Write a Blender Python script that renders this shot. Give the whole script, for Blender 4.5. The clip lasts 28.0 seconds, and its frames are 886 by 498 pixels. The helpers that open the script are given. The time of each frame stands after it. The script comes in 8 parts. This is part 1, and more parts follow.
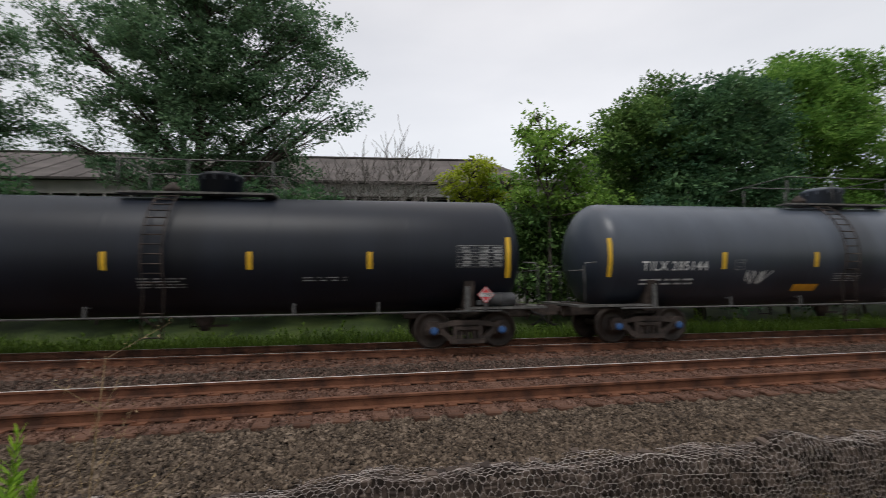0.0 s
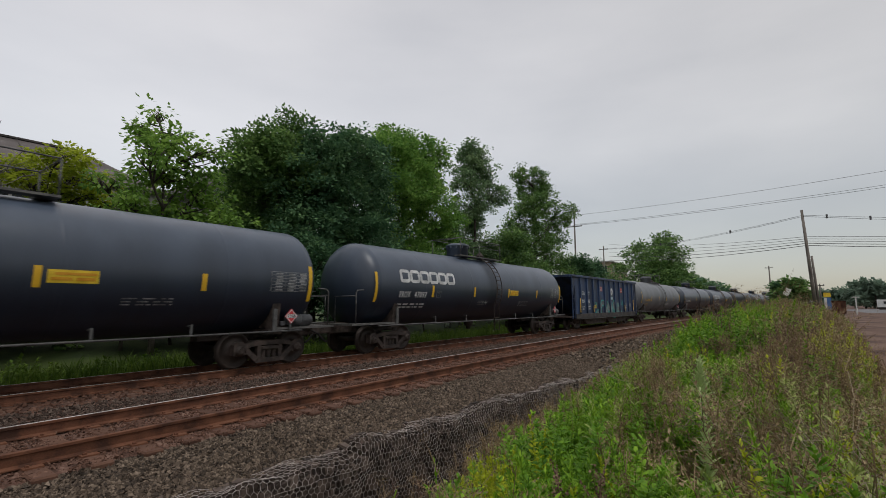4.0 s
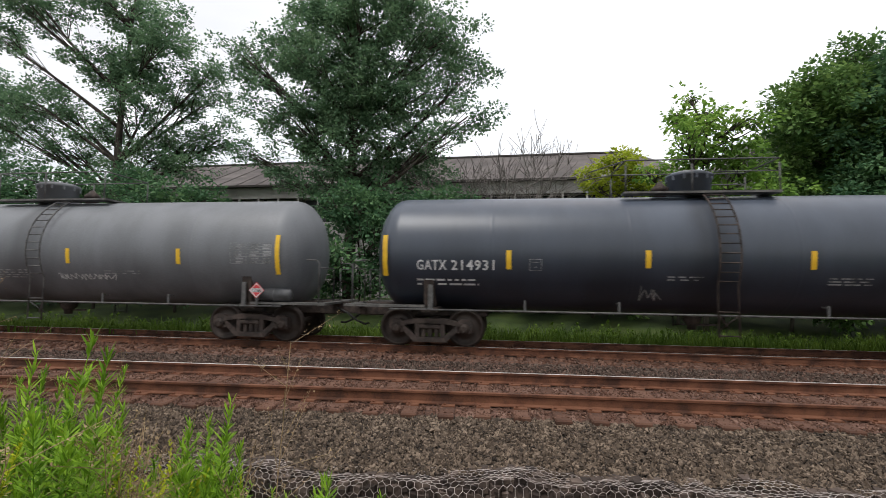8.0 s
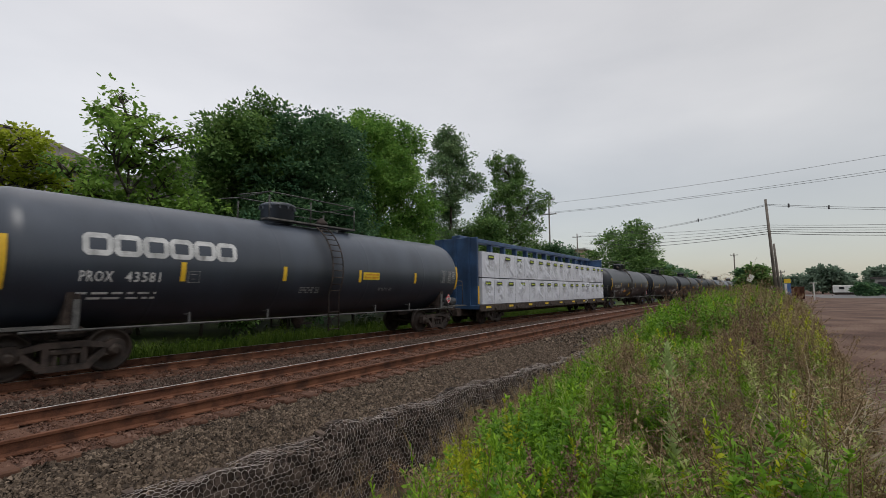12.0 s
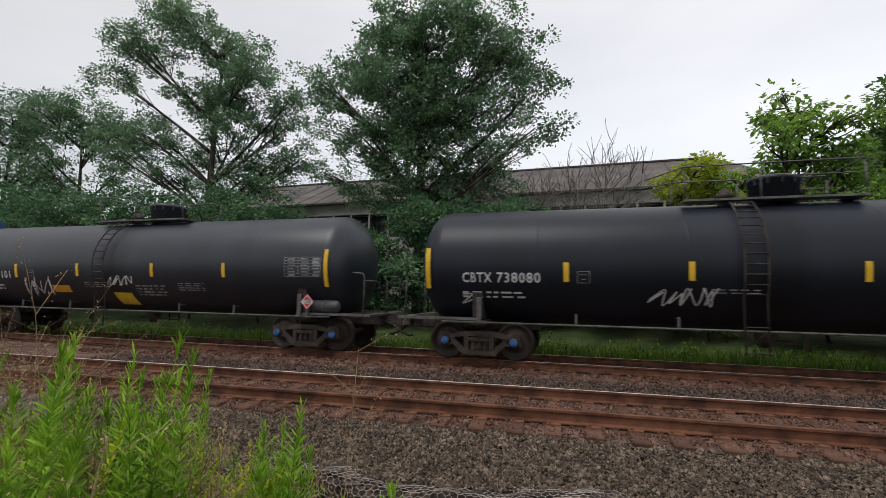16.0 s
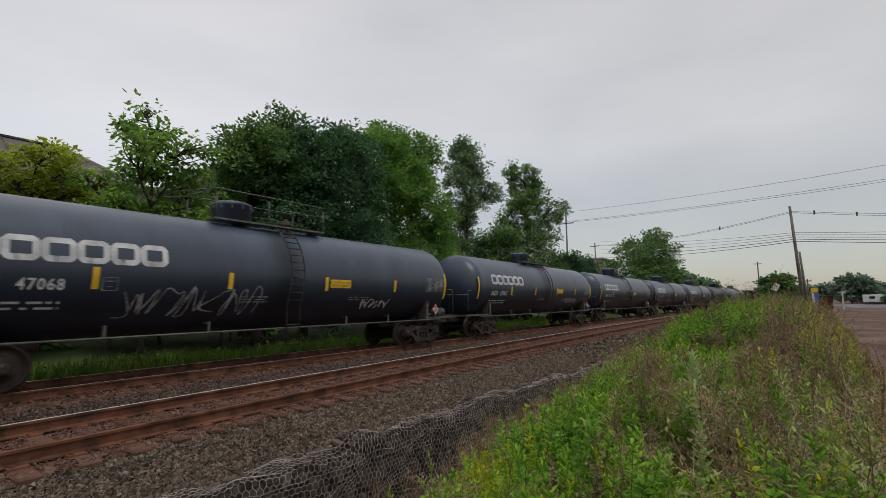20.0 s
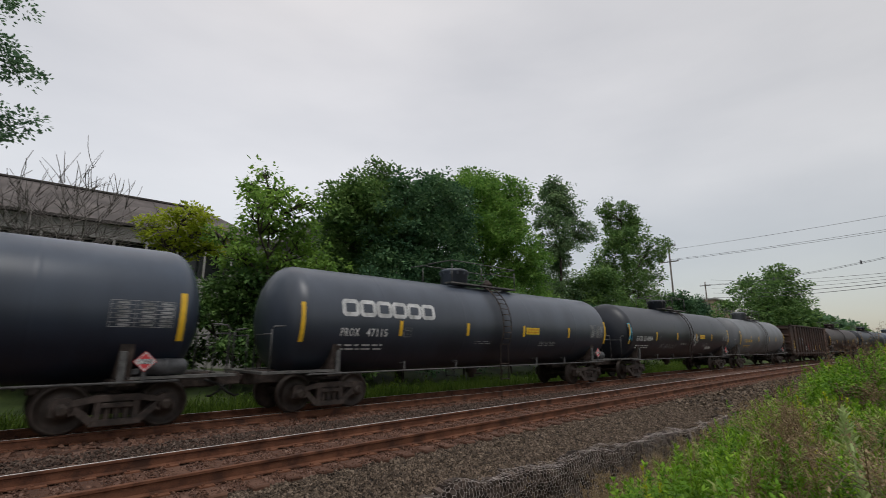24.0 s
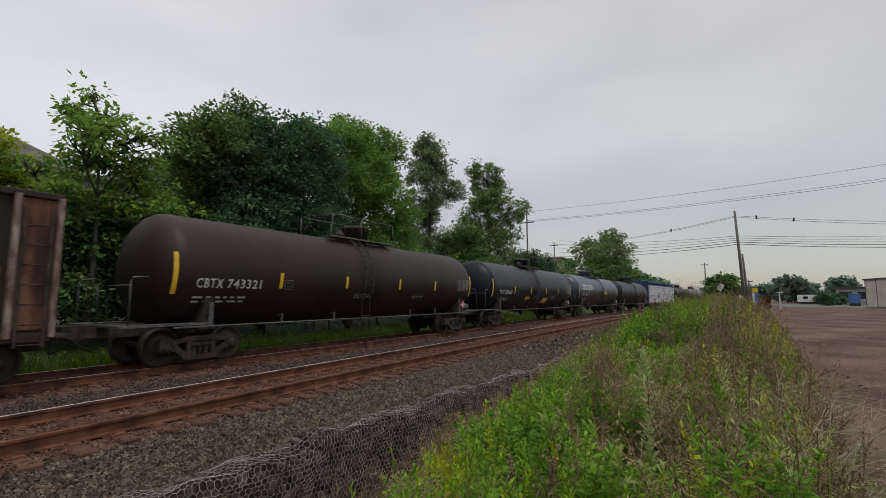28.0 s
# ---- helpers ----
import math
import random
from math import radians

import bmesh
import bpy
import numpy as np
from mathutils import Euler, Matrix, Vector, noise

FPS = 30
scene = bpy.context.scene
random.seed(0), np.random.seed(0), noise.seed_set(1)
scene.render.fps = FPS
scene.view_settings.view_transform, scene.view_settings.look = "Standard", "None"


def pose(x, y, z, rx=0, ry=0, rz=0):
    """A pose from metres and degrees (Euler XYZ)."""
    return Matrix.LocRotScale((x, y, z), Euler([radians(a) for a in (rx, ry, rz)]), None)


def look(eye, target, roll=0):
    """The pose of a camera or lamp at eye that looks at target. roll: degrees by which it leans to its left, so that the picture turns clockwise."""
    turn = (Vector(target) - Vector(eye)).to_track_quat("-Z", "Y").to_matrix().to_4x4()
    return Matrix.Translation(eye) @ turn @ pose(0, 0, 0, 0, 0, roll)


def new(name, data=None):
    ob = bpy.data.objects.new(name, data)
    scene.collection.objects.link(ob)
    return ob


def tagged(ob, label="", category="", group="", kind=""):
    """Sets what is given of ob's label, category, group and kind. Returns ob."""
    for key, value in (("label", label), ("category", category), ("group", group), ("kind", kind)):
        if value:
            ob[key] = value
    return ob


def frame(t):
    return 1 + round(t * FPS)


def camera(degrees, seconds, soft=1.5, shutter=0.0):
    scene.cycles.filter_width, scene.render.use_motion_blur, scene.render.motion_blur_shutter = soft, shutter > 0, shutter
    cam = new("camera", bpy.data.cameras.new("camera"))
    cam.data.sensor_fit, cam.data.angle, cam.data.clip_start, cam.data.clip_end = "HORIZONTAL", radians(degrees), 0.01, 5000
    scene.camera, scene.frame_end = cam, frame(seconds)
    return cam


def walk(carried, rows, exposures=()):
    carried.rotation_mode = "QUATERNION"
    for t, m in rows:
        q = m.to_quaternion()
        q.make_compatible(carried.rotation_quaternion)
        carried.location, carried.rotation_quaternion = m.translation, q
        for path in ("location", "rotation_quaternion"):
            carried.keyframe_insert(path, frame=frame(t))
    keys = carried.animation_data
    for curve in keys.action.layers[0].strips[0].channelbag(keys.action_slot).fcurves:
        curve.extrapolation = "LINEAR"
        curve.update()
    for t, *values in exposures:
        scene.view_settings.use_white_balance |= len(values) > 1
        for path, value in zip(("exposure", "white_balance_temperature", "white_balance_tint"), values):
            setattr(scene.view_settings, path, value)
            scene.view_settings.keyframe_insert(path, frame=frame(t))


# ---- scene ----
cam = camera(87.4, 28.0, soft=0.6, shutter=0.1)
PATH = [
    # seconds, x, y, z, tilt, roll, heading
    (0, 0.072, -0.105, 1.602, 94.24, 0.58, -10.97),
    (0.5, 0.160, -0.147, 1.602, 95.23, 0.66, -40.26),
    (1, 0.186, -0.174, 1.602, 96.39, 0.61, -51.40),
    (1.5, 0.193, -0.183, 1.602, 96.80, 0.47, -54.90),
    (2, 0.197, -0.190, 1.602, 97.25, 0.50, -57.34),
    (2.5, 0.200, -0.195, 1.602, 97.24, 0.34, -59.05),
    (4.5, 0.146, -0.171, 1.624, 96.27, -0.04, -49.92),
    (5, 0.100, -0.131, 1.624, 95.34, -0.53, -31.83),
    (5.5, 0.028, -0.104, 1.624, 94.24, -0.78, -9.07),
    (6, -0.055, -0.109, 1.624, 93.58, -0.84, 15.66),
    (6.5, -0.032, -0.104, 1.624, 93.31, -0.68, 8.82),
    (7, 0.029, -0.105, 1.624, 93.34, -0.59, -9.36),
    (7.5, 0.015, -0.103, 1.624, 93.64, -0.69, -5.09),
    (8, -0.021, -0.103, 1.624, 93.88, -0.73, 5.42),
    (8.5, 0.043, -0.107, 1.624, 94.12, -0.54, -13.50),
    (9, 0.074, -0.118, 1.624, 93.94, -0.12, -23.25),
    (9.5, 0.100, -0.131, 1.624, 94.08, -0.07, -31.89),
    (10, 0.133, -0.157, 1.624, 94.86, 0.24, -44.23),
    (10.5, 0.153, -0.180, 1.624, 95.56, 0.48, -53.38),
    (11, 0.158, -0.187, 1.624, 95.57, 0.43, -55.63),
    (11.5, 0.160, -0.190, 1.624, 95.48, 0.45, -57.02),
    (13.5, 0.214, -0.157, 1.587, 94.87, 0.33, -59.36),
    (14, 0.205, -0.143, 1.587, 94.61, 0.14, -54.47),
    (14.5, 0.180, -0.115, 1.587, 94.62, -0.23, -43.30),
    (15, 0.127, -0.079, 1.587, 94.32, -0.77, -24.38),
    (15.5, 0.055, -0.062, 1.587, 94.62, -0.65, -2.19),
    (16, 0.001, -0.068, 1.587, 95.52, -0.95, 13.84),
    (16.5, 0.053, -0.062, 1.587, 95.63, -0.97, -1.74),
    (17, 0.119, -0.076, 1.587, 96.17, -0.39, -21.64),
    (17.5, 0.166, -0.103, 1.587, 96.52, 0.17, -37.83),
    (18, 0.177, -0.111, 1.587, 96.74, 0.21, -41.84),
    (18.5, 0.187, -0.121, 1.587, 96.78, 0.33, -46.09),
    (19, 0.195, -0.131, 1.587, 97.01, 0.37, -49.75),
    (19.5, 0.203, -0.140, 1.587, 96.61, 0.43, -53.40),
    (20, 0.208, -0.148, 1.587, 96.54, 0.50, -56.13),
    (20.5, 0.211, -0.153, 1.587, 96.32, 0.46, -57.88),
    (21, 0.214, -0.156, 1.587, 96.20, 0.43, -59.05),
    (21.5, 0.208, -0.148, 1.587, 95.85, 0.32, -56.17),
    (23.5, 0.059, -0.077, 1.598, 100.46, -0.13, -23.33),
    (24, 0.119, -0.117, 1.598, 101.89, 0.09, -44.85),
    (24.5, 0.128, -0.128, 1.598, 100.93, 0.15, -48.95),
    (25, 0.134, -0.135, 1.598, 100.18, -0.02, -51.67),
    (25.5, 0.138, -0.140, 1.598, 99.38, -0.08, -53.69),
    (26, 0.142, -0.145, 1.598, 98.49, 0.06, -55.43),
    (26.5, 0.146, -0.152, 1.598, 98.07, 0.02, -57.84),
    (27, 0.150, -0.158, 1.598, 97.56, 0.10, -60.16),
    (27.5, 0.154, -0.165, 1.598, 96.89, 0.10, -62.37),
    (28, 0.151, -0.160, 1.598, 96.13, 0.06, -60.89),
]
walk(cam, [(t, pose(*p)) for t, *p in PATH], exposures=[(0, 0.2), (1, 0.0), (2, -0.1), (5, -0.02), (6, 0.32), (7, 0.6), (8, 0.7), (9, 0.64), (10, 0.44), (11, 0.06), (14, 0.0), (15, 0.03), (16, 0.32), (17, 0.62), (18, 0.16), (19, -0.04), (21, -0.08), (23.5, 0.0), (24.2, 0.0), (25, -0.12), (26, -0.08), (28, -0.06)])

# ---- light ----
world = bpy.data.worlds.new("overcast")
scene.world = world
world.use_nodes = True
wn, wl = world.node_tree.nodes, world.node_tree.links
wn.clear()


def build_world():
    out = wn.new("ShaderNodeOutputWorld")
    bg_sky, bg_cloud, add = wn.new("ShaderNodeBackground"), wn.new("ShaderNodeBackground"), wn.new("ShaderNodeAddShader")
    sky = wn.new("ShaderNodeTexSky")
    sky.sky_type, sky.sun_disc = "NISHITA", False
    sky.sun_elevation, sky.sun_rotation = radians(58), radians(20)
    bg_sky.inputs[1].default_value = 0.05
    wl.new(sky.outputs[0], bg_sky.inputs[0])
    co, mp = wn.new("ShaderNodeTexCoord"), wn.new("ShaderNodeMapping")
    mp.inputs["Scale"].default_value = (1.0, 1.0, 3.2)
    n1, n2 = wn.new("ShaderNodeTexNoise"), wn.new("ShaderNodeTexNoise")
    n1.inputs["Scale"].default_value, n1.inputs["Detail"].default_value = 2.4, 7.0
    n2.inputs["Scale"].default_value, n2.inputs["Detail"].default_value = 0.7, 3.0
    mix = wn.new("ShaderNodeMath")
    mix.operation = "MULTIPLY_ADD"
    mix.inputs[1].default_value = 0.6
    ramp = wn.new("ShaderNodeValToRGB")
    ramp.color_ramp.elements[0].position, ramp.color_ramp.elements[0].color = 0.5, (0.59, 0.545, 0.472, 1)
    ramp.color_ramp.elements[1].position, ramp.color_ramp.elements[1].color = 1.1, (0.85, 0.785, 0.693, 1)
    wl.new(co.outputs["Generated"], mp.inputs[0])
    wl.new(mp.outputs[0], n1.inputs["Vector"])
    wl.new(mp.outputs[0], n2.inputs["Vector"])
    wl.new(n1.outputs[0], mix.inputs[0])
    wl.new(n2.outputs[0], mix.inputs[2])
    wl.new(mix.outputs[0], ramp.inputs[0])
    # an overcast sky is darker towards the horizon
    sep, low, dim = wn.new("ShaderNodeSeparateXYZ"), wn.new("ShaderNodeMapRange"), wn.new("ShaderNodeMix")
    wl.new(co.outputs["Generated"], sep.inputs[0])
    wl.new(sep.outputs[2], low.inputs[0])
    low.inputs[1].default_value, low.inputs[2].default_value, low.inputs[3].default_value, low.inputs[4].default_value = 0.0, 0.3, 0.5, 1.0
    dim.data_type, dim.blend_type = "RGBA", "MULTIPLY"
    dim.inputs[0].default_value = 1.0
    wl.new(ramp.outputs[0], dim.inputs[6])
    wl.new(low.outputs[0], dim.inputs[7])
    wl.new(dim.outputs[2], bg_cloud.inputs[0])
    bg_cloud.inputs[1].default_value = CLOUD
    wl.new(bg_sky.outputs[0], add.inputs[0])
    wl.new(bg_cloud.outputs[0], add.inputs[1])
    wl.new(add.outputs[0], out.inputs[0])


CLOUD = 0.69
build_world()
sun = new("sun", bpy.data.lights.new("sun", "SUN"))
sun.data.energy, sun.data.angle, sun.data.color = 1.1, radians(25), (1.0, 0.97, 0.93)
sun.matrix_world = look((-15, -25, 60), (0, 0, 0))

# ---- materials ----
def material(name, colours, rough=0.7, metal=0.0, scale=8.0, fine=60.0, bump=0.15, fine_amount=0.35, spec=0.5, per_object=0.0, island=0.0, streak=0.0, through_light=0.0):
    """Two-scale procedural surface: colours are two or three RGB values mixed by broad and fine noise."""
    m = bpy.data.materials.new(name)
    m.use_nodes = True
    n, l = m.node_tree.nodes, m.node_tree.links
    b = n["Principled BSDF"]
    b.inputs["Roughness"].default_value, b.inputs["Metallic"].default_value = rough, metal
    b.inputs["Specular IOR Level"].default_value = spec
    co, mp = n.new("ShaderNodeTexCoord"), n.new("ShaderNodeMapping")
    if streak:
        mp.inputs["Scale"].default_value = (1.0, 1.0, streak)
    l.new(co.outputs["Object"], mp.inputs[0])
    n1, n2 = n.new("ShaderNodeTexNoise"), n.new("ShaderNodeTexNoise")
    n1.inputs["Scale"].default_value, n1.inputs["Detail"].default_value = scale, 5.0
    n2.inputs["Scale"].default_value, n2.inputs["Detail"].default_value = fine, 3.0
    l.new(mp.outputs[0], n1.inputs["Vector"])
    l.new(co.outputs["Object"], n2.inputs["Vector"])
    f = n.new("ShaderNodeMath")
    f.operation, f.inputs[1].default_value = "MULTIPLY_ADD", fine_amount
    l.new(n2.outputs[0], f.inputs[0])
    l.new(n1.outputs[0], f.inputs[2])
    last = f
    for amount, kind in ((per_object, "Object"), (island, "Island")):
        if amount:
            src = n.new("ShaderNodeObjectInfo" if kind == "Object" else "ShaderNodeNewGeometry")
            a = n.new("ShaderNodeMath")
            a.operation, a.inputs[1].default_value = "MULTIPLY_ADD", amount
            l.new(src.outputs["Random" if kind == "Object" else "Random Per Island"], a.inputs[0])
            l.new(last.outputs[0], a.inputs[2])
            last = a
    ramp = n.new("ShaderNodeValToRGB")
    extra = per_object + island
    lo, hi = 0.36 + fine_amount * 0.5 + extra * 0.05, 0.64 + fine_amount * 0.5 + extra * 0.95
    els = ramp.color_ramp.elements
    els[0].position, els[0].color = lo / 2, (*colours[0], 1)
    els[1].position, els[1].color = hi / 2, (*colours[-1], 1)
    if len(colours) > 2:
        e = els.new((lo + hi) / 4)
        e.color = (*colours[1], 1)
    half = n.new("ShaderNodeMath")
    half.operation, half.inputs[1].default_value = "MULTIPLY", 0.5
    l.new(last.outputs[0], half.inputs[0])
    l.new(half.outputs[0], ramp.inputs[0])
    l.new(ramp.outputs[0], b.inputs["Base Color"])
    if bump:
        bp = n.new("ShaderNodeBump")
        bp.inputs["Strength"].default_value, bp.inputs["Distance"].default_value = bump, 0.02
        l.new(f.outputs[0], bp.inputs["Height"])
        l.new(bp.outputs[0], b.inputs["Normal"])
    if through_light:
        tr, mixs = n.new("ShaderNodeBsdfTranslucent"), n.new("ShaderNodeMixShader")
        mixs.inputs[0].default_value = through_light
        l.new(ramp.outputs[0], tr.inputs[0])
        l.new(b.outputs[0], mixs.inputs[1])
        l.new(tr.outputs[0], mixs.inputs[2])
        l.new(mixs.outputs[0], n["Material Output"].inputs["Surface"])
    return m


# ---- mesh building ----
class Build:
    """Collects vertices and faces for one mesh."""

    def __init__(self):
        self.v, self.f, self.s = [], [], []

    def add(self, verts, faces, smooth=False):
        k = len(self.v)
        self.v += [tuple(p) for p in verts]
        self.f += [tuple(i + k for i in q) for q in faces]
        self.s += [smooth] * len(faces)
        return self

    def box(self, c, size, rot=None, cham=0.0):
        hx, hy, hz = size[0] / 2, size[1] / 2, size[2] / 2
        k = min(cham, hx * 0.9, hy * 0.9, hz * 0.9)
        if k <= 0:
            pts = [(x, y, z) for x in (-hx, hx) for y in (-hy, hy) for z in (-hz, hz)]
            faces = [(0, 1, 3, 2), (4, 6, 7, 5), (0, 4, 5, 1), (2, 3, 7, 6), (0, 2, 6, 4), (1, 5, 7, 3)]
        else:
            pts, ix = [], {}
            for sx in (-1, 1):
                for sy in (-1, 1):
                    for sz in (-1, 1):
                        for ax, p in enumerate(((hx, hy - k, hz - k), (hx - k, hy, hz - k), (hx - k, hy - k, hz))):
                            ix[sx, sy, sz, ax] = len(pts)
                            pts.append((sx * p[0], sy * p[1], sz * p[2]))
            faces = []
            for s in (-1, 1):
                faces.append([ix[s, a, b, 0] for a, b in ((-1, -1), (1, -1), (1, 1), (-1, 1))][::s])
                faces.append([ix[a, s, b, 1] for a, b in ((-1, -1), (-1, 1), (1, 1), (1, -1))][::s])
                faces.append([ix[a, b, s, 2] for a, b in ((-1, -1), (1, -1), (1, 1), (-1, 1))][::s])
            for a in (-1, 1):
                for b in (-1, 1):
                    q = a * b
                    faces.append([ix[a, b, -1, 0], ix[a, b, -1, 1], ix[a, b, 1, 1], ix[a, b, 1, 0]][:: q])
                    faces.append([ix[a, -1, b, 0], ix[a, 1, b, 0], ix[a, 1, b, 2], ix[a, -1, b, 2]][:: q])
                    faces.append([ix[-1, a, b, 1], ix[-1, a, b, 2], ix[1, a, b, 2], ix[1, a, b, 1]][:: q])
                    for c2 in (-1, 1):
                        faces.append([ix[a, b, c2, 0], ix[a, b, c2, 1], ix[a, b, c2, 2]][:: q * c2])
        m = Matrix.Translation(c) @ (rot.to_4x4() if rot else Matrix())
        return self.add([m @ Vector(p) for p in pts], faces)

    def tube(self, path, r, n=6, closed=False, smooth=True):
        path = [Vector(p) for p in path]
        rings = []
        for i, p in enumerate(path):
            a, b = path[max(i - 1, 0)], path[min(i + 1, len(path) - 1)]
            d = (b - a).normalized()
            u = d.cross(Vector((0, 0, 1)) if abs(d.z) < 0.9 else Vector((1, 0, 0))).normalized()
            w = d.cross(u)
            rr = r[i] if isinstance(r, (list, tuple)) else r
            rings.append([p + (u * math.cos(k * math.tau / n) + w * math.sin(k * math.tau / n)) * rr for k in range(n)])
        vs = [q for ring in rings for q in ring]
        fs = [(i * n + k, i * n + (k + 1) % n, (i + 1) * n + (k + 1) % n, (i + 1) * n + k) for i in range(len(path) - 1) for k in range(n)]
        self.add(vs, fs, smooth)
        k = len(self.v) - len(vs)
        self.f += [tuple(range(k, k + n))[::-1], tuple(range(k + len(vs) - n, k + len(vs)))]
        self.s += [False, False]
        return self

    def lathe(self, profile, axis="x", n=24, centre=(0, 0, 0), smooth=True):
        """profile: rows of (place along the axis, radius)."""
        c = Vector(centre)
        vs = []
        for a, r in profile:
            for k in range(n):
                p, q = r * math.cos(k * math.tau / n), r * math.sin(k * math.tau / n)
                vs.append(c + Vector((a, p, q) if axis == "x" else (q, a, p) if axis == "y" else (p, q, a)))
        m = len(profile)
        fs = [(i * n + k, i * n + (k + 1) % n, (i + 1) * n + (k + 1) % n, (i + 1) * n + k) for i in range(m - 1) for k in range(n)]
        fs = [f[::-1] if False else f for f in fs]
        self.add(vs, fs, smooth)
        k = len(self.v) - len(vs)
        self.f += [tuple(range(k, k + n))[::-1], tuple(range(k + len(vs) - n, k + len(vs)))]
        self.s += [False, False]
        return self

    def prism(self, outline, y0, y1, plane="xz"):
        """A closed outline of (a, b) pulled from y0 to y1."""
        n = len(outline)
        put = (lambda a, b, y: (a, y, b)) if plane == "xz" else (lambda a, b, y: (a, b, y)) if plane == "xy" else (lambda a, b, y: (y, a, b))
        vs = [put(a, b, y0) for a, b in outline] + [put(a, b, y1) for a, b in outline]
        fs = [tuple(range(n)), tuple(range(2 * n - 1, n - 1, -1))] + [(k, n + k, n + (k + 1) % n, (k + 1) % n) for k in range(n)]
        return self.add(vs, fs)

    def mesh(self, name, mat):
        me = bpy.data.meshes.new(name)
        me.from_pydata(self.v, [], self.f)
        me.materials.append(mat)
        me.polygons.foreach_set("use_smooth", self.s)
        b = bmesh.new()
        b.from_mesh(me)
        bmesh.ops.recalc_face_normals(b, faces=b.faces)
        b.to_mesh(me)
        b.free()
        return me


def part(name, data, mat, parent, label="", at=None):
    me = data.mesh(name, mat) if isinstance(data, Build) else data
    ob = new(name, me)
    ob.parent = parent
    if at is not None:
        ob.matrix_basis = at
    if label:
        ob["label"] = label
    return ob


def thing(name, label, category, group="", kind="", at=None, data=None):
    ob = new(name, data)
    if at is not None:
        ob.matrix_basis = at
    return tagged(ob, label, category, group, kind)


def array_mesh(name, verts, faces, mat, smooth=False):
    """A mesh from numpy arrays: verts (n, 3), faces (m, 3 or 4)."""
    me = bpy.data.meshes.new(name)
    verts, faces = np.asarray(verts, np.float32), np.asarray(faces, np.int32)
    k = faces.shape[1]
    me.vertices.add(len(verts))
    me.vertices.foreach_set("co", verts.ravel())
    me.loops.add(faces.size)
    me.loops.foreach_set("vertex_index", faces.ravel())
    me.polygons.add(len(faces))
    me.polygons.foreach_set("loop_start", np.arange(len(faces), dtype=np.int32) * k)
    me.polygons.foreach_set("use_smooth", np.full(len(faces), smooth))
    me.update(calc_edges=True)
    me.materials.append(mat)
    return me


def frames_of(d):
    """Two unit vectors across each row of d."""
    d = d / np.linalg.norm(d, axis=1, keepdims=True)
    up = np.where(np.abs(d[:, 2:3]) < 0.9, [[0, 0, 1.0]], [[1.0, 0, 0]])
    u = np.cross(d, up)
    u /= np.linalg.norm(u, axis=1, keepdims=True)
    return d, u, np.cross(d, u)


def leaf_arrays(centres, along, across, length, width):
    """A pointed four-cornered leaf for each row."""
    a, w = along * length[:, None], across * width[:, None]
    v = np.stack([centres, centres + a * 0.45 + w * 0.5, centres + a, centres + a * 0.45 - w * 0.5], 1).reshape(-1, 3)
    return v, np.arange(len(v)).reshape(-1, 4)


def sliver_arrays(centres, along, across, length, width):
    """A three-cornered small leaf for each row."""
    a, w = along * length[:, None], across * width[:, None]
    v = np.stack([centres - w * 0.35, centres + a * 0.3 + w * 0.75, centres + a], 1).reshape(-1, 3)
    return v, np.arange(len(v)).reshape(-1, 3)


rng = np.random.default_rng(7)


def unit(n, r=rng):
    d = r.normal(size=(n, 3))
    return d / np.linalg.norm(d, axis=1, keepdims=True)

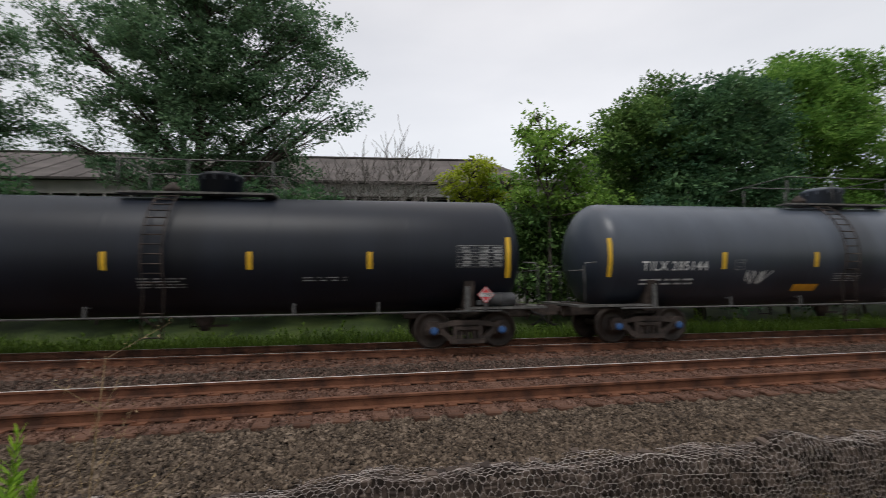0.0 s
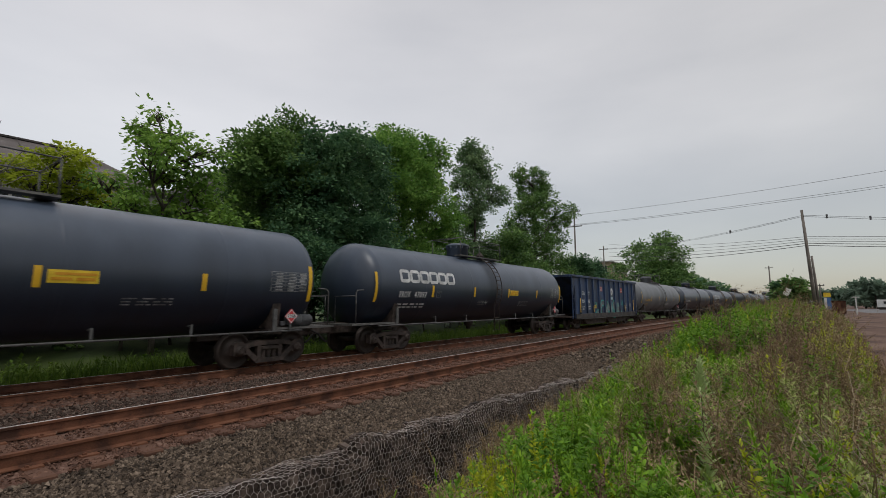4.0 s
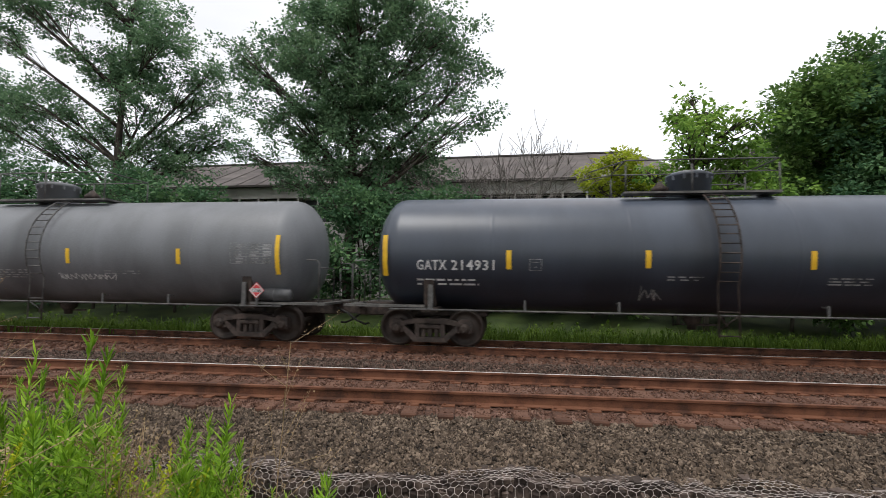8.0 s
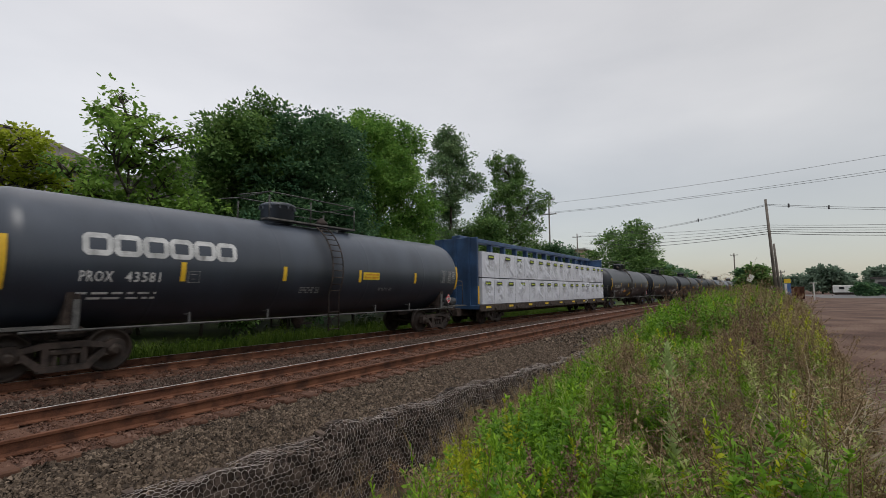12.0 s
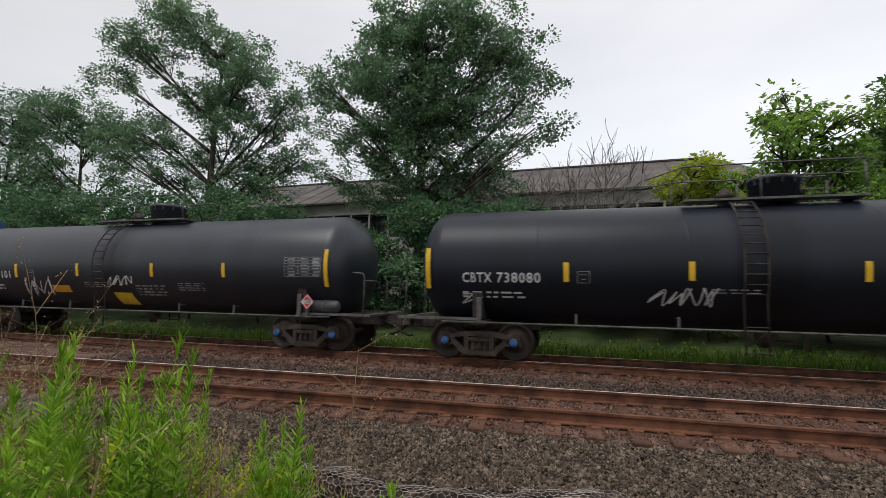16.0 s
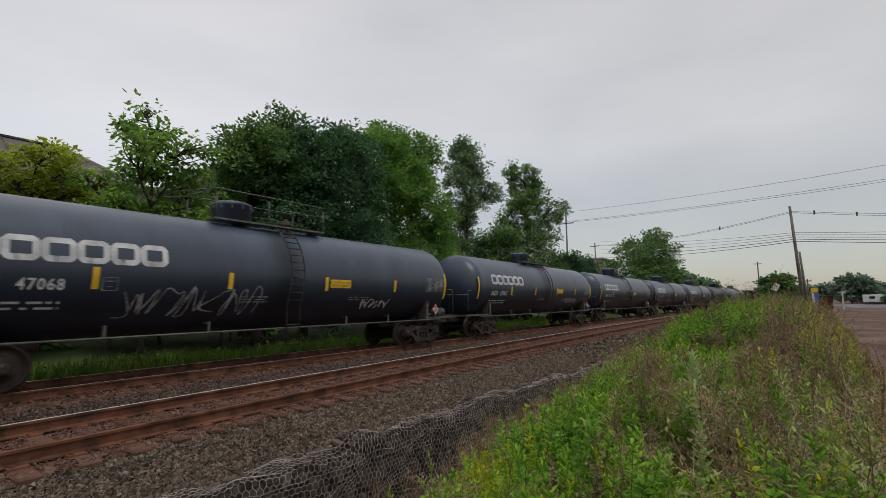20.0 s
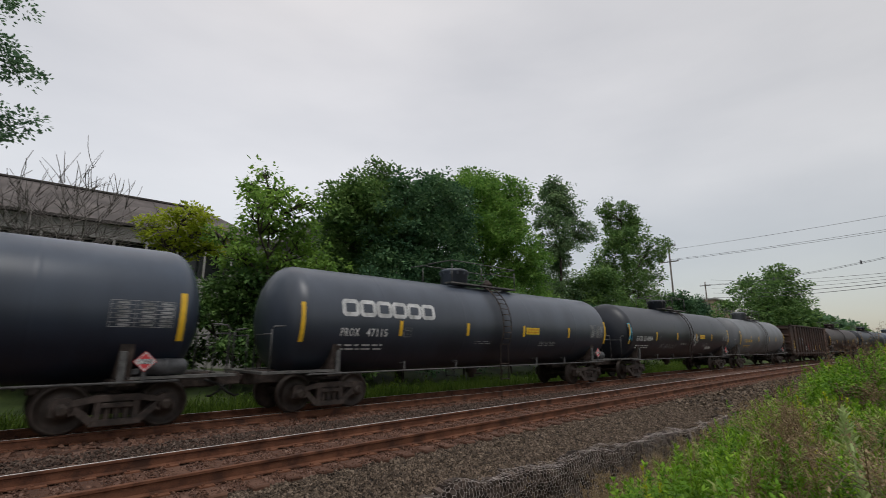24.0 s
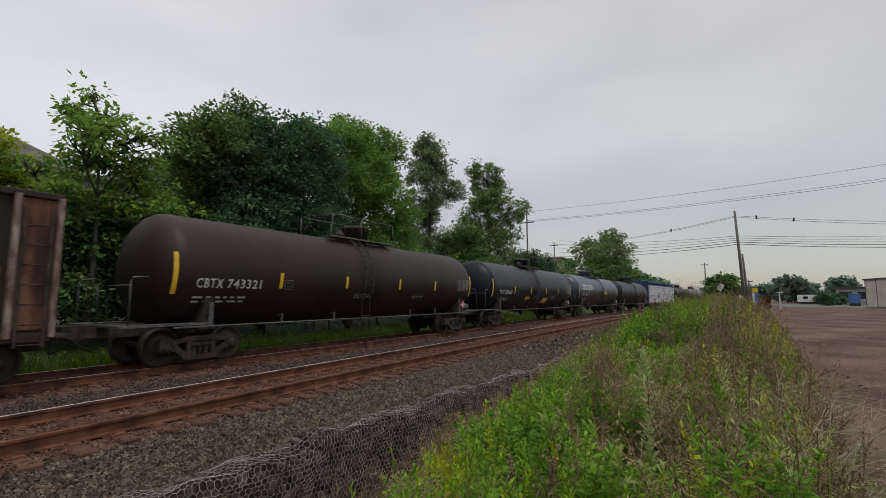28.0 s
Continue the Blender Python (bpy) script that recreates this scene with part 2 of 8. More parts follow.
def tank_paint(name, base, sheen_dust, rough):
    """Old tank paint: dust and painted sky sheen towards the top, plain base low down, spill streaks at the middle,
    fine mottling.
    """
    m = material(name, [tuple(c * 0.8 for c in base), base, tuple(c * 1.25 for c in base)], rough=rough, scale=1.3, fine=30, bump=0.03, spec=0.3 if base[2] < 0.02 else 0.5, streak=0.25)
    n, l = m.node_tree.nodes, m.node_tree.links
    b, ramp = n["Principled BSDF"], [x for x in n if x.type == "VALTORGB"][0]
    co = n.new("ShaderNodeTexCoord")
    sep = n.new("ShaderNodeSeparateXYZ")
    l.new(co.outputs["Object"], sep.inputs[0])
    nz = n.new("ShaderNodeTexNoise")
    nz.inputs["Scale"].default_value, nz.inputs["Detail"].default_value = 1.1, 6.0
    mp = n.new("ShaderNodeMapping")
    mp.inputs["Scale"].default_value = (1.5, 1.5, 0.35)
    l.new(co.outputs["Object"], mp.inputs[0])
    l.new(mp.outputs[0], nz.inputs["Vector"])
    # top dust plus sky sheen put into the colour by height, broken by streaks
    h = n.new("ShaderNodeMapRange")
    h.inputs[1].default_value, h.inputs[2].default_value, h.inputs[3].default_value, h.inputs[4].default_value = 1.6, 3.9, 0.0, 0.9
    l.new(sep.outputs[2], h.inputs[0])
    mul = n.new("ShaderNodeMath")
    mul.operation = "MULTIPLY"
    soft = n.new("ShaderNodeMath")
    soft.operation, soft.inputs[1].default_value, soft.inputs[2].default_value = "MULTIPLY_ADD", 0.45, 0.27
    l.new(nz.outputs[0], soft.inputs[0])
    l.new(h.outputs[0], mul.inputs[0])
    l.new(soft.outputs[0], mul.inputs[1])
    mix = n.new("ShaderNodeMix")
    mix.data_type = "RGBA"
    mix.inputs[7].default_value = (*sheen_dust, 1)
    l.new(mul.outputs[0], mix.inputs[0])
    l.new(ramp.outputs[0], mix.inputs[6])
    # spill band under the manway
    ab = n.new("ShaderNodeMath")
    ab.operation = "ABSOLUTE"
    l.new(sep.outputs[0], ab.inputs[0])
    band = n.new("ShaderNodeMapRange")
    band.inputs[1].default_value, band.inputs[2].default_value, band.inputs[3].default_value, band.inputs[4].default_value = 0.45, 0.8, 0.55, 0.0
    wob = n.new("ShaderNodeMath")
    wob.operation, wob.inputs[1].default_value = "MULTIPLY_ADD", 0.5
    l.new(nz.outputs[0], wob.inputs[0])
    l.new(ab.outputs[0], wob.inputs[2])
    l.new(wob.outputs[0], band.inputs[0])
    mix2 = n.new("ShaderNodeMix")
    mix2.data_type = "RGBA"
    mix2.inputs[7].default_value = (base[0] * 0.45, base[1] * 0.45, base[2] * 0.45, 1)
    l.new(band.outputs[0], mix2.inputs[0])
    l.new(mix.outputs[2], mix2.inputs[6])
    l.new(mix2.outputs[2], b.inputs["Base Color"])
    return m


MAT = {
    # second colour of each tank paint: top dust with painted sky sheen
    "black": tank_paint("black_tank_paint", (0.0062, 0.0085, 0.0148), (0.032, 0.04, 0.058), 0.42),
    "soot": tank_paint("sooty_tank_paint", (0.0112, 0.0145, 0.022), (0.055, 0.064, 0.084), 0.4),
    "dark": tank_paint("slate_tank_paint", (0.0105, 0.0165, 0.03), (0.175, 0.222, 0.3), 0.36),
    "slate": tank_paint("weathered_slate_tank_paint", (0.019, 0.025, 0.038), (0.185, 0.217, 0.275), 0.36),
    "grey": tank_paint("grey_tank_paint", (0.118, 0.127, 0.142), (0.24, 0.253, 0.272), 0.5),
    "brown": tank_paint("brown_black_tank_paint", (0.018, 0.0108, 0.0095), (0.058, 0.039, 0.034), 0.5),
    "iron": material("grimy_iron", [(0.015, 0.011, 0.0095), (0.038, 0.027, 0.023), (0.068, 0.049, 0.042)], 0.8, 0.0, 5, 50, 0.3),
    "wheel": material("brown_wheel_steel", [(0.025, 0.018, 0.015), (0.05, 0.036, 0.03)], 0.6, 0.3, 6, 60, 0.2),
    "steel": material("dark_painted_steel", [(0.05, 0.05, 0.052), (0.12, 0.12, 0.12)], 0.55, 0.1, 6, 60, 0.1),
    "grating": material("steel_grating", [(0.06, 0.06, 0.06), (0.14, 0.135, 0.13)], 0.6, 0.1, 6, 60, 0.1),
    "reservoir": material("grey_painted_iron", [(0.04, 0.042, 0.046), (0.09, 0.092, 0.1)], 0.5, 0.0, 4, 40, 0.1),
    "rubber": material("black_rubber", [(0.008, 0.008, 0.008), (0.02, 0.02, 0.02)], 0.7, 0, 9, 60, 0.1),
    "yellow": material("yellow_reflector", [(0.62, 0.36, 0.015), (0.78, 0.5, 0.03)], 0.45, 0, 5, 60, 0.05, per_object=0.3),
    "sign_yellow": material("yellow_sign", [(0.62, 0.42, 0.02), (0.78, 0.56, 0.04)], 0.5, 0, 5, 60, 0.05),
    "orange": material("orange_paint", [(0.55, 0.24, 0.01), (0.65, 0.32, 0.02)], 0.5, 0, 5, 60, 0.05),
    "white": material("white_lettering", [(0.42, 0.43, 0.44), (0.66, 0.67, 0.68)], 0.6, 0, 3, 40, 0.05, fine_amount=0.6),
    "faint_white": material("worn_white_lettering", [(0.10, 0.105, 0.11), (0.34, 0.35, 0.36)], 0.6, 0, 3, 40, 0.05, fine_amount=0.8),
    "faint_grey": material("grey_print", [(0.25, 0.25, 0.26), (0.36, 0.36, 0.37)], 0.7, 0, 5, 60, 0.0),
    "placard": material("red_placard", [(0.5, 0.03, 0.04), (0.62, 0.05, 0.06)], 0.5, 0, 5, 60, 0.0),
    "red": material("red_paint", [(0.36, 0.03, 0.03), (0.5, 0.06, 0.05)], 0.5, 0, 5, 60, 0.05),
    "black_print": material("black_print", [(0.012, 0.012, 0.012), (0.03, 0.03, 0.03)], 0.6, 0, 5, 60, 0.0),
    "lime": material("lime_paint", [(0.35, 0.48, 0.03), (0.5, 0.6, 0.06)], 0.6, 0, 5, 60, 0.0),
    "teal": material("teal_spray_paint", [(0.02, 0.22, 0.20), (0.05, 0.42, 0.38)], 0.6, 0, 3, 30, 0.0, fine_amount=0.7),
    "cyan": material("blue_spray_paint", [(0.04, 0.28, 0.45), (0.08, 0.42, 0.6)], 0.6, 0, 3, 30, 0.0),
    "cyan_pale": material("pale_blue_label", [(0.26, 0.38, 0.44), (0.4, 0.52, 0.58)], 0.6, 0, 5, 40, 0.0),
    "graf_grey": material("grey_spray_paint", [(0.08, 0.10, 0.11), (0.26, 0.29, 0.3)], 0.7, 0, 2.5, 20, 0.0, fine_amount=0.8),
    "blue": material("dark_blue_wagon_paint", [(0.011, 0.017, 0.034), (0.02, 0.036, 0.08), (0.032, 0.064, 0.15)], 0.55, 0, 1.4, 25, 0.12, streak=0.4),
    "rust": material("rusty_brown_wagon_paint", [(0.017, 0.0105, 0.0085), (0.038, 0.021, 0.0155), (0.068, 0.035, 0.024)], 0.75, 0, 1.6, 25, 0.25, streak=0.4),
    "lumber_blue": material("blue_wagon_paint", [(0.02, 0.045, 0.10), (0.035, 0.085, 0.19)], 0.5, 0, 1.5, 25, 0.1),
    "wrap": material("white_lumber_wrap", [(0.56, 0.575, 0.655), (0.64, 0.655, 0.735)], 0.38, 0, 1.2, 14, 0.35, per_object=0.06),
    # ground
    "rail": material("rusty_rail", [(0.06, 0.024, 0.013), (0.13, 0.05, 0.026), (0.19, 0.08, 0.043)], 0.75, 0.2, 3, 60, 0.2),
    # worn steel made paler to carry the sky's glint
    "railhead": material("sky_glint_worn_rail_head", [(0.52, 0.5, 0.48), (0.74, 0.72, 0.7)], 0.5, 0.5, 3, 60, 0.05),
    "tie": material("weathered_wooden_tie", [(0.045, 0.02, 0.012), (0.095, 0.043, 0.026), (0.14, 0.07, 0.045)], 0.9, 0, 3, 40, 0.5, per_object=0.4),
    "rust_ballast": material("rust_stained_ballast", [(0.06, 0.03, 0.02), (0.12, 0.06, 0.042), (0.2, 0.12, 0.09)], 0.95, 0, 5, 40, 0.6),
    "ballast": material("grey_ballast", [(0.03, 0.025, 0.022), (0.065, 0.055, 0.048), (0.12, 0.105, 0.095)], 0.95, 0, 6, 45, 0.8),
    "stone": material("ballast_stone", [(0.024, 0.017, 0.012), (0.095, 0.068, 0.048), (0.24, 0.182, 0.135)], 0.9, 0, 6, 60, 0.4, island=0.9),
    "rust_stone": material("rusty_ballast_stone", [(0.05, 0.022, 0.013), (0.115, 0.054, 0.034), (0.2, 0.112, 0.078)], 0.9, 0, 6, 60, 0.4, island=0.9),
    "brown_stone": material("brown_stained_stone", [(0.028, 0.017, 0.012), (0.078, 0.052, 0.04), (0.165, 0.122, 0.098)], 0.9, 0, 6, 60, 0.4, island=0.9),
    # darker than the ballast: the shade between the stones is put into the colour
    "fill": material("shade_darkened_fill_stone", [(0.018, 0.012, 0.01), (0.058, 0.041, 0.033), (0.14, 0.104, 0.085)], 0.9, 0, 6, 60, 0.4, island=0.9),
    "wire": material("galvanised_wire", [(0.34, 0.29, 0.27), (0.6, 0.54, 0.51)], 0.5, 0.2, 3, 40, 0.0),
    "soil": material("weedy_soil", [(0.03, 0.024, 0.016), (0.055, 0.045, 0.028), (0.08, 0.066, 0.045)], 0.95, 0, 1.5, 25, 0.5),
    "dirt": material("bare_brown_dirt", [(0.055, 0.024, 0.015), (0.11, 0.058, 0.04), (0.17, 0.108, 0.08)], 0.95, 0, 0.35, 12, 0.4, fine_amount=0.5),
    "asphalt": material("grey_asphalt", [(0.11, 0.11, 0.115), (0.2, 0.2, 0.21)], 0.9, 0, 0.5, 20, 0.2),
    # verge earth, with shade from the train put into its colour
    "meadow": material("shaded_verge_ground", [(0.02, 0.036, 0.008), (0.042, 0.07, 0.014), (0.066, 0.096, 0.02)], 0.95, 0, 0.6, 20, 0.4),
}


def foliage(name, dark, mid, light, thru=0.35, scale=0.6, island=0.3):
    return material(name, [dark, mid, light], 0.55, 0, scale, scale * 9, 0.0, fine_amount=0.35, island=island, spec=0.18, through_light=thru)


LEAF = {
    # oak green lightened and blued, so the air's haze is in the colour
    "oak": foliage("hazed_oak_leaves", (0.066, 0.138, 0.078), (0.138, 0.243, 0.135), (0.232, 0.36, 0.195), 0.5),
    "dark": foliage("dense_dark_leaves", (0.038, 0.1, 0.053), (0.092, 0.19, 0.093), (0.175, 0.305, 0.13)),
    "lush": foliage("lush_green_leaves", (0.0675, 0.163, 0.0365), (0.169, 0.325, 0.0702), (0.324, 0.512, 0.119), 0.45),
    "mid": foliage("mid_green_leaves", (0.05, 0.115, 0.04), (0.13, 0.235, 0.072), (0.24, 0.37, 0.11)),
    "light": foliage("bright_green_leaves", (0.0805, 0.179, 0.033), (0.196, 0.347, 0.066), (0.345, 0.515, 0.11), 0.45),
    "yellow": foliage("yellow_green_leaves", (0.2, 0.26, 0.02), (0.36, 0.43, 0.04), (0.52, 0.58, 0.07), 0.5),
    # the train's shade is part of this leaf colour
    "verge": foliage("shaded_verge_leaves", (0.042, 0.083, 0.012), (0.098, 0.168, 0.024), (0.175, 0.255, 0.043)),
    "grey": foliage("grey_green_leaves", (0.09, 0.165, 0.085), (0.185, 0.29, 0.145), (0.3, 0.41, 0.2)),
    # distance haze painted into the leaves of the farthest trees
    "haze": foliage("haze_tinted_far_leaves", (0.126, 0.184, 0.142), (0.18, 0.263, 0.19), (0.252, 0.333, 0.247)),
    "weed": foliage("weed_leaves", (0.075, 0.165, 0.012), (0.195, 0.36, 0.026), (0.38, 0.58, 0.05), 0.3, 2.2),
    "weed3": foliage("mid_green_weed_leaves", (0.055, 0.145, 0.012), (0.155, 0.32, 0.026), (0.33, 0.54, 0.05), 0.3, 2.2),
    "weed2": foliage("yellowish_weed_leaves", (0.23, 0.302, 0.012), (0.425, 0.482, 0.025), (0.632, 0.672, 0.05), 0.35, 2.2),
    "straw": foliage("dry_brown_stalks", (0.115, 0.078, 0.042), (0.265, 0.188, 0.105), (0.46, 0.345, 0.205), 0.12, 2.2),
    "dock": foliage("rusty_seed_husks", (0.085, 0.05, 0.036), (0.18, 0.112, 0.08), (0.32, 0.215, 0.15), 0.1, 2.2),
    "twig": foliage("pale_dead_stems", (0.16, 0.13, 0.09), (0.28, 0.235, 0.165), (0.4, 0.34, 0.25), 0.0, 2.2),
    "wool": foliage("pale_woolly_mullein_leaves", (0.34, 0.43, 0.18), (0.48, 0.59, 0.27), (0.62, 0.72, 0.38), 0.35, 2.2),
    "silver": foliage("woolly_grey_green_leaves", (0.18, 0.23, 0.063), (0.324, 0.391, 0.116), (0.504, 0.564, 0.2), 0.25, 2.2),
}
BARK = material("grey_brown_bark", [(0.03, 0.024, 0.02), (0.06, 0.05, 0.042), (0.1, 0.085, 0.072)], 0.95, 0, 4, 30, 0.6, streak=0.3)
DEADWOOD = material("bare_grey_branches", [(0.12, 0.105, 0.1), (0.22, 0.2, 0.19)], 0.9, 0, 4, 30, 0.3)
POLEWOOD = material("weathered_pole_wood", [(0.1, 0.088, 0.078), (0.2, 0.178, 0.158)], 0.9, 0, 3, 30, 0.3, streak=0.2)
CABLE = material("black_cable", [(0.03, 0.03, 0.032), (0.05, 0.05, 0.052)], 0.6, 0, 3, 30, 0.0)
PALEWALL = material("pale_cladding", [(0.3, 0.29, 0.28), (0.42, 0.41, 0.4)], 0.8, 0, 0.7, 12, 0.1, streak=0.2)
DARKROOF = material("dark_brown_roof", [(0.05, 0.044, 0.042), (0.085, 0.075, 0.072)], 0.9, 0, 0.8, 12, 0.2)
HALLROOF = material("grey_brown_sheet_roof", [(0.075, 0.064, 0.062), (0.105, 0.09, 0.087), (0.14, 0.122, 0.117)], 0.8, 0, 0.5, 9, 0.1)
GLASS = material("dark_window_glass", [(0.02, 0.022, 0.025), (0.04, 0.043, 0.048)], 0.15, 0, 2, 20, 0.0)
WHITEWALL = material("white_painted_panels", [(0.6, 0.6, 0.58), (0.74, 0.74, 0.72)], 0.6, 0, 0.8, 10, 0.05)
BRIGHTBLUE = material("blue_plastic", [(0.05, 0.12, 0.3), (0.07, 0.16, 0.38)], 0.5, 0, 1.5, 20, 0.05)
BARE_RUST = material("bare_rust", [(0.05, 0.02, 0.012), (0.12, 0.05, 0.028), (0.2, 0.1, 0.06)], 0.85, 0, 3, 40, 0.4, streak=0.3)
PALE_RUST = material("pale_worn_rust", [(0.08, 0.04, 0.028), (0.22, 0.15, 0.12), (0.36, 0.3, 0.27)], 0.8, 0, 5, 50, 0.3, streak=0.4)
DIRTYSILL = material("dusty_steel_sill", [(0.018, 0.018, 0.022), (0.042, 0.038, 0.037), (0.075, 0.065, 0.06)], 0.8, 0, 2.5, 30, 0.2)
CAPBLUE = material("blue_bearing_cap", [(0.02, 0.07, 0.2), (0.04, 0.12, 0.32)], 0.5, 0.1, 8, 60, 0.1)
CREAM = material("cream_metal_siding", [(0.5, 0.45, 0.37), (0.6, 0.56, 0.5)], 0.7, 0, 0.6, 10, 0.1)
BRICKTONE = material("tan_brick_wall", [(0.33, 0.25, 0.18), (0.42, 0.33, 0.25)], 0.85, 0, 1.0, 20, 0.2)

# ---- ground ----
NEAR_Y = 7.57
GAUGE = 1.435


def bend(x):
    """Sideways drift of the gently curving tracks."""
    if x <= 0:
        return 0.0
    return -0.0006 * x * x if x < 110 else -7.26 - 0.132 * (x - 110)


def heading(x):
    """Turn of the track at x, in degrees."""
    return -math.degrees(math.atan(0.0 if x <= 0 else 0.0012 * min(x, 110)))


def far_bend(x):
    """Sideways drift of the train's track: straight, slightly askew, then into the same curve."""
    if x >= 32:
        return bend(x)
    return 0.59 - 0.0386 * x if x > -25 else 1.555 - 0.015 * (x + 25)


def far_heading(x):
    return heading(x) if x >= 32 else -math.degrees(math.atan(0.0386 if x > -25 else 0.015))


def ground_height(x, y):
    """Height of the bare earth: verge by the camera, ditch before the netting, track bed, far verge."""
    return bed_height(x, y - bend(x) if y - bend(x) > 4.2 else y)


def bed_height(x, y):
    prof = ((-400, 0.0), (-3.0, 0.0), (0.6, -0.02), (2.0, -0.35), (3.1, -0.88), (4.0, -1.45), (4.9, -1.5), (5.5, -0.75), (6.2, -0.31), (6.5, -0.205), (8.7, -0.205), (9.0, -0.262), (13.6, -0.3), (15.0, -0.5), (16.5, -0.9), (19.0, -0.8), (24, 0.1), (400, 0.3))
    for (a, p), (b, q) in zip(prof, prof[1:]):
        if y <= b:
            k = max(0.0, (y - a) / (b - a))
            z = p + (q - p) * k
            break
    else:
        z = prof[-1][1]
    if -2.5 < y < 4.6 or y > 15:
        z += 0.06 * math.sin(x * 0.9 + y) + 0.05 * math.sin(x * 0.37 - y * 1.3)
    return z


def build_ground():
    ys = [-1500, -600, -250, -100, -60, -35, -20, -12, -8, -5, -3, -1.5, 0, 0.6, 1.2, 2, 2.6, 3.3, 3.8, 4.3, 4.9, 5.5, 6.2, 6.5, 8.7, 9, 13.6, 15, 16.5, 19, 21, 24, 30, 45, 80, 200, 700, 2000]
    xs = [-1500, -500, -200, -100, -60, -40] + [k * 1.0 for k in range(-30, 61)] + [70, 85, 100, 130, 170, 220, 300, 500, 1000, 2500]
    vs = []
    for x in xs:
        row, above = [], 1e9
        for y in reversed(ys):
            yy = min(y + (bend(x) if 4.2 < y < 60 else 0.0), above - 0.15)
            above = yy
            row.append((x, yy, bed_height(x, y)))
        vs += row[::-1]
    n = len(ys)
    faces = [(i * n + k, (i + 1) * n + k, (i + 1) * n + k + 1, i * n + k + 1) for i in range(len(xs) - 1) for k in range(n - 1)]
    me = array_mesh("ground", vs, faces, MAT["soil"], True)
    for m in ("dirt", "rust_ballast", "meadow"):
        me.materials.append(MAT[m])
    idx = []
    for i in range(len(xs) - 1):
        for k in range(n - 1):
            y = (ys[k] + ys[k + 1]) / 2
            idx.append(1 if y < 0.3 else 0 if y < 5.5 else 2 if y < 14 else 3)
    me.polygons.foreach_set("material_index", np.array(idx, np.int32))
    thing("ground", "bare earth, weedy ditch and stony track bed", "ground", kind="structure", data=me)


def rail_profile():
    return [(-0.07, -0.18), (0.07, -0.18), (0.07, -0.165), (0.012, -0.145), (0.010, -0.05), (0.036, -0.035), (0.037, -0.004), (0.03, 0.0), (-0.03, 0.0), (-0.037, -0.004), (-0.036, -0.035), (-0.010, -0.05), (-0.012, -0.145), (-0.07, -0.165)]


def sweep(profile, y, stops, drift, dz):
    """A rail profile drawn along the curve."""
    n = len(profile)
    vs = [(x, y + a + drift(x), b + dz) for x in stops for a, b in profile]
    fs = [(i * n + k, i * n + (k + 1) % n, (i + 1) * n + (k + 1) % n, (i + 1) * n + k) for i in range(len(stops) - 1) for k in range(n)]
    return Build().add(vs, fs + [tuple(range(n)), tuple(range((len(stops) - 1) * n, len(stops) * n))])


def build_track(name, yc, label, drift=bend, turn=heading, dz=0.0):
    track = thing(name, label, "railway track", "railway tracks", kind="structure")
    stops = [-140.0, -60.0, -25.0, -12.0] + [k * 3.0 for k in range(0, 45)] + [150.0, 200.0, 300.0, 500.0]
    for s in (-1, 1):
        y = yc + s * (GAUGE / 2 + 0.035)
        part("rail", sweep(rail_profile(), y, stops, drift, dz), MAT["rail"], track, "rusty steel rail")
        if drift is bend and s < 0:
            continue  # no bright strip on the unused track's outer rail, which shows no glint
        part("rail_head", sweep([(-0.019, 0.0015), (0.019, 0.0015), (0.016, 0.004), (-0.016, 0.004)], y, stops, drift, dz), MAT["railhead"], track, "worn rail head, sky glint in its colour")
    rnd = random.Random(int(yc * 10))
    tie = shared(f"tie_{name}", lambda: Build().box((0, 0, 0), (0.23, 2.59, 0.18), cham=0.02), MAT["tie"])
    plate = shared(f"plate_{name}", lambda: Build().box((0, 0, 0), (0.19, 0.34, 0.022)).box((0.05, 0.12, 0.02), (0.035, 0.035, 0.03)).box((-0.05, -0.12, 0.02), (0.035, 0.035, 0.03)), MAT["rail"])
    far = Build()
    k = 0
    x = -24.0
    while x < 300:
        yj, rz = rnd.uniform(-0.05, 0.05), rnd.uniform(-1.2, 1.2)
        if -12 < x < 45:
            o = part("tie", tie, None, track, "", pose(x, yc + yj + drift(x), -0.275 + dz, 0, 0, rz + turn(x)))
            for s in (-1, 1):
                part("tie_plate", plate, None, o, "", pose(0, s * (GAUGE / 2 + 0.035) - yj, 0.098))
        else:
            far.box((x, yc + yj + drift(x), -0.275 + dz), (0.23, 2.59, 0.18))
        x += 0.52 + rnd.uniform(-0.02, 0.02)
    tagged(part("far_ties", far, MAT["tie"], track), kind="stuff")
    return track


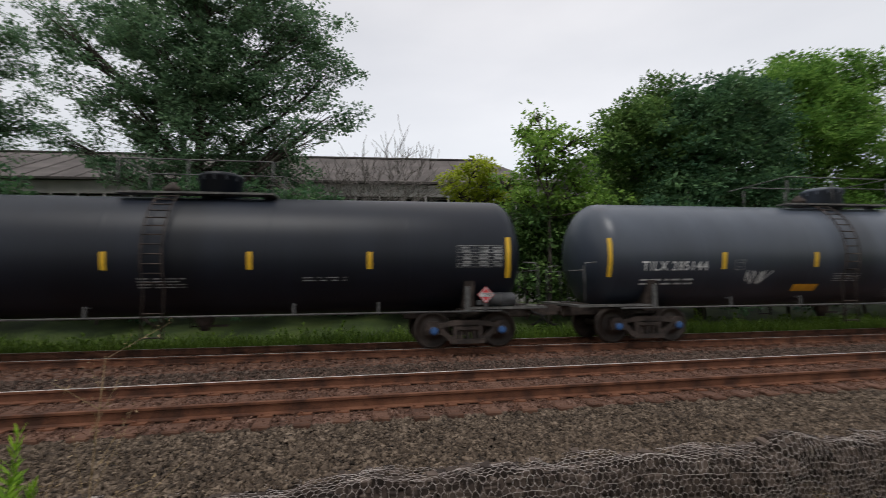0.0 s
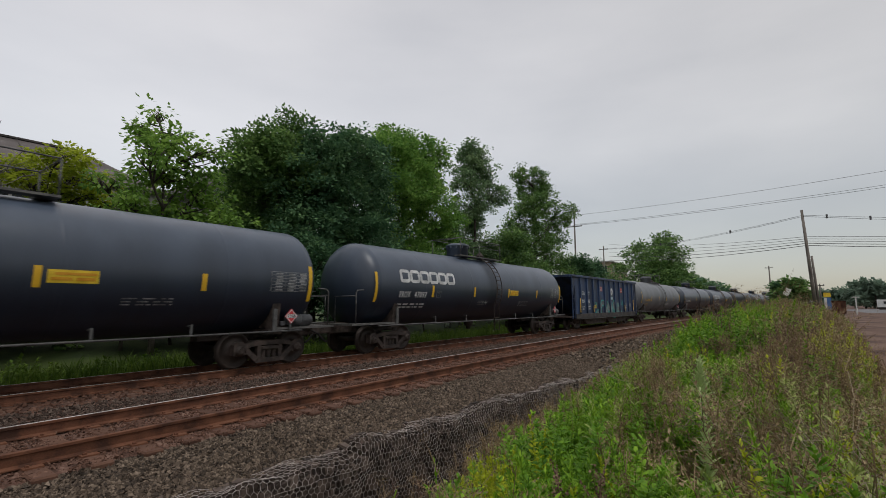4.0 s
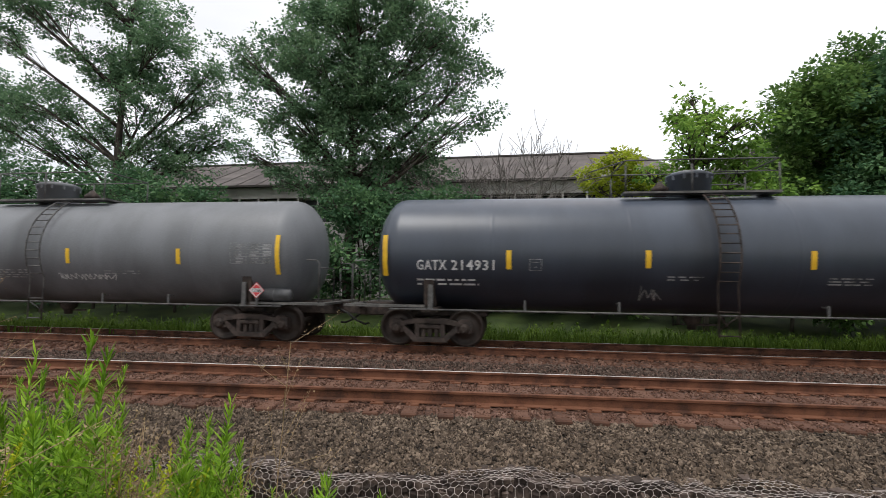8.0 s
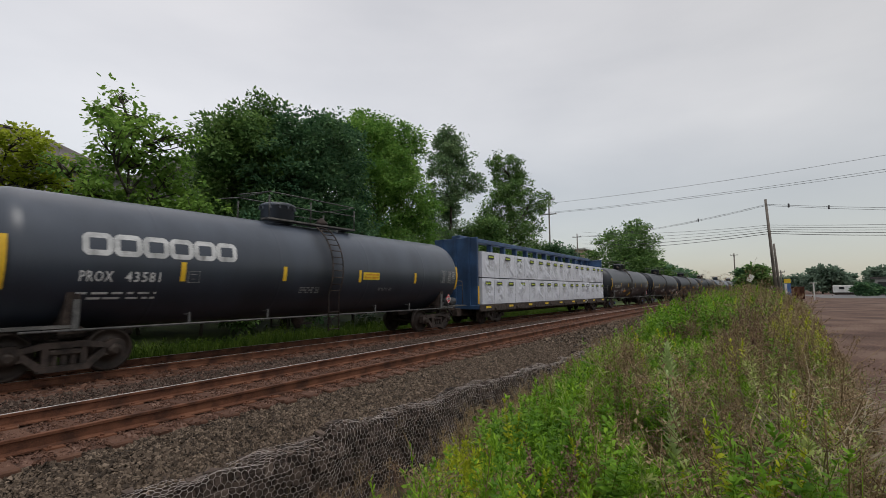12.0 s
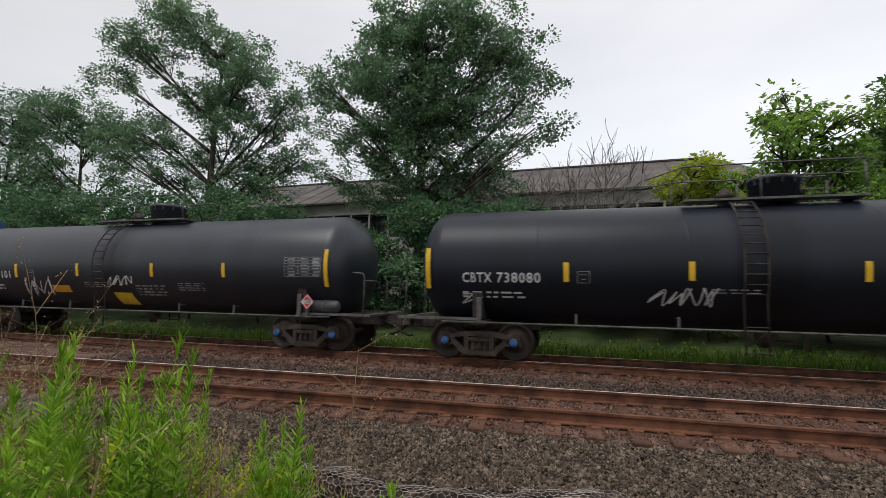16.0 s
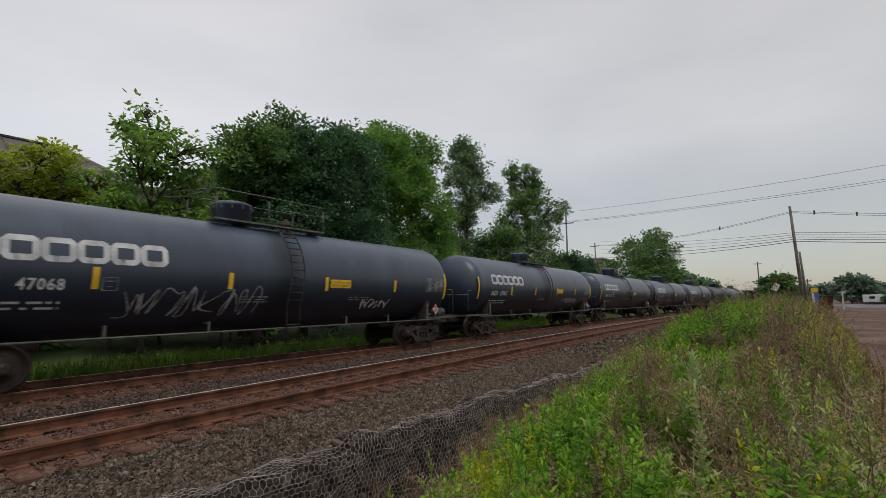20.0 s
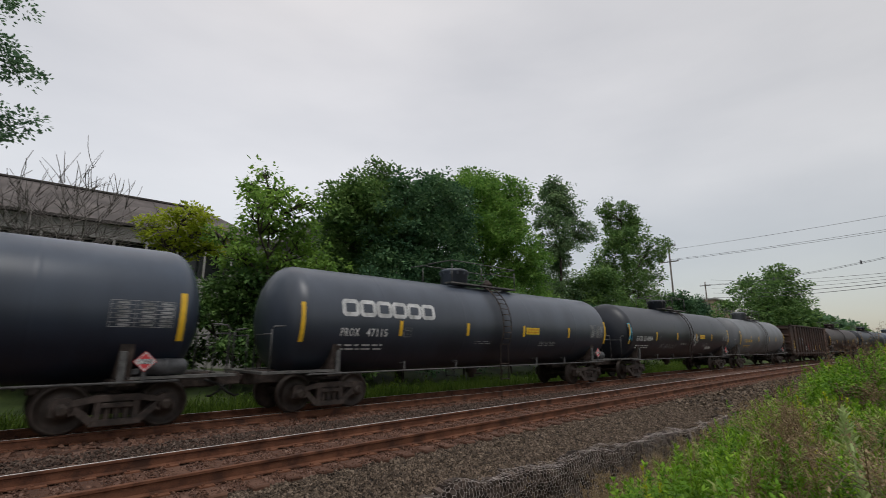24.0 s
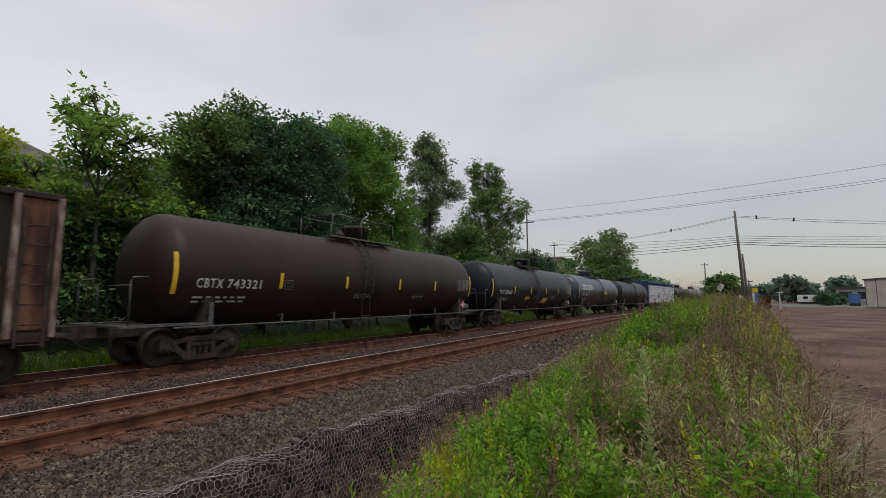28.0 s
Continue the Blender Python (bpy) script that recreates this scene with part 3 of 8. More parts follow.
def stones(name, n, xs, ys, height, size, mat, label, parent=None, seed=3, edge=None):
    """Broken stones scattered over a strip: irregular eight-cornered lumps."""
    r = np.random.default_rng(seed)
    x = r.uniform(*xs, n)
    y = r.uniform(*ys, n)
    if edge:
        lo = np.array([edge(a) - bend(a) for a in x])
        y = lo + (ys[1] - lo) * r.random(n)
    s = r.uniform(*size, n) * (0.7 + 0.6 * r.random(n) ** 2)
    z = np.array([height(a, b) for a, b in zip(x, y)]) + s * r.uniform(-0.1, 0.35, n)
    base = np.array([(1, 0, 0), (-1, 0, 0), (0, 1, 0), (0, -1, 0), (0, 0, 1), (0, 0, -1)], float)
    v = (base[None] + r.uniform(-0.42, 0.42, (n, 6, 3))) * (s[:, None, None] * 0.8)
    v *= r.uniform(0.6, 1.25, (n, 1, 3))
    ax = unit(n, r)
    an = r.uniform(0, math.tau, n)[:, None, None]
    k = ax[:, None, :]
    v = v * np.cos(an) + np.cross(np.broadcast_to(k, v.shape), v) * np.sin(an) + k * (v * k).sum(-1, keepdims=True) * (1 - np.cos(an))
    v += np.stack([x, y + np.array([bend(a) for a in x]), z], 1)[:, None, :]
    f = np.array([(0, 2, 4), (2, 1, 4), (1, 3, 4), (3, 0, 4), (2, 0, 5), (1, 2, 5), (3, 1, 5), (0, 3, 5)])
    faces = (f[None] + np.arange(n)[:, None, None] * 6).reshape(-1, 3)
    me = array_mesh(name, v.reshape(-1, 3), faces, mat)
    return thing(name, label, "gravel", kind="stuff", data=me)


def shoulder(x, y):
    """Surface of the near ballast shoulder."""
    if y > 6.25:
        return -0.25
    e = gabion_y(x) + 0.22 - bend(x)
    k = (6.25 - y) / (6.25 - e)
    return -0.25 - 0.19 * k - 0.02 * math.sin(x * 1.7) * k


def gabion_y(x):
    """Line of the netting's upper edge: it draws in towards the camera's side further along."""
    return 4.84 - 0.085 * max(0.0, min(x, 30) - 6.5) + 0.05 * math.sin(x * 0.8) + 0.04 * math.sin(x * 2.1 + 1)


def gabion_surface(x, s):
    """The netting's sheet: s runs from its tucked-in edge on the ballast, over the lip, down the face."""
    y = gabion_y(x)
    lump = 0.09 * noise.noise((x * 1.3, s * 1.8, 3.0)) + 0.04 * noise.noise((x * 4.5, s * 5.0, 7.0))
    hump = 0.15 * math.exp(-((x - 5.3) / 0.35) ** 2) * math.exp(-((s - 0.4) / 0.25) ** 2)
    if s < 0.45:
        return (x, y + 0.25 - 0.62 * s, -0.44 + lump + hump - 0.02 * s)
    k = s - 0.45
    bend = min(1.0, k / 0.2)
    yy = y - 0.03 - 0.09 * math.sin(bend * math.pi / 2) - 0.04 * max(0.0, k - 0.25)
    zz = -0.45 - 0.18 * bend * bend - max(0.0, k - 0.25) * 0.96 + lump + hump
    return (x, yy + lump * 0.6, zz)


def build_gabion():
    g = thing("gabion_wall", "stone-filled low retaining wall wrapped in hexagonal wire netting", "gabion wall")
    # stone fill
    r = np.random.default_rng(11)
    xs = np.arange(-9.0, 40.0, 0.25)
    ss = np.linspace(0.0, 2.0, 22)
    vs = np.array([np.array(gabion_surface(x, s)) + (0, 0.08, -0.05) for x in xs for s in ss])
    n = len(ss)
    faces = [(i * n + k, (i + 1) * n + k, (i + 1) * n + k + 1, i * n + k + 1) for i in range(len(xs) - 1) for k in range(n - 1)]
    part("fill_core", array_mesh("fill_core", vs, faces, MAT["fill"], True), None, g, "packed stone fill, coloured darker for shade")
    cnt = 14000
    px, ps = -8.5 + 40.5 * r.random(cnt) ** 1.5, r.uniform(0.05, 1.95, cnt)
    lump = np.array([gabion_surface(a, b) for a, b in zip(px, ps)]) + (0, 0.065, -0.045)
    size = r.uniform(0.06, 0.14, cnt)
    base = np.array([(a, b, c) for a in (-1, 1) for b in (-1, 1) for c in (-1, 1)], float)
    v = base[None] * r.uniform(0.5, 1.0, (cnt, 8, 3)) * (size[:, None, None] * 0.55) + lump[:, None, :]
    f = np.array([(0, 1, 3, 2), (4, 6, 7, 5), (0, 4, 5, 1), (2, 3, 7, 6), (0, 2, 6, 4), (1, 5, 7, 3)])
    tagged(part("fill_stones", array_mesh("fill_stones", v.reshape(-1, 3), (f[None] + np.arange(cnt)[:, None, None] * 8).reshape(-1, 4), MAT["fill"]), None, g, "angular fill stones, coloured darker for shade"), kind="stuff")
    # hexagonal wire netting
    a = 0.047
    w, hgt = a * math.sqrt(3), a * 1.5
    seen, edges = set(), []
    rows_n = int(1.9 / hgt)
    cols = int(38 / w)
    for j in range(rows_n):
        for i in range(cols):
            cx, cs = -7.5 + i * w + (w / 2 if j % 2 else 0), 0.02 + j * hgt
            pts = [(cx + a * math.sin(k * math.tau / 6), cs + a * math.cos(k * math.tau / 6)) for k in range(6)]
            for k in range(6):
                p, q = pts[k], pts[(k + 1) % 6]
                key = (round((p[0] + q[0]) * 300), round((p[1] + q[1]) * 300))
                if key not in seen:
                    seen.add(key)
                    edges.append((p, q))
    P = np.array([gabion_surface(*p) for p, q in edges])
    Q = np.array([gabion_surface(*q) for p, q in edges])
    P[:, 2] += 0.018
    Q[:, 2] += 0.018
    P[:, 1] -= 0.012
    Q[:, 1] -= 0.012
    d, u, wv = frames_of(Q - P)
    rad = 0.0028
    ring = [u * math.cos(k * math.tau / 3) * rad + wv * math.sin(k * math.tau / 3) * rad for k in range(3)]
    V = np.stack([P + ring[0], P + ring[1], P + ring[2], Q + ring[0], Q + ring[1], Q + ring[2]], 1).reshape(-1, 3)
    ff = np.array([(0, 1, 4, 3), (1, 2, 5, 4), (2, 0, 3, 5)])
    F = (ff[None] + np.arange(len(edges))[:, None, None] * 6).reshape(-1, 4)
    tagged(part("wire_netting", array_mesh("wire_netting", V, F, MAT["wire"], True), None, g, "pale hexagonal wire netting"), kind="stuff")


def build_shoulder():
    xs = [-40, -20] + [k * 0.5 for k in range(-20, 81)] + [50, 70, 100, 200]
    vs = []
    for x in xs:
        e = gabion_y(x) + 0.1 - bend(x)
        for k in range(6):
            y = e + (6.5 - e) * k / 5
            vs.append((x, y + bend(x), shoulder(x, y) - 0.035))
    faces = [(i * 6 + k, (i + 1) * 6 + k, (i + 1) * 6 + k + 1, i * 6 + k + 1) for i in range(len(xs) - 1) for k in range(5)]
    thing("ballast_shoulder", "sloping shoulder of packed grey ballast", "ballast", kind="structure", data=array_mesh("ballast_shoulder", vs, faces, MAT["ballast"], True))


def dirt_stuff():
    build_shoulder()
    build_ground()
    build_track("railway_track_near", NEAR_Y, "rusty railway track on wooden ties, empty")
    build_track("railway_track_far", TRACK_Y, "railway track on wooden ties, under the passing train", far_bend, far_heading, -0.078)
    stones("ballast_gravel", 78000, (-7.5, 17), (4.95, 6.4), shoulder, (0.017, 0.039), MAT["stone"], "loose angular grey ballast stones beside the track", seed=3, edge=lambda x: gabion_y(x) + 0.14)
    stones("far_ballast_gravel", 12000, (17, 75), (4.6, 6.4), shoulder, (0.05, 0.1), MAT["stone"], "loose angular grey ballast stones further along", seed=4, edge=lambda x: gabion_y(x) + 0.14)
    stones("track_gravel", 44000, (-11, 26), (6.3, 8.95), lambda x, y: -0.19 + 0.012 * noise.noise((x * 2.0, y * 2.0, 3.0)), (0.012, 0.03), MAT["rust_stone"], "rust-stained ballast between the near rails", seed=5)
    stones("middle_gravel", 22000, (-12, 30), (8.95, 10.7), lambda x, y: -0.25, (0.022, 0.046), MAT["brown_stone"], "grey ballast between the two tracks", seed=6)
    stones("far_track_gravel", 11000, (-14, 34), (10.7, 14.4), lambda x, y: -0.28, (0.04, 0.08), MAT["rust_stone"], "rust-stained ballast under the train", seed=8)
    stones("dirt_clods", 1700, (5, 30), (-12, -2.2), lambda x, y: ground_height(x, y) - 0.01, (0.008, 0.038), MAT["dirt"], "loose brown clods and stones on the bare lot", seed=9)
    build_gabion()

# ---- trees, weeds, far things ----
def limb_tubes(b, p0, p1, r0, r1, bend, rnd, n=5, sides=6):
    p0, p1 = Vector(p0), Vector(p1)
    pts, rs = [], []
    off = Vector((rnd.uniform(-1, 1), rnd.uniform(-1, 1), rnd.uniform(-0.3, 0.3))) * bend
    for k in range(n + 1):
        t = k / n
        pts.append(p0.lerp(p1, t) + off * math.sin(t * math.pi))
        rs.append(r0 + (r1 - r0) * t)
    b.tube(pts, rs, sides)
    return pts


def make_tree(name, x, y, lobes, leaf, count, size, label, trunk_r=0.25, seed=1, sprays=0.35, base=0.0, group="trees behind the track", twiggy=0.2, tuft=0, slim=1.0):
    """A tree from its crown's lobes (dx, dy, z, rx, ry, rz): tapered trunk, limbs into each lobe, twigs and single leaves."""
    rnd, r = random.Random(seed), np.random.default_rng(seed)
    tree = thing(name, label, "tree", group, at=pose(x, y, base))
    top = max(l[2] for l in lobes)
    wood = Build()
    fork = min(l[2] - l[5] * 0.6 for l in lobes)
    fork = max(1.2, min(fork, top * 0.45))
    spine = limb_tubes(wood, (0, 0, -0.3), (rnd.uniform(-0.3, 0.3), rnd.uniform(-0.3, 0.3), top * 0.9), trunk_r, trunk_r * 0.16, 0.25, rnd, 9, 8)
    tips = []
    for l in lobes:
        c = Vector((l[0], l[1], l[2]))
        start = min(spine, key=lambda p: abs(p.z - max(fork, c.z - 0.75 * math.hypot(c.x, c.y) - l[5] * 0.4)))
        pts = limb_tubes(wood, start, c, trunk_r * 0.42, 0.035, 0.35, rnd, 5, 6)
        twigs = []
        for k in range(12):
            d = Vector(unit(1, r)[0])
            d.z = abs(d.z) * 0.9 - 0.25
            e = c + Vector((d.x * l[3], d.y * l[4], d.z * l[5])) * rnd.uniform(0.7, 1.0)
            sub = limb_tubes(wood, pts[rnd.choice((2, 3, 4))], e, 0.04, 0.012, 0.25, rnd, 4, 3)
            twigs += [sub[2].lerp(sub[3], rnd.random()), sub[3].lerp(sub[4], rnd.random()), sub[4]]
        tips.append(np.array([tuple(p) for p in twigs]))
    part("trunk", wood, BARK, tree, "grey-brown trunk and limbs")
    vols = np.array([l[3] * l[4] * l[5] for l in lobes]) ** 0.75
    share = (vols / vols.sum() * count).astype(int)
    C, A = [], []
    for l, n, tw in zip(lobes, share, tips):
        # sprays: flat tufts of leaves, most of them on the outer part of each lobe and on the twigs
        m = max(8, n // (tuft or (60 if count > 12000 else 36)))
        d = unit(m, r)
        rad = r.uniform(0.3, 1.15, m) ** 0.55
        wob = 1 + 0.42 * np.array([noise.noise(Vector(q) * 2.4 + Vector((l[0], l[2], seed))) for q in d])
        cc = d * (rad * wob)[:, None] * np.array(l[3:6]) + np.array(l[:3])
        on = r.random(m) < twiggy
        cc[on] = tw[r.integers(0, len(tw), on.sum())] + r.normal(size=(on.sum(), 3)) * 0.22
        which = r.integers(0, m, n)
        big = r.uniform(0.6, 1.5, m)[which][:, None]
        sp = unit(n, r) * r.random(n)[:, None] ** 0.5 * np.array([sprays, sprays, sprays * 0.55]) * 1.45 * big
        C.append(cc[which] + sp)
        A.append(sp / (sprays + 1e-6) + d[which] * 0.2 + [0, 0, -0.15 if slim == 1.0 else -0.45])
    C, A = np.concatenate(C), np.concatenate(A)
    A += r.normal(size=A.shape) * 0.35
    al, u, w = frames_of(A)
    ac = np.cross(al, [[0.0, 0.0, 1.0]]) + r.normal(size=A.shape) * 0.42
    ac -= al * (ac * al).sum(1, keepdims=True)
    ac /= np.linalg.norm(ac, axis=1, keepdims=True) + 1e-6
    ln = r.uniform(0.7, 1.35, len(C)) * size * 1.1
    v, f = leaf_arrays(C, al, ac, ln, ln * slim * r.uniform(0.5, 0.8, len(C)))
    tagged(part("crown", array_mesh("crown", v, f, LEAF[leaf]), None, tree, "uneven crown of many small leaves"), kind="stuff")
    return tree


def lobes_round(seed, height, radius, n, low=0.35, squash=0.8):
    """Lobes of an uneven rounded crown."""
    r = random.Random(seed)
    out = [(0, 0, height - radius * 0.45, radius * 0.5, radius * 0.5, radius * 0.45)]
    for k in range(n):
        a = k * 2.4 + r.uniform(-0.4, 0.4)
        t = (k + 0.5) / n
        z = height * (low + (0.92 - low) * t)
        rr = radius * math.sqrt(max(0.08, 1 - (abs(t - 0.35) / 0.75) ** 2)) * r.uniform(0.55, 0.8)
        s = radius * r.uniform(0.3, 0.46)
        out.append((rr * math.cos(a), rr * math.sin(a), z, s, s, s * squash))
    return out


def bare_shrub(x, y, height, spread, seed):
    rnd = random.Random(seed)
    b = Build()

    def grow(p, d, length, r, depth):
        e = p + d * length
        limb_tubes(b, p, e, max(r, 0.015), max(r * 0.6, 0.01), 0.08 * length, rnd, 3, 4)
        if depth:
            for k in range(rnd.choice((2, 3))):
                nd = (d + Vector((rnd.uniform(-1, 1), rnd.uniform(-1, 1), rnd.uniform(-0.35, 0.35))) * 0.75).normalized()
                grow(p.lerp(e, rnd.uniform(0.6, 1.0)), nd, length * rnd.uniform(0.6, 0.8), r * 0.6, depth - 1)

    for k in range(3):
        d = Vector((rnd.uniform(-1, 1) * spread, rnd.uniform(-1, 1) * spread, 1)).normalized()
        grow(Vector((rnd.uniform(-0.3, 0.3), rnd.uniform(-0.3, 0.3), 0)), d, height * 0.34, 0.055, 4)
    t = thing("bare_shrub", "leafless grey shrub with forked thin branches", "shrub", at=pose(x, y, 0.0))
    tagged(part("branching", b, DEADWOOD, t), kind="stuff")


# weeds, as arrays of leaves and stems
def stem_arrays(P, Q, rad):
    d, u, w = frames_of(Q - P)
    rr = np.broadcast_to(rad, (len(P),))[:, None]
    ring = [(u * math.cos(k * math.tau / 3) + w * math.sin(k * math.tau / 3)) * rr for k in range(3)]
    V = np.stack([P + ring[0], P + ring[1], P + ring[2], Q + ring[0] * 0.6, Q + ring[1] * 0.6, Q + ring[2] * 0.6], 1).reshape(-1, 3)
    ff = np.array([(0, 1, 4, 3), (1, 2, 5, 4), (2, 0, 3, 5)])
    return V, (ff[None] + np.arange(len(P))[:, None, None] * 6).reshape(-1, 4)


class Green:
    def __init__(self):
        self.v, self.f, self.n = [], [], 0

    def add(self, v, f):
        if f.shape[1] == 4:
            f = np.concatenate([f[:, :3], f[:, [0, 2, 3]]])
        self.v.append(v)
        self.f.append(f + self.n)
        self.n += len(v)

    def mesh(self, name, mat):
        return array_mesh(name, np.concatenate(self.v), np.concatenate(self.f), mat)


def weed_plant(g, r, x, y, z, h, leaves, leaf_len, leaf_w, lean=0.12, droop=0.2, bare=0.12):
    """An upright leafy weed: a bent stem with leaves set round it, smaller to the top."""
    top = np.array([x + r.normal() * lean * h, y + r.normal() * lean * h, z + h])
    root = np.array([x, y, z - 0.05])
    mid = (root + top) / 2 + [r.normal() * 0.04 * h, r.normal() * 0.04 * h, 0.02 * h]
    v, f = stem_arrays(np.array([root, mid]), np.array([mid, top]), 0.006 + 0.003 * h)
    g.add(v, f)
    t = r.uniform(bare, 1.0, leaves)
    C = (1 - t)[:, None] ** 2 * root + 2 * (t * (1 - t))[:, None] * mid + t[:, None] ** 2 * top
    a = r.uniform(0, math.tau, leaves)
    up = r.uniform(-0.05, 0.75, leaves) + (t > 0.88) * 0.9
    A = np.stack([np.cos(a), np.sin(a), up - droop], 1)
    al, u, w = frames_of(A)
    ac = np.cross(al, np.cross([[0, 0, 1.0]], al) + 1e-6)
    ac = np.cross(al, ac)
    ac /= np.linalg.norm(ac, axis=1, keepdims=True) + 1e-9
    ln = leaf_len * r.uniform(0.6, 1.2, leaves) * (1.15 - 0.6 * t)
    v, f = leaf_arrays(C, al, ac, ln, leaf_w * ln / leaf_len)
    g.add(v, f)


def grass_blades(g, r, n, xs, ys, hmin, hmax, width=0.012, cap=None):
    x, y = r.uniform(*xs, n), r.uniform(*ys, n)
    z = np.array([ground_height(a, b) for a, b in zip(x, y)])
    h = r.uniform(hmin, hmax, n)
    if cap:
        h = np.minimum(h, np.maximum(0.02, np.array([cap(a, b) for a, b in zip(x, y)]) - z))
    root = np.stack([x, y, z - 0.02], 1)
    bend = r.normal(size=(n, 2)) * 0.28
    tip = root + np.stack([bend[:, 0] * h, bend[:, 1] * h, h], 1)
    side = r.normal(size=(n, 3)) * [1, 1, 0.1]
    side /= np.linalg.norm(side, axis=1, keepdims=True)
    mid = root * 0.5 + tip * 0.5 + np.stack([-bend[:, 0] * h * 0.2, -bend[:, 1] * h * 0.2, h * 0.08], 1)
    V = np.stack([root - side * width * 0.5, root + side * width * 0.5, mid + side * width * 0.4, mid - side * width * 0.4, tip + side * 0.001, tip - side * 0.001], 1).reshape(-1, 3)
    ff = np.array([(0, 1, 2, 3), (3, 2, 4, 5)])
    g.add(V, (ff[None] + np.arange(n)[:, None, None] * 6).reshape(-1, 4))

# ---- the train ----
TRACK_Y, SPEED, CAR_SCALE = 12.15, 16.83, 1.049
TANK_R, TANK_Z, TANK_HALF = 1.45, 2.32, 8.1
BOGIE_X, WHEEL_R, AXLE_HALF = 6.36, 0.457, 0.84
MESHES = {}
CARS, WHEELSETS = [], []


def along(s):
    """Place along the train, in metres of track, from the couplings' list."""
    return 5.72 + 0.9904 * (s - 6.0) + float(np.interp(s, (-4, 14, 33, 51, 88, 105, 123, 141, 160, 196, 258, 277, 312, 330, 348, 367, 404, 422, 457, 473, 490), (0.69, 0.76, 0.22, 0.24, 0.13, 0.08, 0.13, 0.04, 0.1, 0.49, 0.3, 0.27, 0.06, 0.1, 0.4, 0.36, 0.23, 0.3, 0.18, 0.24, 0.26)))


def shared(key, make, mat):
    if key not in MESHES:
        MESHES[key] = make().mesh(key, mat)
    return MESHES[key]


def on_tank(x, v, z0, lift, r=TANK_R, zc=TANK_Z):
    """A point v metres up the shell's near side from height z0."""
    a = math.asin(max(-0.99, min(0.99, (z0 - zc) / r))) + v / r
    return (x, -(r + lift) * math.cos(a), zc + (r + lift) * math.sin(a))


def rects(items, x0, z0, surface, lift=0.006, rows=3):
    """Flat rectangles (x, v, width, height) laid on a surface from (x0, z0)."""
    b = Build()
    for x, v, w, h in items:
        pts, fs = [], []
        for k in range(rows + 1):
            pts += [surface(x0 + x, v + h * k / rows, z0, lift), surface(x0 + x + w, v + h * k / rows, z0, lift)]
        fs = [(2 * k, 2 * k + 1, 2 * k + 3, 2 * k + 2) for k in range(rows)]
        b.add(pts, fs)
    return b


def ribbon(path, width, x0, z0, surface, lift=0.006):
    b = Build()
    for stroke in path:
        pts = []
        for i, (x, v) in enumerate(stroke):
            a, c = stroke[max(i - 1, 0)], stroke[min(i + 1, len(stroke) - 1)]
            d = Vector((c[0] - a[0], c[1] - a[1]))
            d = d.normalized() if d.length > 1e-6 else Vector((1, 0))
            for s in (-1, 1):
                pts.append(surface(x0 + x - d.y * width / 2 * s, v + d.x * width / 2 * s, z0, lift))
        b.add(pts, [(2 * k, 2 * k + 1, 2 * k + 3, 2 * k + 2) for k in range(len(stroke) - 1)])
    return b


def lettering(text, height, mat, x0, z0, surface, lift=0.006, width=0.0, italic=0.0, space=1.0):
    cu = bpy.data.curves.new("lettering", "FONT")
    cu.body, cu.size, cu.resolution_u, cu.space_character, cu.offset = text, height / 0.69, 2, space, height * 0.022
    ob = bpy.data.objects.new("lettering", cu)
    scene.collection.objects.link(ob)
    dg = bpy.context.evaluated_depsgraph_get()
    me = bpy.data.meshes.new_from_object(ob.evaluated_get(dg))
    bpy.data.objects.remove(ob)
    b = bmesh.new()
    b.from_mesh(me)
    for k in range(1, 4):
        bmesh.ops.bisect_plane(b, geom=b.verts[:] + b.edges[:] + b.faces[:], plane_co=(0, height * k / 4, 0), plane_no=(0, 1, 0))
    wide = width / max(v.co.x for v in b.verts) if width else 1.0
    for v in b.verts:
        v.co = surface(x0 + v.co.x * wide + v.co.y * italic, v.co.y, z0, lift)
    b.to_mesh(me)
    b.free()
    me.materials.clear()
    me.materials.append(mat)
    return me


def small_print(rnd, lines, width, h=0.045, step=0.09):
    """Unreadable lines of print as plain bars."""
    items = []
    for k in range(lines):
        x = 0.0
        while x < width:
            w = rnd.uniform(0.08, 0.3)
            items.append((x, -k * step, min(w, width - x + 0.02), h))
            x += w + rnd.uniform(0.04, 0.12)
    return items


def logo_blocks():
    """Six hollow rounded blocks in a row, a plain stand-in for a company mark."""
    strokes = []
    for k in range(6):
        x, w, h, c = k * 0.545, 0.42, 0.36, 0.05
        ring = [(x + c, 0), (x + w - c, 0), (x + w, c), (x + w, h - c), (x + w - c, h), (x + c, h), (x, h - c), (x, c), (x + c, 0), (x + w * 0.5, 0)]
        dense = []
        for (a, b), (d, e) in zip(ring, ring[1:]):
            dense += [(a + (d - a) * i / 3, b + (e - b) * i / 3) for i in range(3)]
        strokes.append(dense + [ring[-1]])
    return strokes


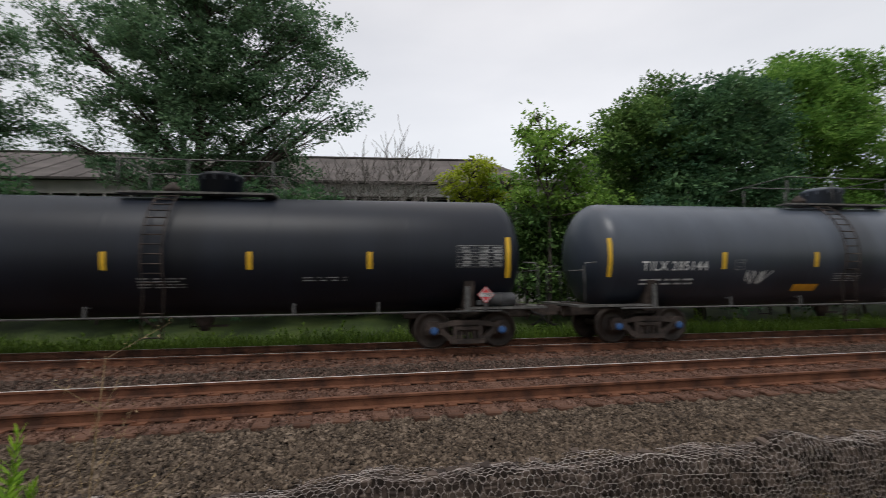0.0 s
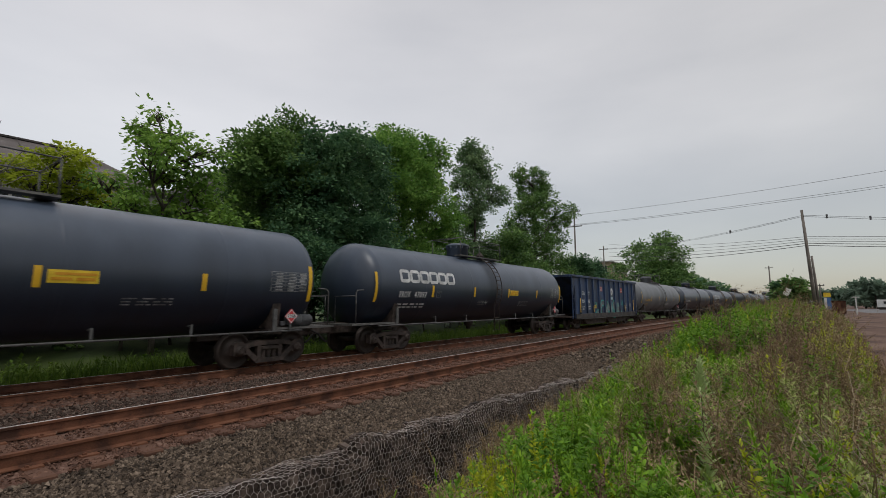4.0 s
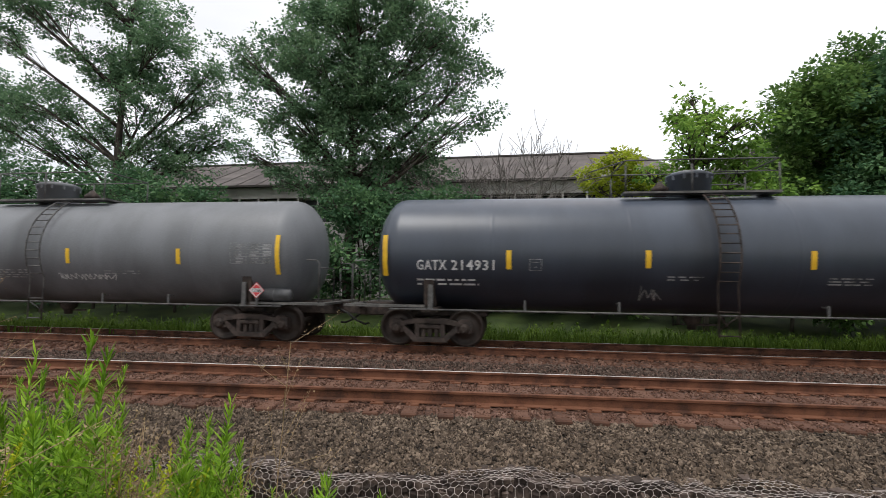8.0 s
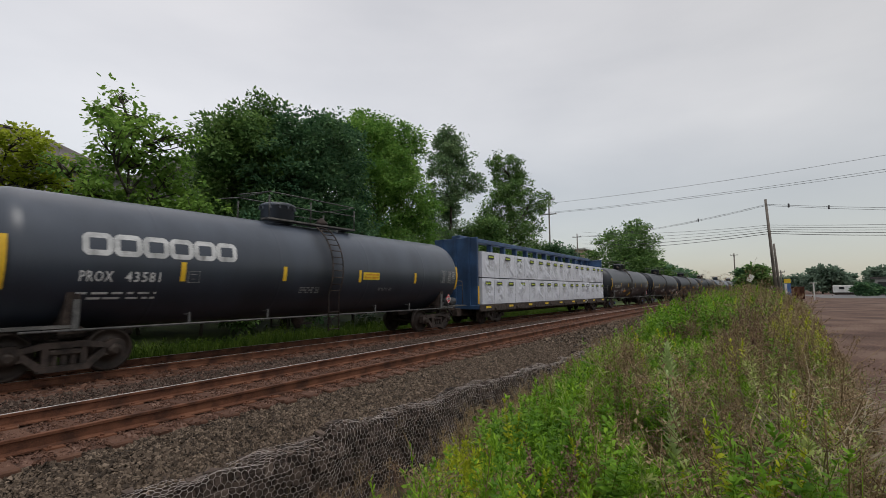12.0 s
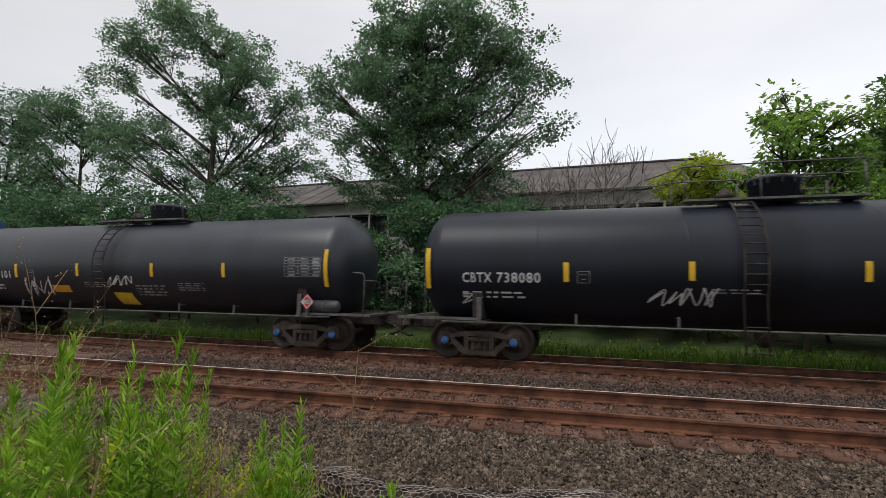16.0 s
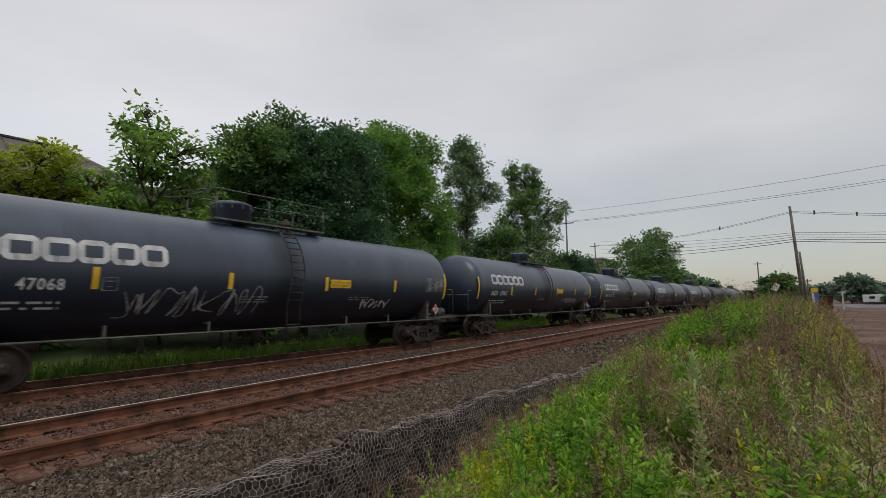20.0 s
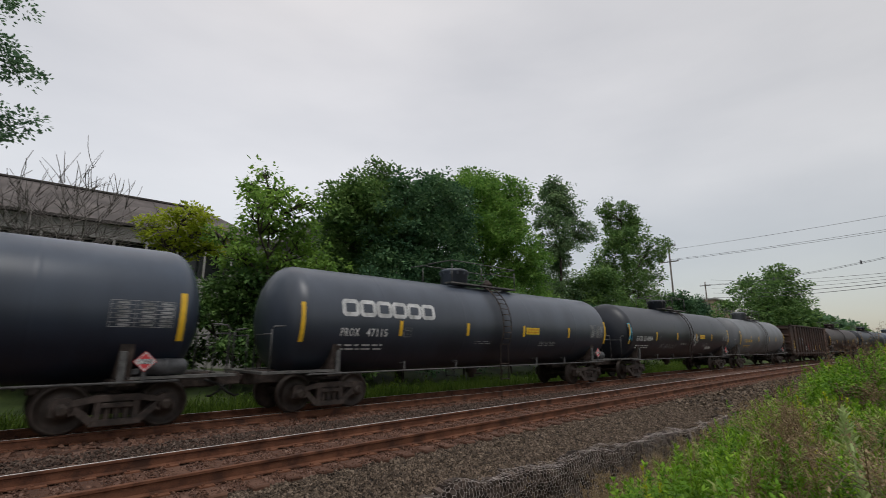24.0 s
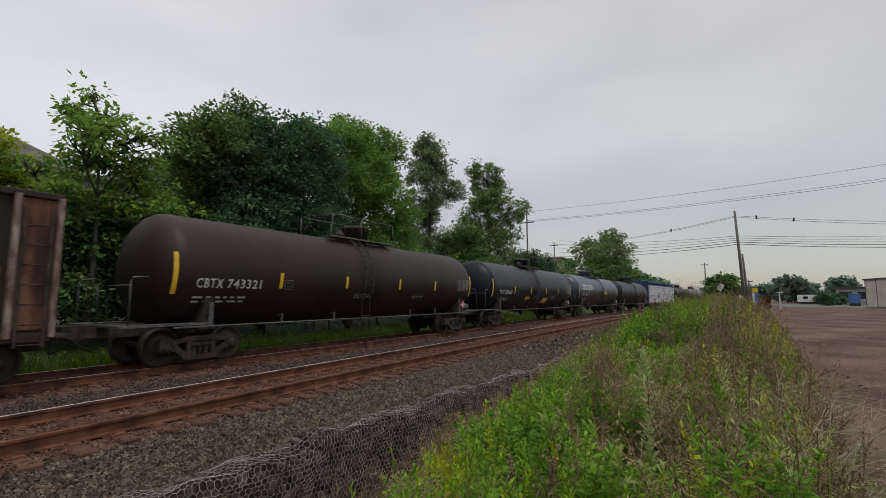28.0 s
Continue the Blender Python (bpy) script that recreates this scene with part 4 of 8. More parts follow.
def scribble(rnd, width, height, loops):
    """One loose spray-paint line that spells nothing: slanted made-up glyphs run together."""
    line = []
    x, cell = 0.0, min(0.8 * height, 0.36)
    while x < width - 0.3 * cell:
        w = cell * rnd.uniform(0.75, 1.25)
        n = rnd.randint(4, 4 + int(loops))
        knots, up = line[-1:], rnd.random() < 0.5
        for i in range(n):
            v = height * (rnd.uniform(0.7, 1.0) if up else rnd.uniform(0.0, 0.35))
            knots.append((x + w * (rnd.uniform(0.0, 1.1) if 0 < i < n - 1 else 0.15 + 0.8 * (i > 0)) + 0.18 * v, v))
            up = not up if rnd.random() < 0.85 else up
        n = len(knots)
        for i in range(n - 1):
            a, b, c, d = knots[max(i - 1, 0)], knots[i], knots[i + 1], knots[min(i + 2, n - 1)]
            for k in range(6):
                q = k / 6
                line.append(tuple(0.5 * (2 * b[m] + (c[m] - a[m]) * q + (2 * a[m] - 5 * b[m] + 4 * c[m] - d[m]) * q * q + (3 * b[m] - a[m] - 3 * c[m] + d[m]) * q ** 3) for m in (0, 1)))
        line.append(knots[-1])
        x += w * rnd.uniform(0.75, 1.0)
    return [line]


# running gear
def side_frame_build():
    b = Build()
    for x in (-AXLE_HALF, AXLE_HALF):
        b.prism([(x - 0.17, 0.36), (x - 0.17, 0.62), (x - 0.1, 0.68), (x + 0.1, 0.68), (x + 0.17, 0.62), (x + 0.17, 0.36), (x + 0.11, 0.36), (x + 0.11, 0.5), (x - 0.11, 0.5), (x - 0.11, 0.36)], -0.09, 0.09)
    b.prism([(-0.8, 0.6), (-0.35, 0.7), (0.35, 0.7), (0.8, 0.6), (0.8, 0.5), (0.34, 0.58), (-0.34, 0.58), (-0.8, 0.5)], -0.1, 0.1)
    for s in (-1, 1):
        b.prism([(s * 0.8, 0.52), (s * 0.42, 0.16), (s * 0.26, 0.16), (s * 0.3, 0.24), (s * 0.66, 0.55)], -0.09, 0.09)
        b.prism([(s * 0.36, 0.2), (s * 0.36, 0.62), (s * 0.25, 0.62), (s * 0.25, 0.2)], -0.085, 0.085)
    b.prism([(-0.42, 0.14), (0.42, 0.14), (0.36, 0.25), (-0.36, 0.25)], -0.12, 0.12)
    return b


def springs_build():
    b = Build()
    for x in (-0.16, 0.0, 0.16):
        rings = []
        for k in range(9):
            rings += [(0.25 + k * 0.026, 0.058 if k % 2 else 0.07)]
        b.lathe(rings, "z", 10, (x, 0, 0))
    b.box((0, 0, 0.5), (0.5, 0.22, 0.1), cham=0.02)
    return b


def bolster_build():
    b = Build()
    b.box((0, 0, 0.56), (0.42, 2.0, 0.2), cham=0.05)
    b.lathe([(0.64, 0.2), (0.76, 0.2)], "z", 16)
    for s in (-1, 1):
        b.box((s * 0.55, 0, 0.38), (0.09, 1.5, 0.12), cham=0.02)
    return b


def wheelset_build():
    b = Build()
    b.lathe([(-0.98, 0.075), (-0.75, 0.085), (0, 0.08), (0.75, 0.085), (0.98, 0.075)], "y", 12)
    for s in (-1, 1):
        prof = [(-0.78, 0.11), (-0.78, 0.2), (-0.735, 0.24), (-0.735, 0.375), (-0.79, 0.395), (-0.79, 0.445), (-0.715, WHEEL_R), (-0.69, WHEEL_R + 0.025), (-0.665, WHEEL_R + 0.02), (-0.66, 0.39), (-0.71, 0.37), (-0.71, 0.14)]
        b.lathe([(p * -s, r) for p, r in prof], "y", 22)
        b.lathe([(s * 0.9, 0.13), (s * 1.06, 0.135), (s * 1.07, 0.11), (s * 1.1, 0.105), (s * 1.11, 0.05)], "y", 16)
        for k in range(3):
            a = k * math.tau / 3
            b.box((0.065 * math.sin(a), s * 1.115, 0.065 * math.cos(a)), (0.035, 0.03, 0.035))
    return b


def coupler_build():
    b = Build()
    b.box((0.35, 0, 0), (0.7, 0.14, 0.16), cham=0.03)
    b.prism([(0.62, -0.12), (0.98, -0.16), (1.02, 0.02), (0.92, 0.14), (0.62, 0.12)], -0.15, 0.15, "xy")
    b.prism([(0.78, -0.18), (1.0, -0.24), (1.06, -0.1), (0.9, -0.06)], -0.12, 0.12, "xy")
    return b


def hose_build():
    b = Build()
    b.tube([(0.2, -0.25, 0.0), (0.5, -0.26, -0.12), (0.75, -0.22, -0.32), (0.95, -0.14, -0.42), (1.05, -0.06, -0.4)], 0.028, 8)
    return b


def bearing_cap_build():
    b = Build().lathe([(0.0, 0.1), (-0.03, 0.095), (-0.045, 0.07), (-0.05, 0.01)], "y", 14)
    for k in range(3):
        a = k * math.tau / 3
        b.box((0.06 * math.sin(a), -0.05, 0.06 * math.cos(a)), (0.03, 0.03, 0.03))
    return b


def running_gear(car, half, bogie_x, coupler_z=0.86, blue_caps=False):
    for s in (-1, 1):
        bogie = part("bogie", shared("bolster", bolster_build, MAT["iron"]), None, car, "dark grimy cast iron bogie", pose(s * bogie_x, 0, 0))
        for q in (-1, 1):
            part("side_frame", shared("side_frame", side_frame_build, MAT["iron"]), None, bogie, "", pose(0, q * 0.97, 0))
            part("spring_nest", shared("spring_nest", springs_build, MAT["iron"]), None, bogie, "", pose(0, q * 0.97, 0))
        for q in (-1, 1):
            w = part("wheelset", shared("wheelset", wheelset_build, MAT["wheel"]), None, bogie, "brown steel wheelset with bearing caps", pose(q * AXLE_HALF, 0, WHEEL_R))
            if blue_caps:
                part("bearing_cap", shared("bearing_cap", bearing_cap_build, CAPBLUE), None, bogie, "blue bearing cap", pose(q * AXLE_HALF, -1.1, WHEEL_R))
            WHEELSETS.append((car, w, q * AXLE_HALF))
        turn = pose(s * (half - 0.05), 0, coupler_z, 0, 0, 0 if s > 0 else 180)
        c = part("coupler", shared("coupler", coupler_build, MAT["iron"]), None, car, "rusty knuckle coupler", turn)
        part("brake_hose", shared("brake_hose", hose_build, MAT["rubber"]), None, c, "black rubber brake hose")


# tank cars
def shell_build(half=TANK_HALF):
    prof = []
    depth = 0.72
    for k in range(9):
        a = k / 8 * math.pi / 2
        prof.append((-half + depth * (1 - math.sin(a)), max(0.02, TANK_R * math.cos(a))))
    prof = prof[::-1]
    seams = [-half * 0.62, -half * 0.22, half * 0.22, half * 0.62]
    body = []
    for x in seams:
        body += [(x - 0.06, TANK_R), (x - 0.02, TANK_R), (x, TANK_R + 0.004), (x + 0.02, TANK_R), (x + 0.06, TANK_R)]
    prof += [(-half + depth + 0.02, TANK_R), (-half + depth + 0.12, TANK_R)] + body
    prof += [(-x, r) for x, r in prof[8::-1]]
    return Build().lathe(sorted(set(prof)), "x", 48, (0, 0, TANK_Z))


def sill_build(s, half):
    b = Build()
    b.box((s * (half - 1.5), 0, 0.86), (3.4, 0.42, 0.34), cham=0.03)
    b.prism([(-1.2, 1.0), (1.2, 1.0), (1.3, 1.75), (0.9, 1.45), (0.35, 1.16), (-0.35, 1.16), (-0.9, 1.45), (-1.3, 1.75)], s * BOGIE_X - 0.12, s * BOGIE_X + 0.12, "yz")
    b.prism([(-1.25, 0.86), (1.25, 0.86), (1.25, 0.98), (-1.25, 0.98)], s * BOGIE_X - 0.2, s * BOGIE_X + 0.2, "yz")
    return b


def end_deck_build(s, half):
    x0, x1, xe = s * (half - 1.75), s * half, s * (half + 0.24)
    b = Build()
    b.prism([(x0, -1.25), (x0, -0.92), (x1, -0.92), (x1, 0.92), (x0, 0.92), (x0, 1.25), (x1, 1.3), (xe, 1.3), (xe, -1.3), (x1, -1.3)], 0.97, 1.025, "xy")
    return b


def hoop_build(s, half, q):
    b = Build()
    x = s * (half + 0.05)
    y = q * 1.25
    b.tube([(x, y, 1.0), (x, y, 2.0), (x - s * 0.06, y, 2.08), (x - s * 0.35, y * 0.98, 2.1)], 0.02, 6)
    b.tube([(x, y, 1.9), (x, 0.25 * q, 1.9), (x, 0.25 * q, 1.0)], 0.018, 6)
    return b


def rail_build(half, q):
    b = Build()
    b.tube([(-half + 0.9, q * 1.32, 0.93), (half - 0.9, q * 1.32, 0.93)], 0.026, 6)
    return b


def bracket_build(q):
    b = Build()
    b.box((0, q * 1.25, 1.05), (0.05, 0.03, 0.26))
    b.box((0, q * 1.17, 1.14), (0.05, 0.2, 0.03))
    return b


def riser_build(q):
    b = Build()
    b.box((0, q * 1.3, 1.22), (0.12, 0.05, 0.6), cham=0.01)
    return b


def ladder_build(q):
    b = Build()
    path = []
    for k in range(14):
        a = radians(-28 + 100 * k / 13)
        path.append((q * (TANK_R + 0.13) * math.cos(a), TANK_Z + (TANK_R + 0.13) * math.sin(a)))
    path = [(q * 1.4, 0.45)] + path
    for x in (-0.21, 0.21):
        b.tube([(x, y, z) for y, z in path], 0.022, 5)
    for (y, z), (y2, z2) in zip(path, path[1:]):
        b.tube([(-0.21, (y + y2) / 2, (z + z2) / 2), (0.21, (y + y2) / 2, (z + z2) / 2)], 0.015, 5)
    b.tube([(-0.21, q * 1.4, 0.5), (0.21, q * 1.4, 0.5)], 0.016, 5)
    for s in (-1, 1):
        b.tube([(s * 0.21, q * 1.4, 0.95), (-s * 0.1, q * 1.2, 0.62)], 0.014, 5)
    return b


def top_deck_build():
    z = TANK_Z + TANK_R
    b = Build()
    b.prism([(-1.74, -0.8), (1.74, -0.8), (1.74, 0.8), (-1.74, 0.8), (-1.74, 0.45), (1.4, 0.45), (1.4, -0.45), (-1.74, -0.45)], z - 0.02, z + 0.03, "xy")
    return b


def top_rail_build(style):
    b = Build()
    z0, z1 = TANK_Z + TANK_R - 0.05, TANK_Z + TANK_R + 0.78
    for x in (-1.7, -0.2, 1.7):
        for y in (-0.78, 0.78):
            b.tube([(x, y, z0), (x, y, z1 - (0.1 if style else 0))], 0.02, 5)
    for y in (-0.78, 0.78):
        b.tube([(-1.7, y, z1), (1.7, y, z1)], 0.018, 5)
        if style:
            b.tube([(-1.7, y, z1), (-2.5, y * 0.6, z1 - 0.2)], 0.016, 5)
            b.tube([(0.3, y, z1 - 0.3), (1.7, y, z1 - 0.3)], 0.014, 5)
    b.tube([(1.7, -0.78, z1), (1.7, 0.78, z1)], 0.018, 5)
    b.tube([(-1.7, -0.78, z1), (-1.7, 0.78, z1)], 0.018, 5)
    return b


def dome_build():
    b = Build()
    z = TANK_Z + TANK_R - 0.04
    b.lathe([(z, 0.46), (z + 0.1, 0.46), (z + 0.1, 0.5), (z + 0.52, 0.5), (z + 0.53, 0.53), (z + 0.6, 0.53), (z + 0.66, 0.4), (z + 0.68, 0.1)], "z", 24)
    for k in range(12):
        a = k * math.tau / 12
        b.box((0.515 * math.cos(a), 0.515 * math.sin(a), z + 0.5), (0.05, 0.05, 0.12))
    return b


def valve_build():
    z = TANK_Z + TANK_R
    return Build().lathe([(z - 0.06, 0.16), (z + 0.12, 0.16), (z + 0.13, 0.2), (z + 0.2, 0.2), (z + 0.3, 0.09), (z + 0.36, 0.05)], "z", 14)


def outlet_build():
    b = Build()
    b.lathe([(0.5, 0.1), (0.62, 0.12), (0.7, 0.2), (0.9, 0.24)], "z", 14)
    b.box((0.3, 0, 0.62), (0.5, 0.08, 0.05))
    return b


def reservoir_build():
    b = Build()
    b.lathe([(-0.42, 0.03), (-0.4, 0.12), (-0.34, 0.165), (-0.02, 0.17), (-0.02, 0.18), (0.02, 0.18), (0.02, 0.17), (0.34, 0.165), (0.4, 0.12), (0.42, 0.03)], "x", 16, (0, -1.12, 1.2))
    b.box((-0.5, -1.1, 1.12), (0.14, 0.12, 0.12), cham=0.02)
    return b


def placard_build():
    b = Build()
    s = 0.2
    b.prism([(-s, 0), (0, -s), (s, 0), (0, s)], -0.008, 0.008)
    return b


def placard_ring_build():
    b = Build()
    pts = []
    for r in (0.185, 0.16):
        pts += [(-r, -0.011, 0), (0, -0.011, -r), (r, -0.011, 0), (0, -0.011, r)]
    b.add(pts, [(k, (k + 1) % 4, 4 + (k + 1) % 4, 4 + k) for k in range(4)])
    b.add([(-0.14, -0.0115, -0.05), (0.14, -0.0115, -0.05), (0.14, -0.0115, 0.05), (-0.14, -0.0115, 0.05)], [(0, 1, 2, 3)])
    return b


def stripe(car, x, z0, h, w=0.115):
    key = f"stripe_{z0:.2f}_{h:.2f}_{x:.1f}"
    if key not in MESHES:
        MESHES[key] = rects([(-w / 2, 0, w, h)], x, z0, on_tank, 0.007, 6).mesh("reflective_stripe", MAT["yellow"])
    part("reflective_stripe", MESHES[key], None, car, "yellow reflective stripe")


def flat_mark(name, items, x, z, mat, car, label, surface=on_tank, rows=3, lift=0.006, kind=""):
    return tagged(part(name, rects(items, x, z, surface, lift, rows), MAT[mat], car, label), kind=kind)


# markings that sit differently from the fleet's usual places: inner stripes, mark's left end, warning sign, patches
QUIRKS = {
    "CBTX 738080": {"stripes": (-4.35, -1.75, 1.3, 4.1)},
    "UTLX 207340": {"sign": (2.1, 1.92)},
    "CBTX 743321": {"mark": -6.8},
    "GATX 214931": {"stripes": (-4.55, -1.4, 1.95, 4.4), "dome": 0.0},
    "UTLX 205402": {"stripes": (-4.3, -1.6, 1.36, 4.55), "ladder": 0.45},
    "TILX 261544": {"mark": -5.7, "stripes": (-3.81, -0.96, 1.92, 4.16), "sign": (2.62, 1.66), "print": (-3.23, 1.6)},
    "TILX 285101": {"mark": -6.42, "orange": (-2.81, 1.45), "patch": (-0.34, 1.1, 0.72, 0.54), "print": (0.66, 1.66)},
    "TILX 285144": {"orange": (-2.1, 1.3), "print": (0.99, 1.3)},
}


def tank_car(spec, s_left, s_right, seed):
    """One tank car between two coupling places along the train."""
    rnd = random.Random(seed)
    paint, mark, ink, logo, extras, label = spec
    own = QUIRKS.get(mark, {})
    if not logo and mark[:2] != "GA" and paint != "grey":
        own = {"ladder": -0.6, "dome": 0.3, **own}
    length = (s_right - s_left) * 0.944
    half = length / 2 - 0.62
    short = paint == "grey" and length > 16 or mark in ("TILX 285101", "CBTX 743321", "UTLX 667024")
    tank_half = half - (0.15 if not short else 0.38)
    car = thing("tank_car", label, "tank car", "cars of the freight train")
    CARS.append((car, along((s_left + s_right) / 2 - 0.15)))
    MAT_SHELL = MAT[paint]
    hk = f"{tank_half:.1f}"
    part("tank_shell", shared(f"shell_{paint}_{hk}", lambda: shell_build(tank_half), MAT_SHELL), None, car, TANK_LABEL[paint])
    for s in (-1, 1):
        part("stub_sill", shared(f"sill_{s}_{hk}", lambda: sill_build(s, half), MAT["iron"]), None, car)
        part("end_deck", shared(f"deck_{s}_{hk}", lambda: end_deck_build(s, half), MAT["grating"]), None, car, "steel grating walkway")
        for q in (-1, 1):
            part("end_handrail", shared(f"hoop_{s}_{q}_{hk}", lambda: hoop_build(s, half, q), MAT["steel"]), None, car)
    for q in (-1, 1):
        part("side_rail", shared(f"rail_{q}_{hk}", lambda: rail_build(half, q), MAT["steel"]), None, car, "long thin steel side rail")
        for x in (-4.1, -2.0, 2.3, 4.2):
            part("rail_bracket", shared(f"bracket_{q}", lambda: bracket_build(q), MAT["steel"]), None, car, "", pose(x, 0, 0))
        for s in (-1, 1):
            part("bolster_riser", shared(f"riser_{q}", lambda: riser_build(q), MAT["steel"]), None, car, "", pose(s * (BOGIE_X - 0.05), 0, 0))
        part("ladder", shared(f"ladder_{q}_{paint}", lambda: ladder_build(q), MAT["iron"] if paint != "grey" else MAT["steel"]), None, car, "steel side ladder", pose(own.get("ladder", 0.25), 0, 0))
    part("top_platform", shared("top_platform", top_deck_build, MAT["grating"]), None, car, "grated top platform")
    style = seed % 2
    part("top_railing", shared(f"top_railing_{style}", lambda: top_rail_build(style), MAT["steel"]), None, car, "thin steel pipe railing")
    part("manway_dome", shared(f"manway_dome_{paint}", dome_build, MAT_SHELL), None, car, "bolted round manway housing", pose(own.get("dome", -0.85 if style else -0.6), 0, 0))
    part("valve", shared("valve", valve_build, MAT["iron"]), None, car, "", pose(0.75 if "dome" not in own else -0.75, -0.2, 0))
    part("bottom_outlet", shared("bottom_outlet", outlet_build, MAT["iron"]), None, car)
    part("air_reservoir", shared("air_reservoir", reservoir_build, MAT["reservoir"]), None, car, "grey brake air reservoir", pose(tank_half - 0.75, 0, 0))
    running_gear(car, half, BOGIE_X * (half / 8.07) if half < 7.5 else BOGIE_X, blue_caps=mark in ("", "TILX 285144", "TILX 285101", "CBTX 738080"))
    # markings on the near side
    inner = own.get("stripes", ((-4.55 if logo else -4.48) * tank_half / 8.1, -1.6, 1.36, (4.45 if logo else 4.1) * tank_half / 8.1))
    for x, z0, h in ((-tank_half + 0.42, 1.72, 1.0), (tank_half - 0.6, 1.72, 1.0), (inner[0], 1.9, 0.44), (inner[1], 1.95, 0.4), (inner[2], 1.95, 0.4), (inner[3], 1.95, 0.4)):
        stripe(car, x, z0, h)
    xm = -6.34 if logo else -tank_half + (1.2 if mark[:2] == "GA" else 1.3)
    xm = own.get("mark", xm)
    if "print" in own:
        flat_mark("small_print", small_print(rnd, 4, 1.1, 0.045, 0.105), *own["print"], "faint_white", car, "block of small print", kind="stuff")
    if logo:
        for k, block in enumerate(logo_blocks()):
            part("mark_block", shared(f"mark_block_{k}", lambda: ribbon([block], 0.115, -6.26, 2.45, on_tank), MAT["white"]), None, car, "hollow white block of a company mark")
    if mark:
        owner, number = mark.split()
        full, size = (1.5, 0.21) if logo else (1.84, 0.23)
        part("reporting_mark", lettering(owner, size, MAT[ink], xm, 1.88, on_tank, 0.007, full * 0.39, 0, 1.15), None, car, "painted owner's letters")
        part("car_number", lettering(number, size, MAT[ink], xm + full * (1.0 - 0.092 * len(number)), 1.88, on_tank, 0.007, full * 0.092 * len(number), 0, 1.15), None, car, "painted car number")
    flat_mark("fine_print", small_print(rnd, 2, 1.45, 0.05, 0.12), xm, 1.62, ink, car, "two lines of small print", kind="stuff")
    part("inspection_box", ribbon([[(0, 0), (0.26, 0), (0.26, 0.26), (0, 0.26), (0, 0)], [(0.09, 0.08), (0.17, 0.08)], [(0.05, 0.19), (0.2, 0.19)]], 0.02, xm + 2.1 + (0 if logo else 0.55), 1.88, on_tank), MAT["faint_white"], car, "small stencilled box")
    flat_mark("test_table", [(0.0, v * 0.085, 1.1, 0.012) for v in range(7)] + [(x, 0, 0.012, 0.51) for x in (0, 0.42, 0.75, 1.09)] + [(a + 0.05 + 0.3 * rnd.random() * 0.2, v * 0.085 + 0.025, 0.2, 0.04) for v in range(6) for a in (0.05, 0.45, 0.8)], tank_half - 1.85, 1.98, "faint_white", car, "stencilled test table")
    for k in range(2):
        flat_mark("small_print", small_print(rnd, rnd.randint(2, 4), rnd.uniform(0.7, 1.1), 0.03, 0.07), -1.15 + k * 3.6 + rnd.uniform(-0.3, 0.3), 1.75, "faint_white", car, "lines of small print", kind="stuff")
    if "sign" in extras:
        xs, zs = own.get("sign", (1.5 if logo else 1.95, 2.04))
        p = flat_mark("warning_sign", [(0, 0, 0.8, 0.25)], xs, zs, "sign_yellow", car, "yellow warning sign")
        part("sign_print", rects([(0.1, 0.15, 0.66, 0.05), (0.06, 0.05, 0.32, 0.06), (0.44, 0.05, 0.3, 0.06)], xs, zs, on_tank, 0.012), MAT["orange"], p)
    if "patch" in extras:
        px, pz, pw, ph = own.get("patch", (1.0, 1.32, 0.95, 0.42))
        flat_mark("yellow_patch", [(0, 0, pw, ph)], px, pz, "sign_yellow", car, "large square yellow paint patch")
    if "patch" in extras or "orange" in own:
        flat_mark("warning_sign", [(0, 0, 0.75, 0.25)], *own.get("orange", (-2.4, 1.52)), "orange", car, "orange warning sign")
    if "placard" in extras:
        pl = part("placard", shared("placard", placard_build, MAT["placard"]), None, car, "red diamond hazard placard", pose(tank_half - 1.15, -1.36, 1.32))
        part("placard_border", shared("placard_border", placard_ring_build, MAT["white"]), None, pl, "", None)
        part("placard_number", lettering("1268", 0.085, MAT["black_print"], -0.125, -0.042, lambda x, v, z0, lift: (x, -0.0135, z0 + v)), None, pl)
        post = part("placard_post", Build().box((0, 0, 0), (0.06, 0.04, 0.5), cham=0.005), MAT["steel"], car, "", pose(tank_half - 1.15, -1.33, 1.2))
    for name, mat, x, z, w, h, lp, th in [e for e in extras if isinstance(e, tuple)]:
        part("graffiti", ribbon(scribble(rnd, w, h, lp), th, x * 0.94, z, on_tank, 0.009), MAT[mat], car, name)
    if mark == "TILX 285144":
        part("graffiti_word", lettering("BET", 0.36, MAT["white"], 5.0, 1.74, on_tank, 0.009, 0.95, 0.3), None, car, "white spray-painted word")
    if mark == "PROX 45594":
        for ink, dx, lift in (("white", 0.0, 0.009), ("black_print", 0.035, 0.013)):
            part("graffiti_word", lettering("BUSTERS", 0.52 - dx, MAT[ink], 0.2 + dx, 1.28 + dx * 0.5, on_tank, lift, 4.35 - dx), None, car, "white outlined graffiti word")
        cloud = [(0.05 + 4.65 * (0.5 - 0.5 * math.cos(i / 60 * math.tau)) + 0.05 * math.sin(i * 2.1), 0.3 + 0.4 * math.sin(i / 60 * math.tau) + 0.05 * math.sin(i * 1.7)) for i in range(61)]
        part("graffiti", ribbon([cloud], 0.03, 0, 1.24, on_tank, 0.008), MAT["white"], car, "wavy white graffiti outline")
    return car


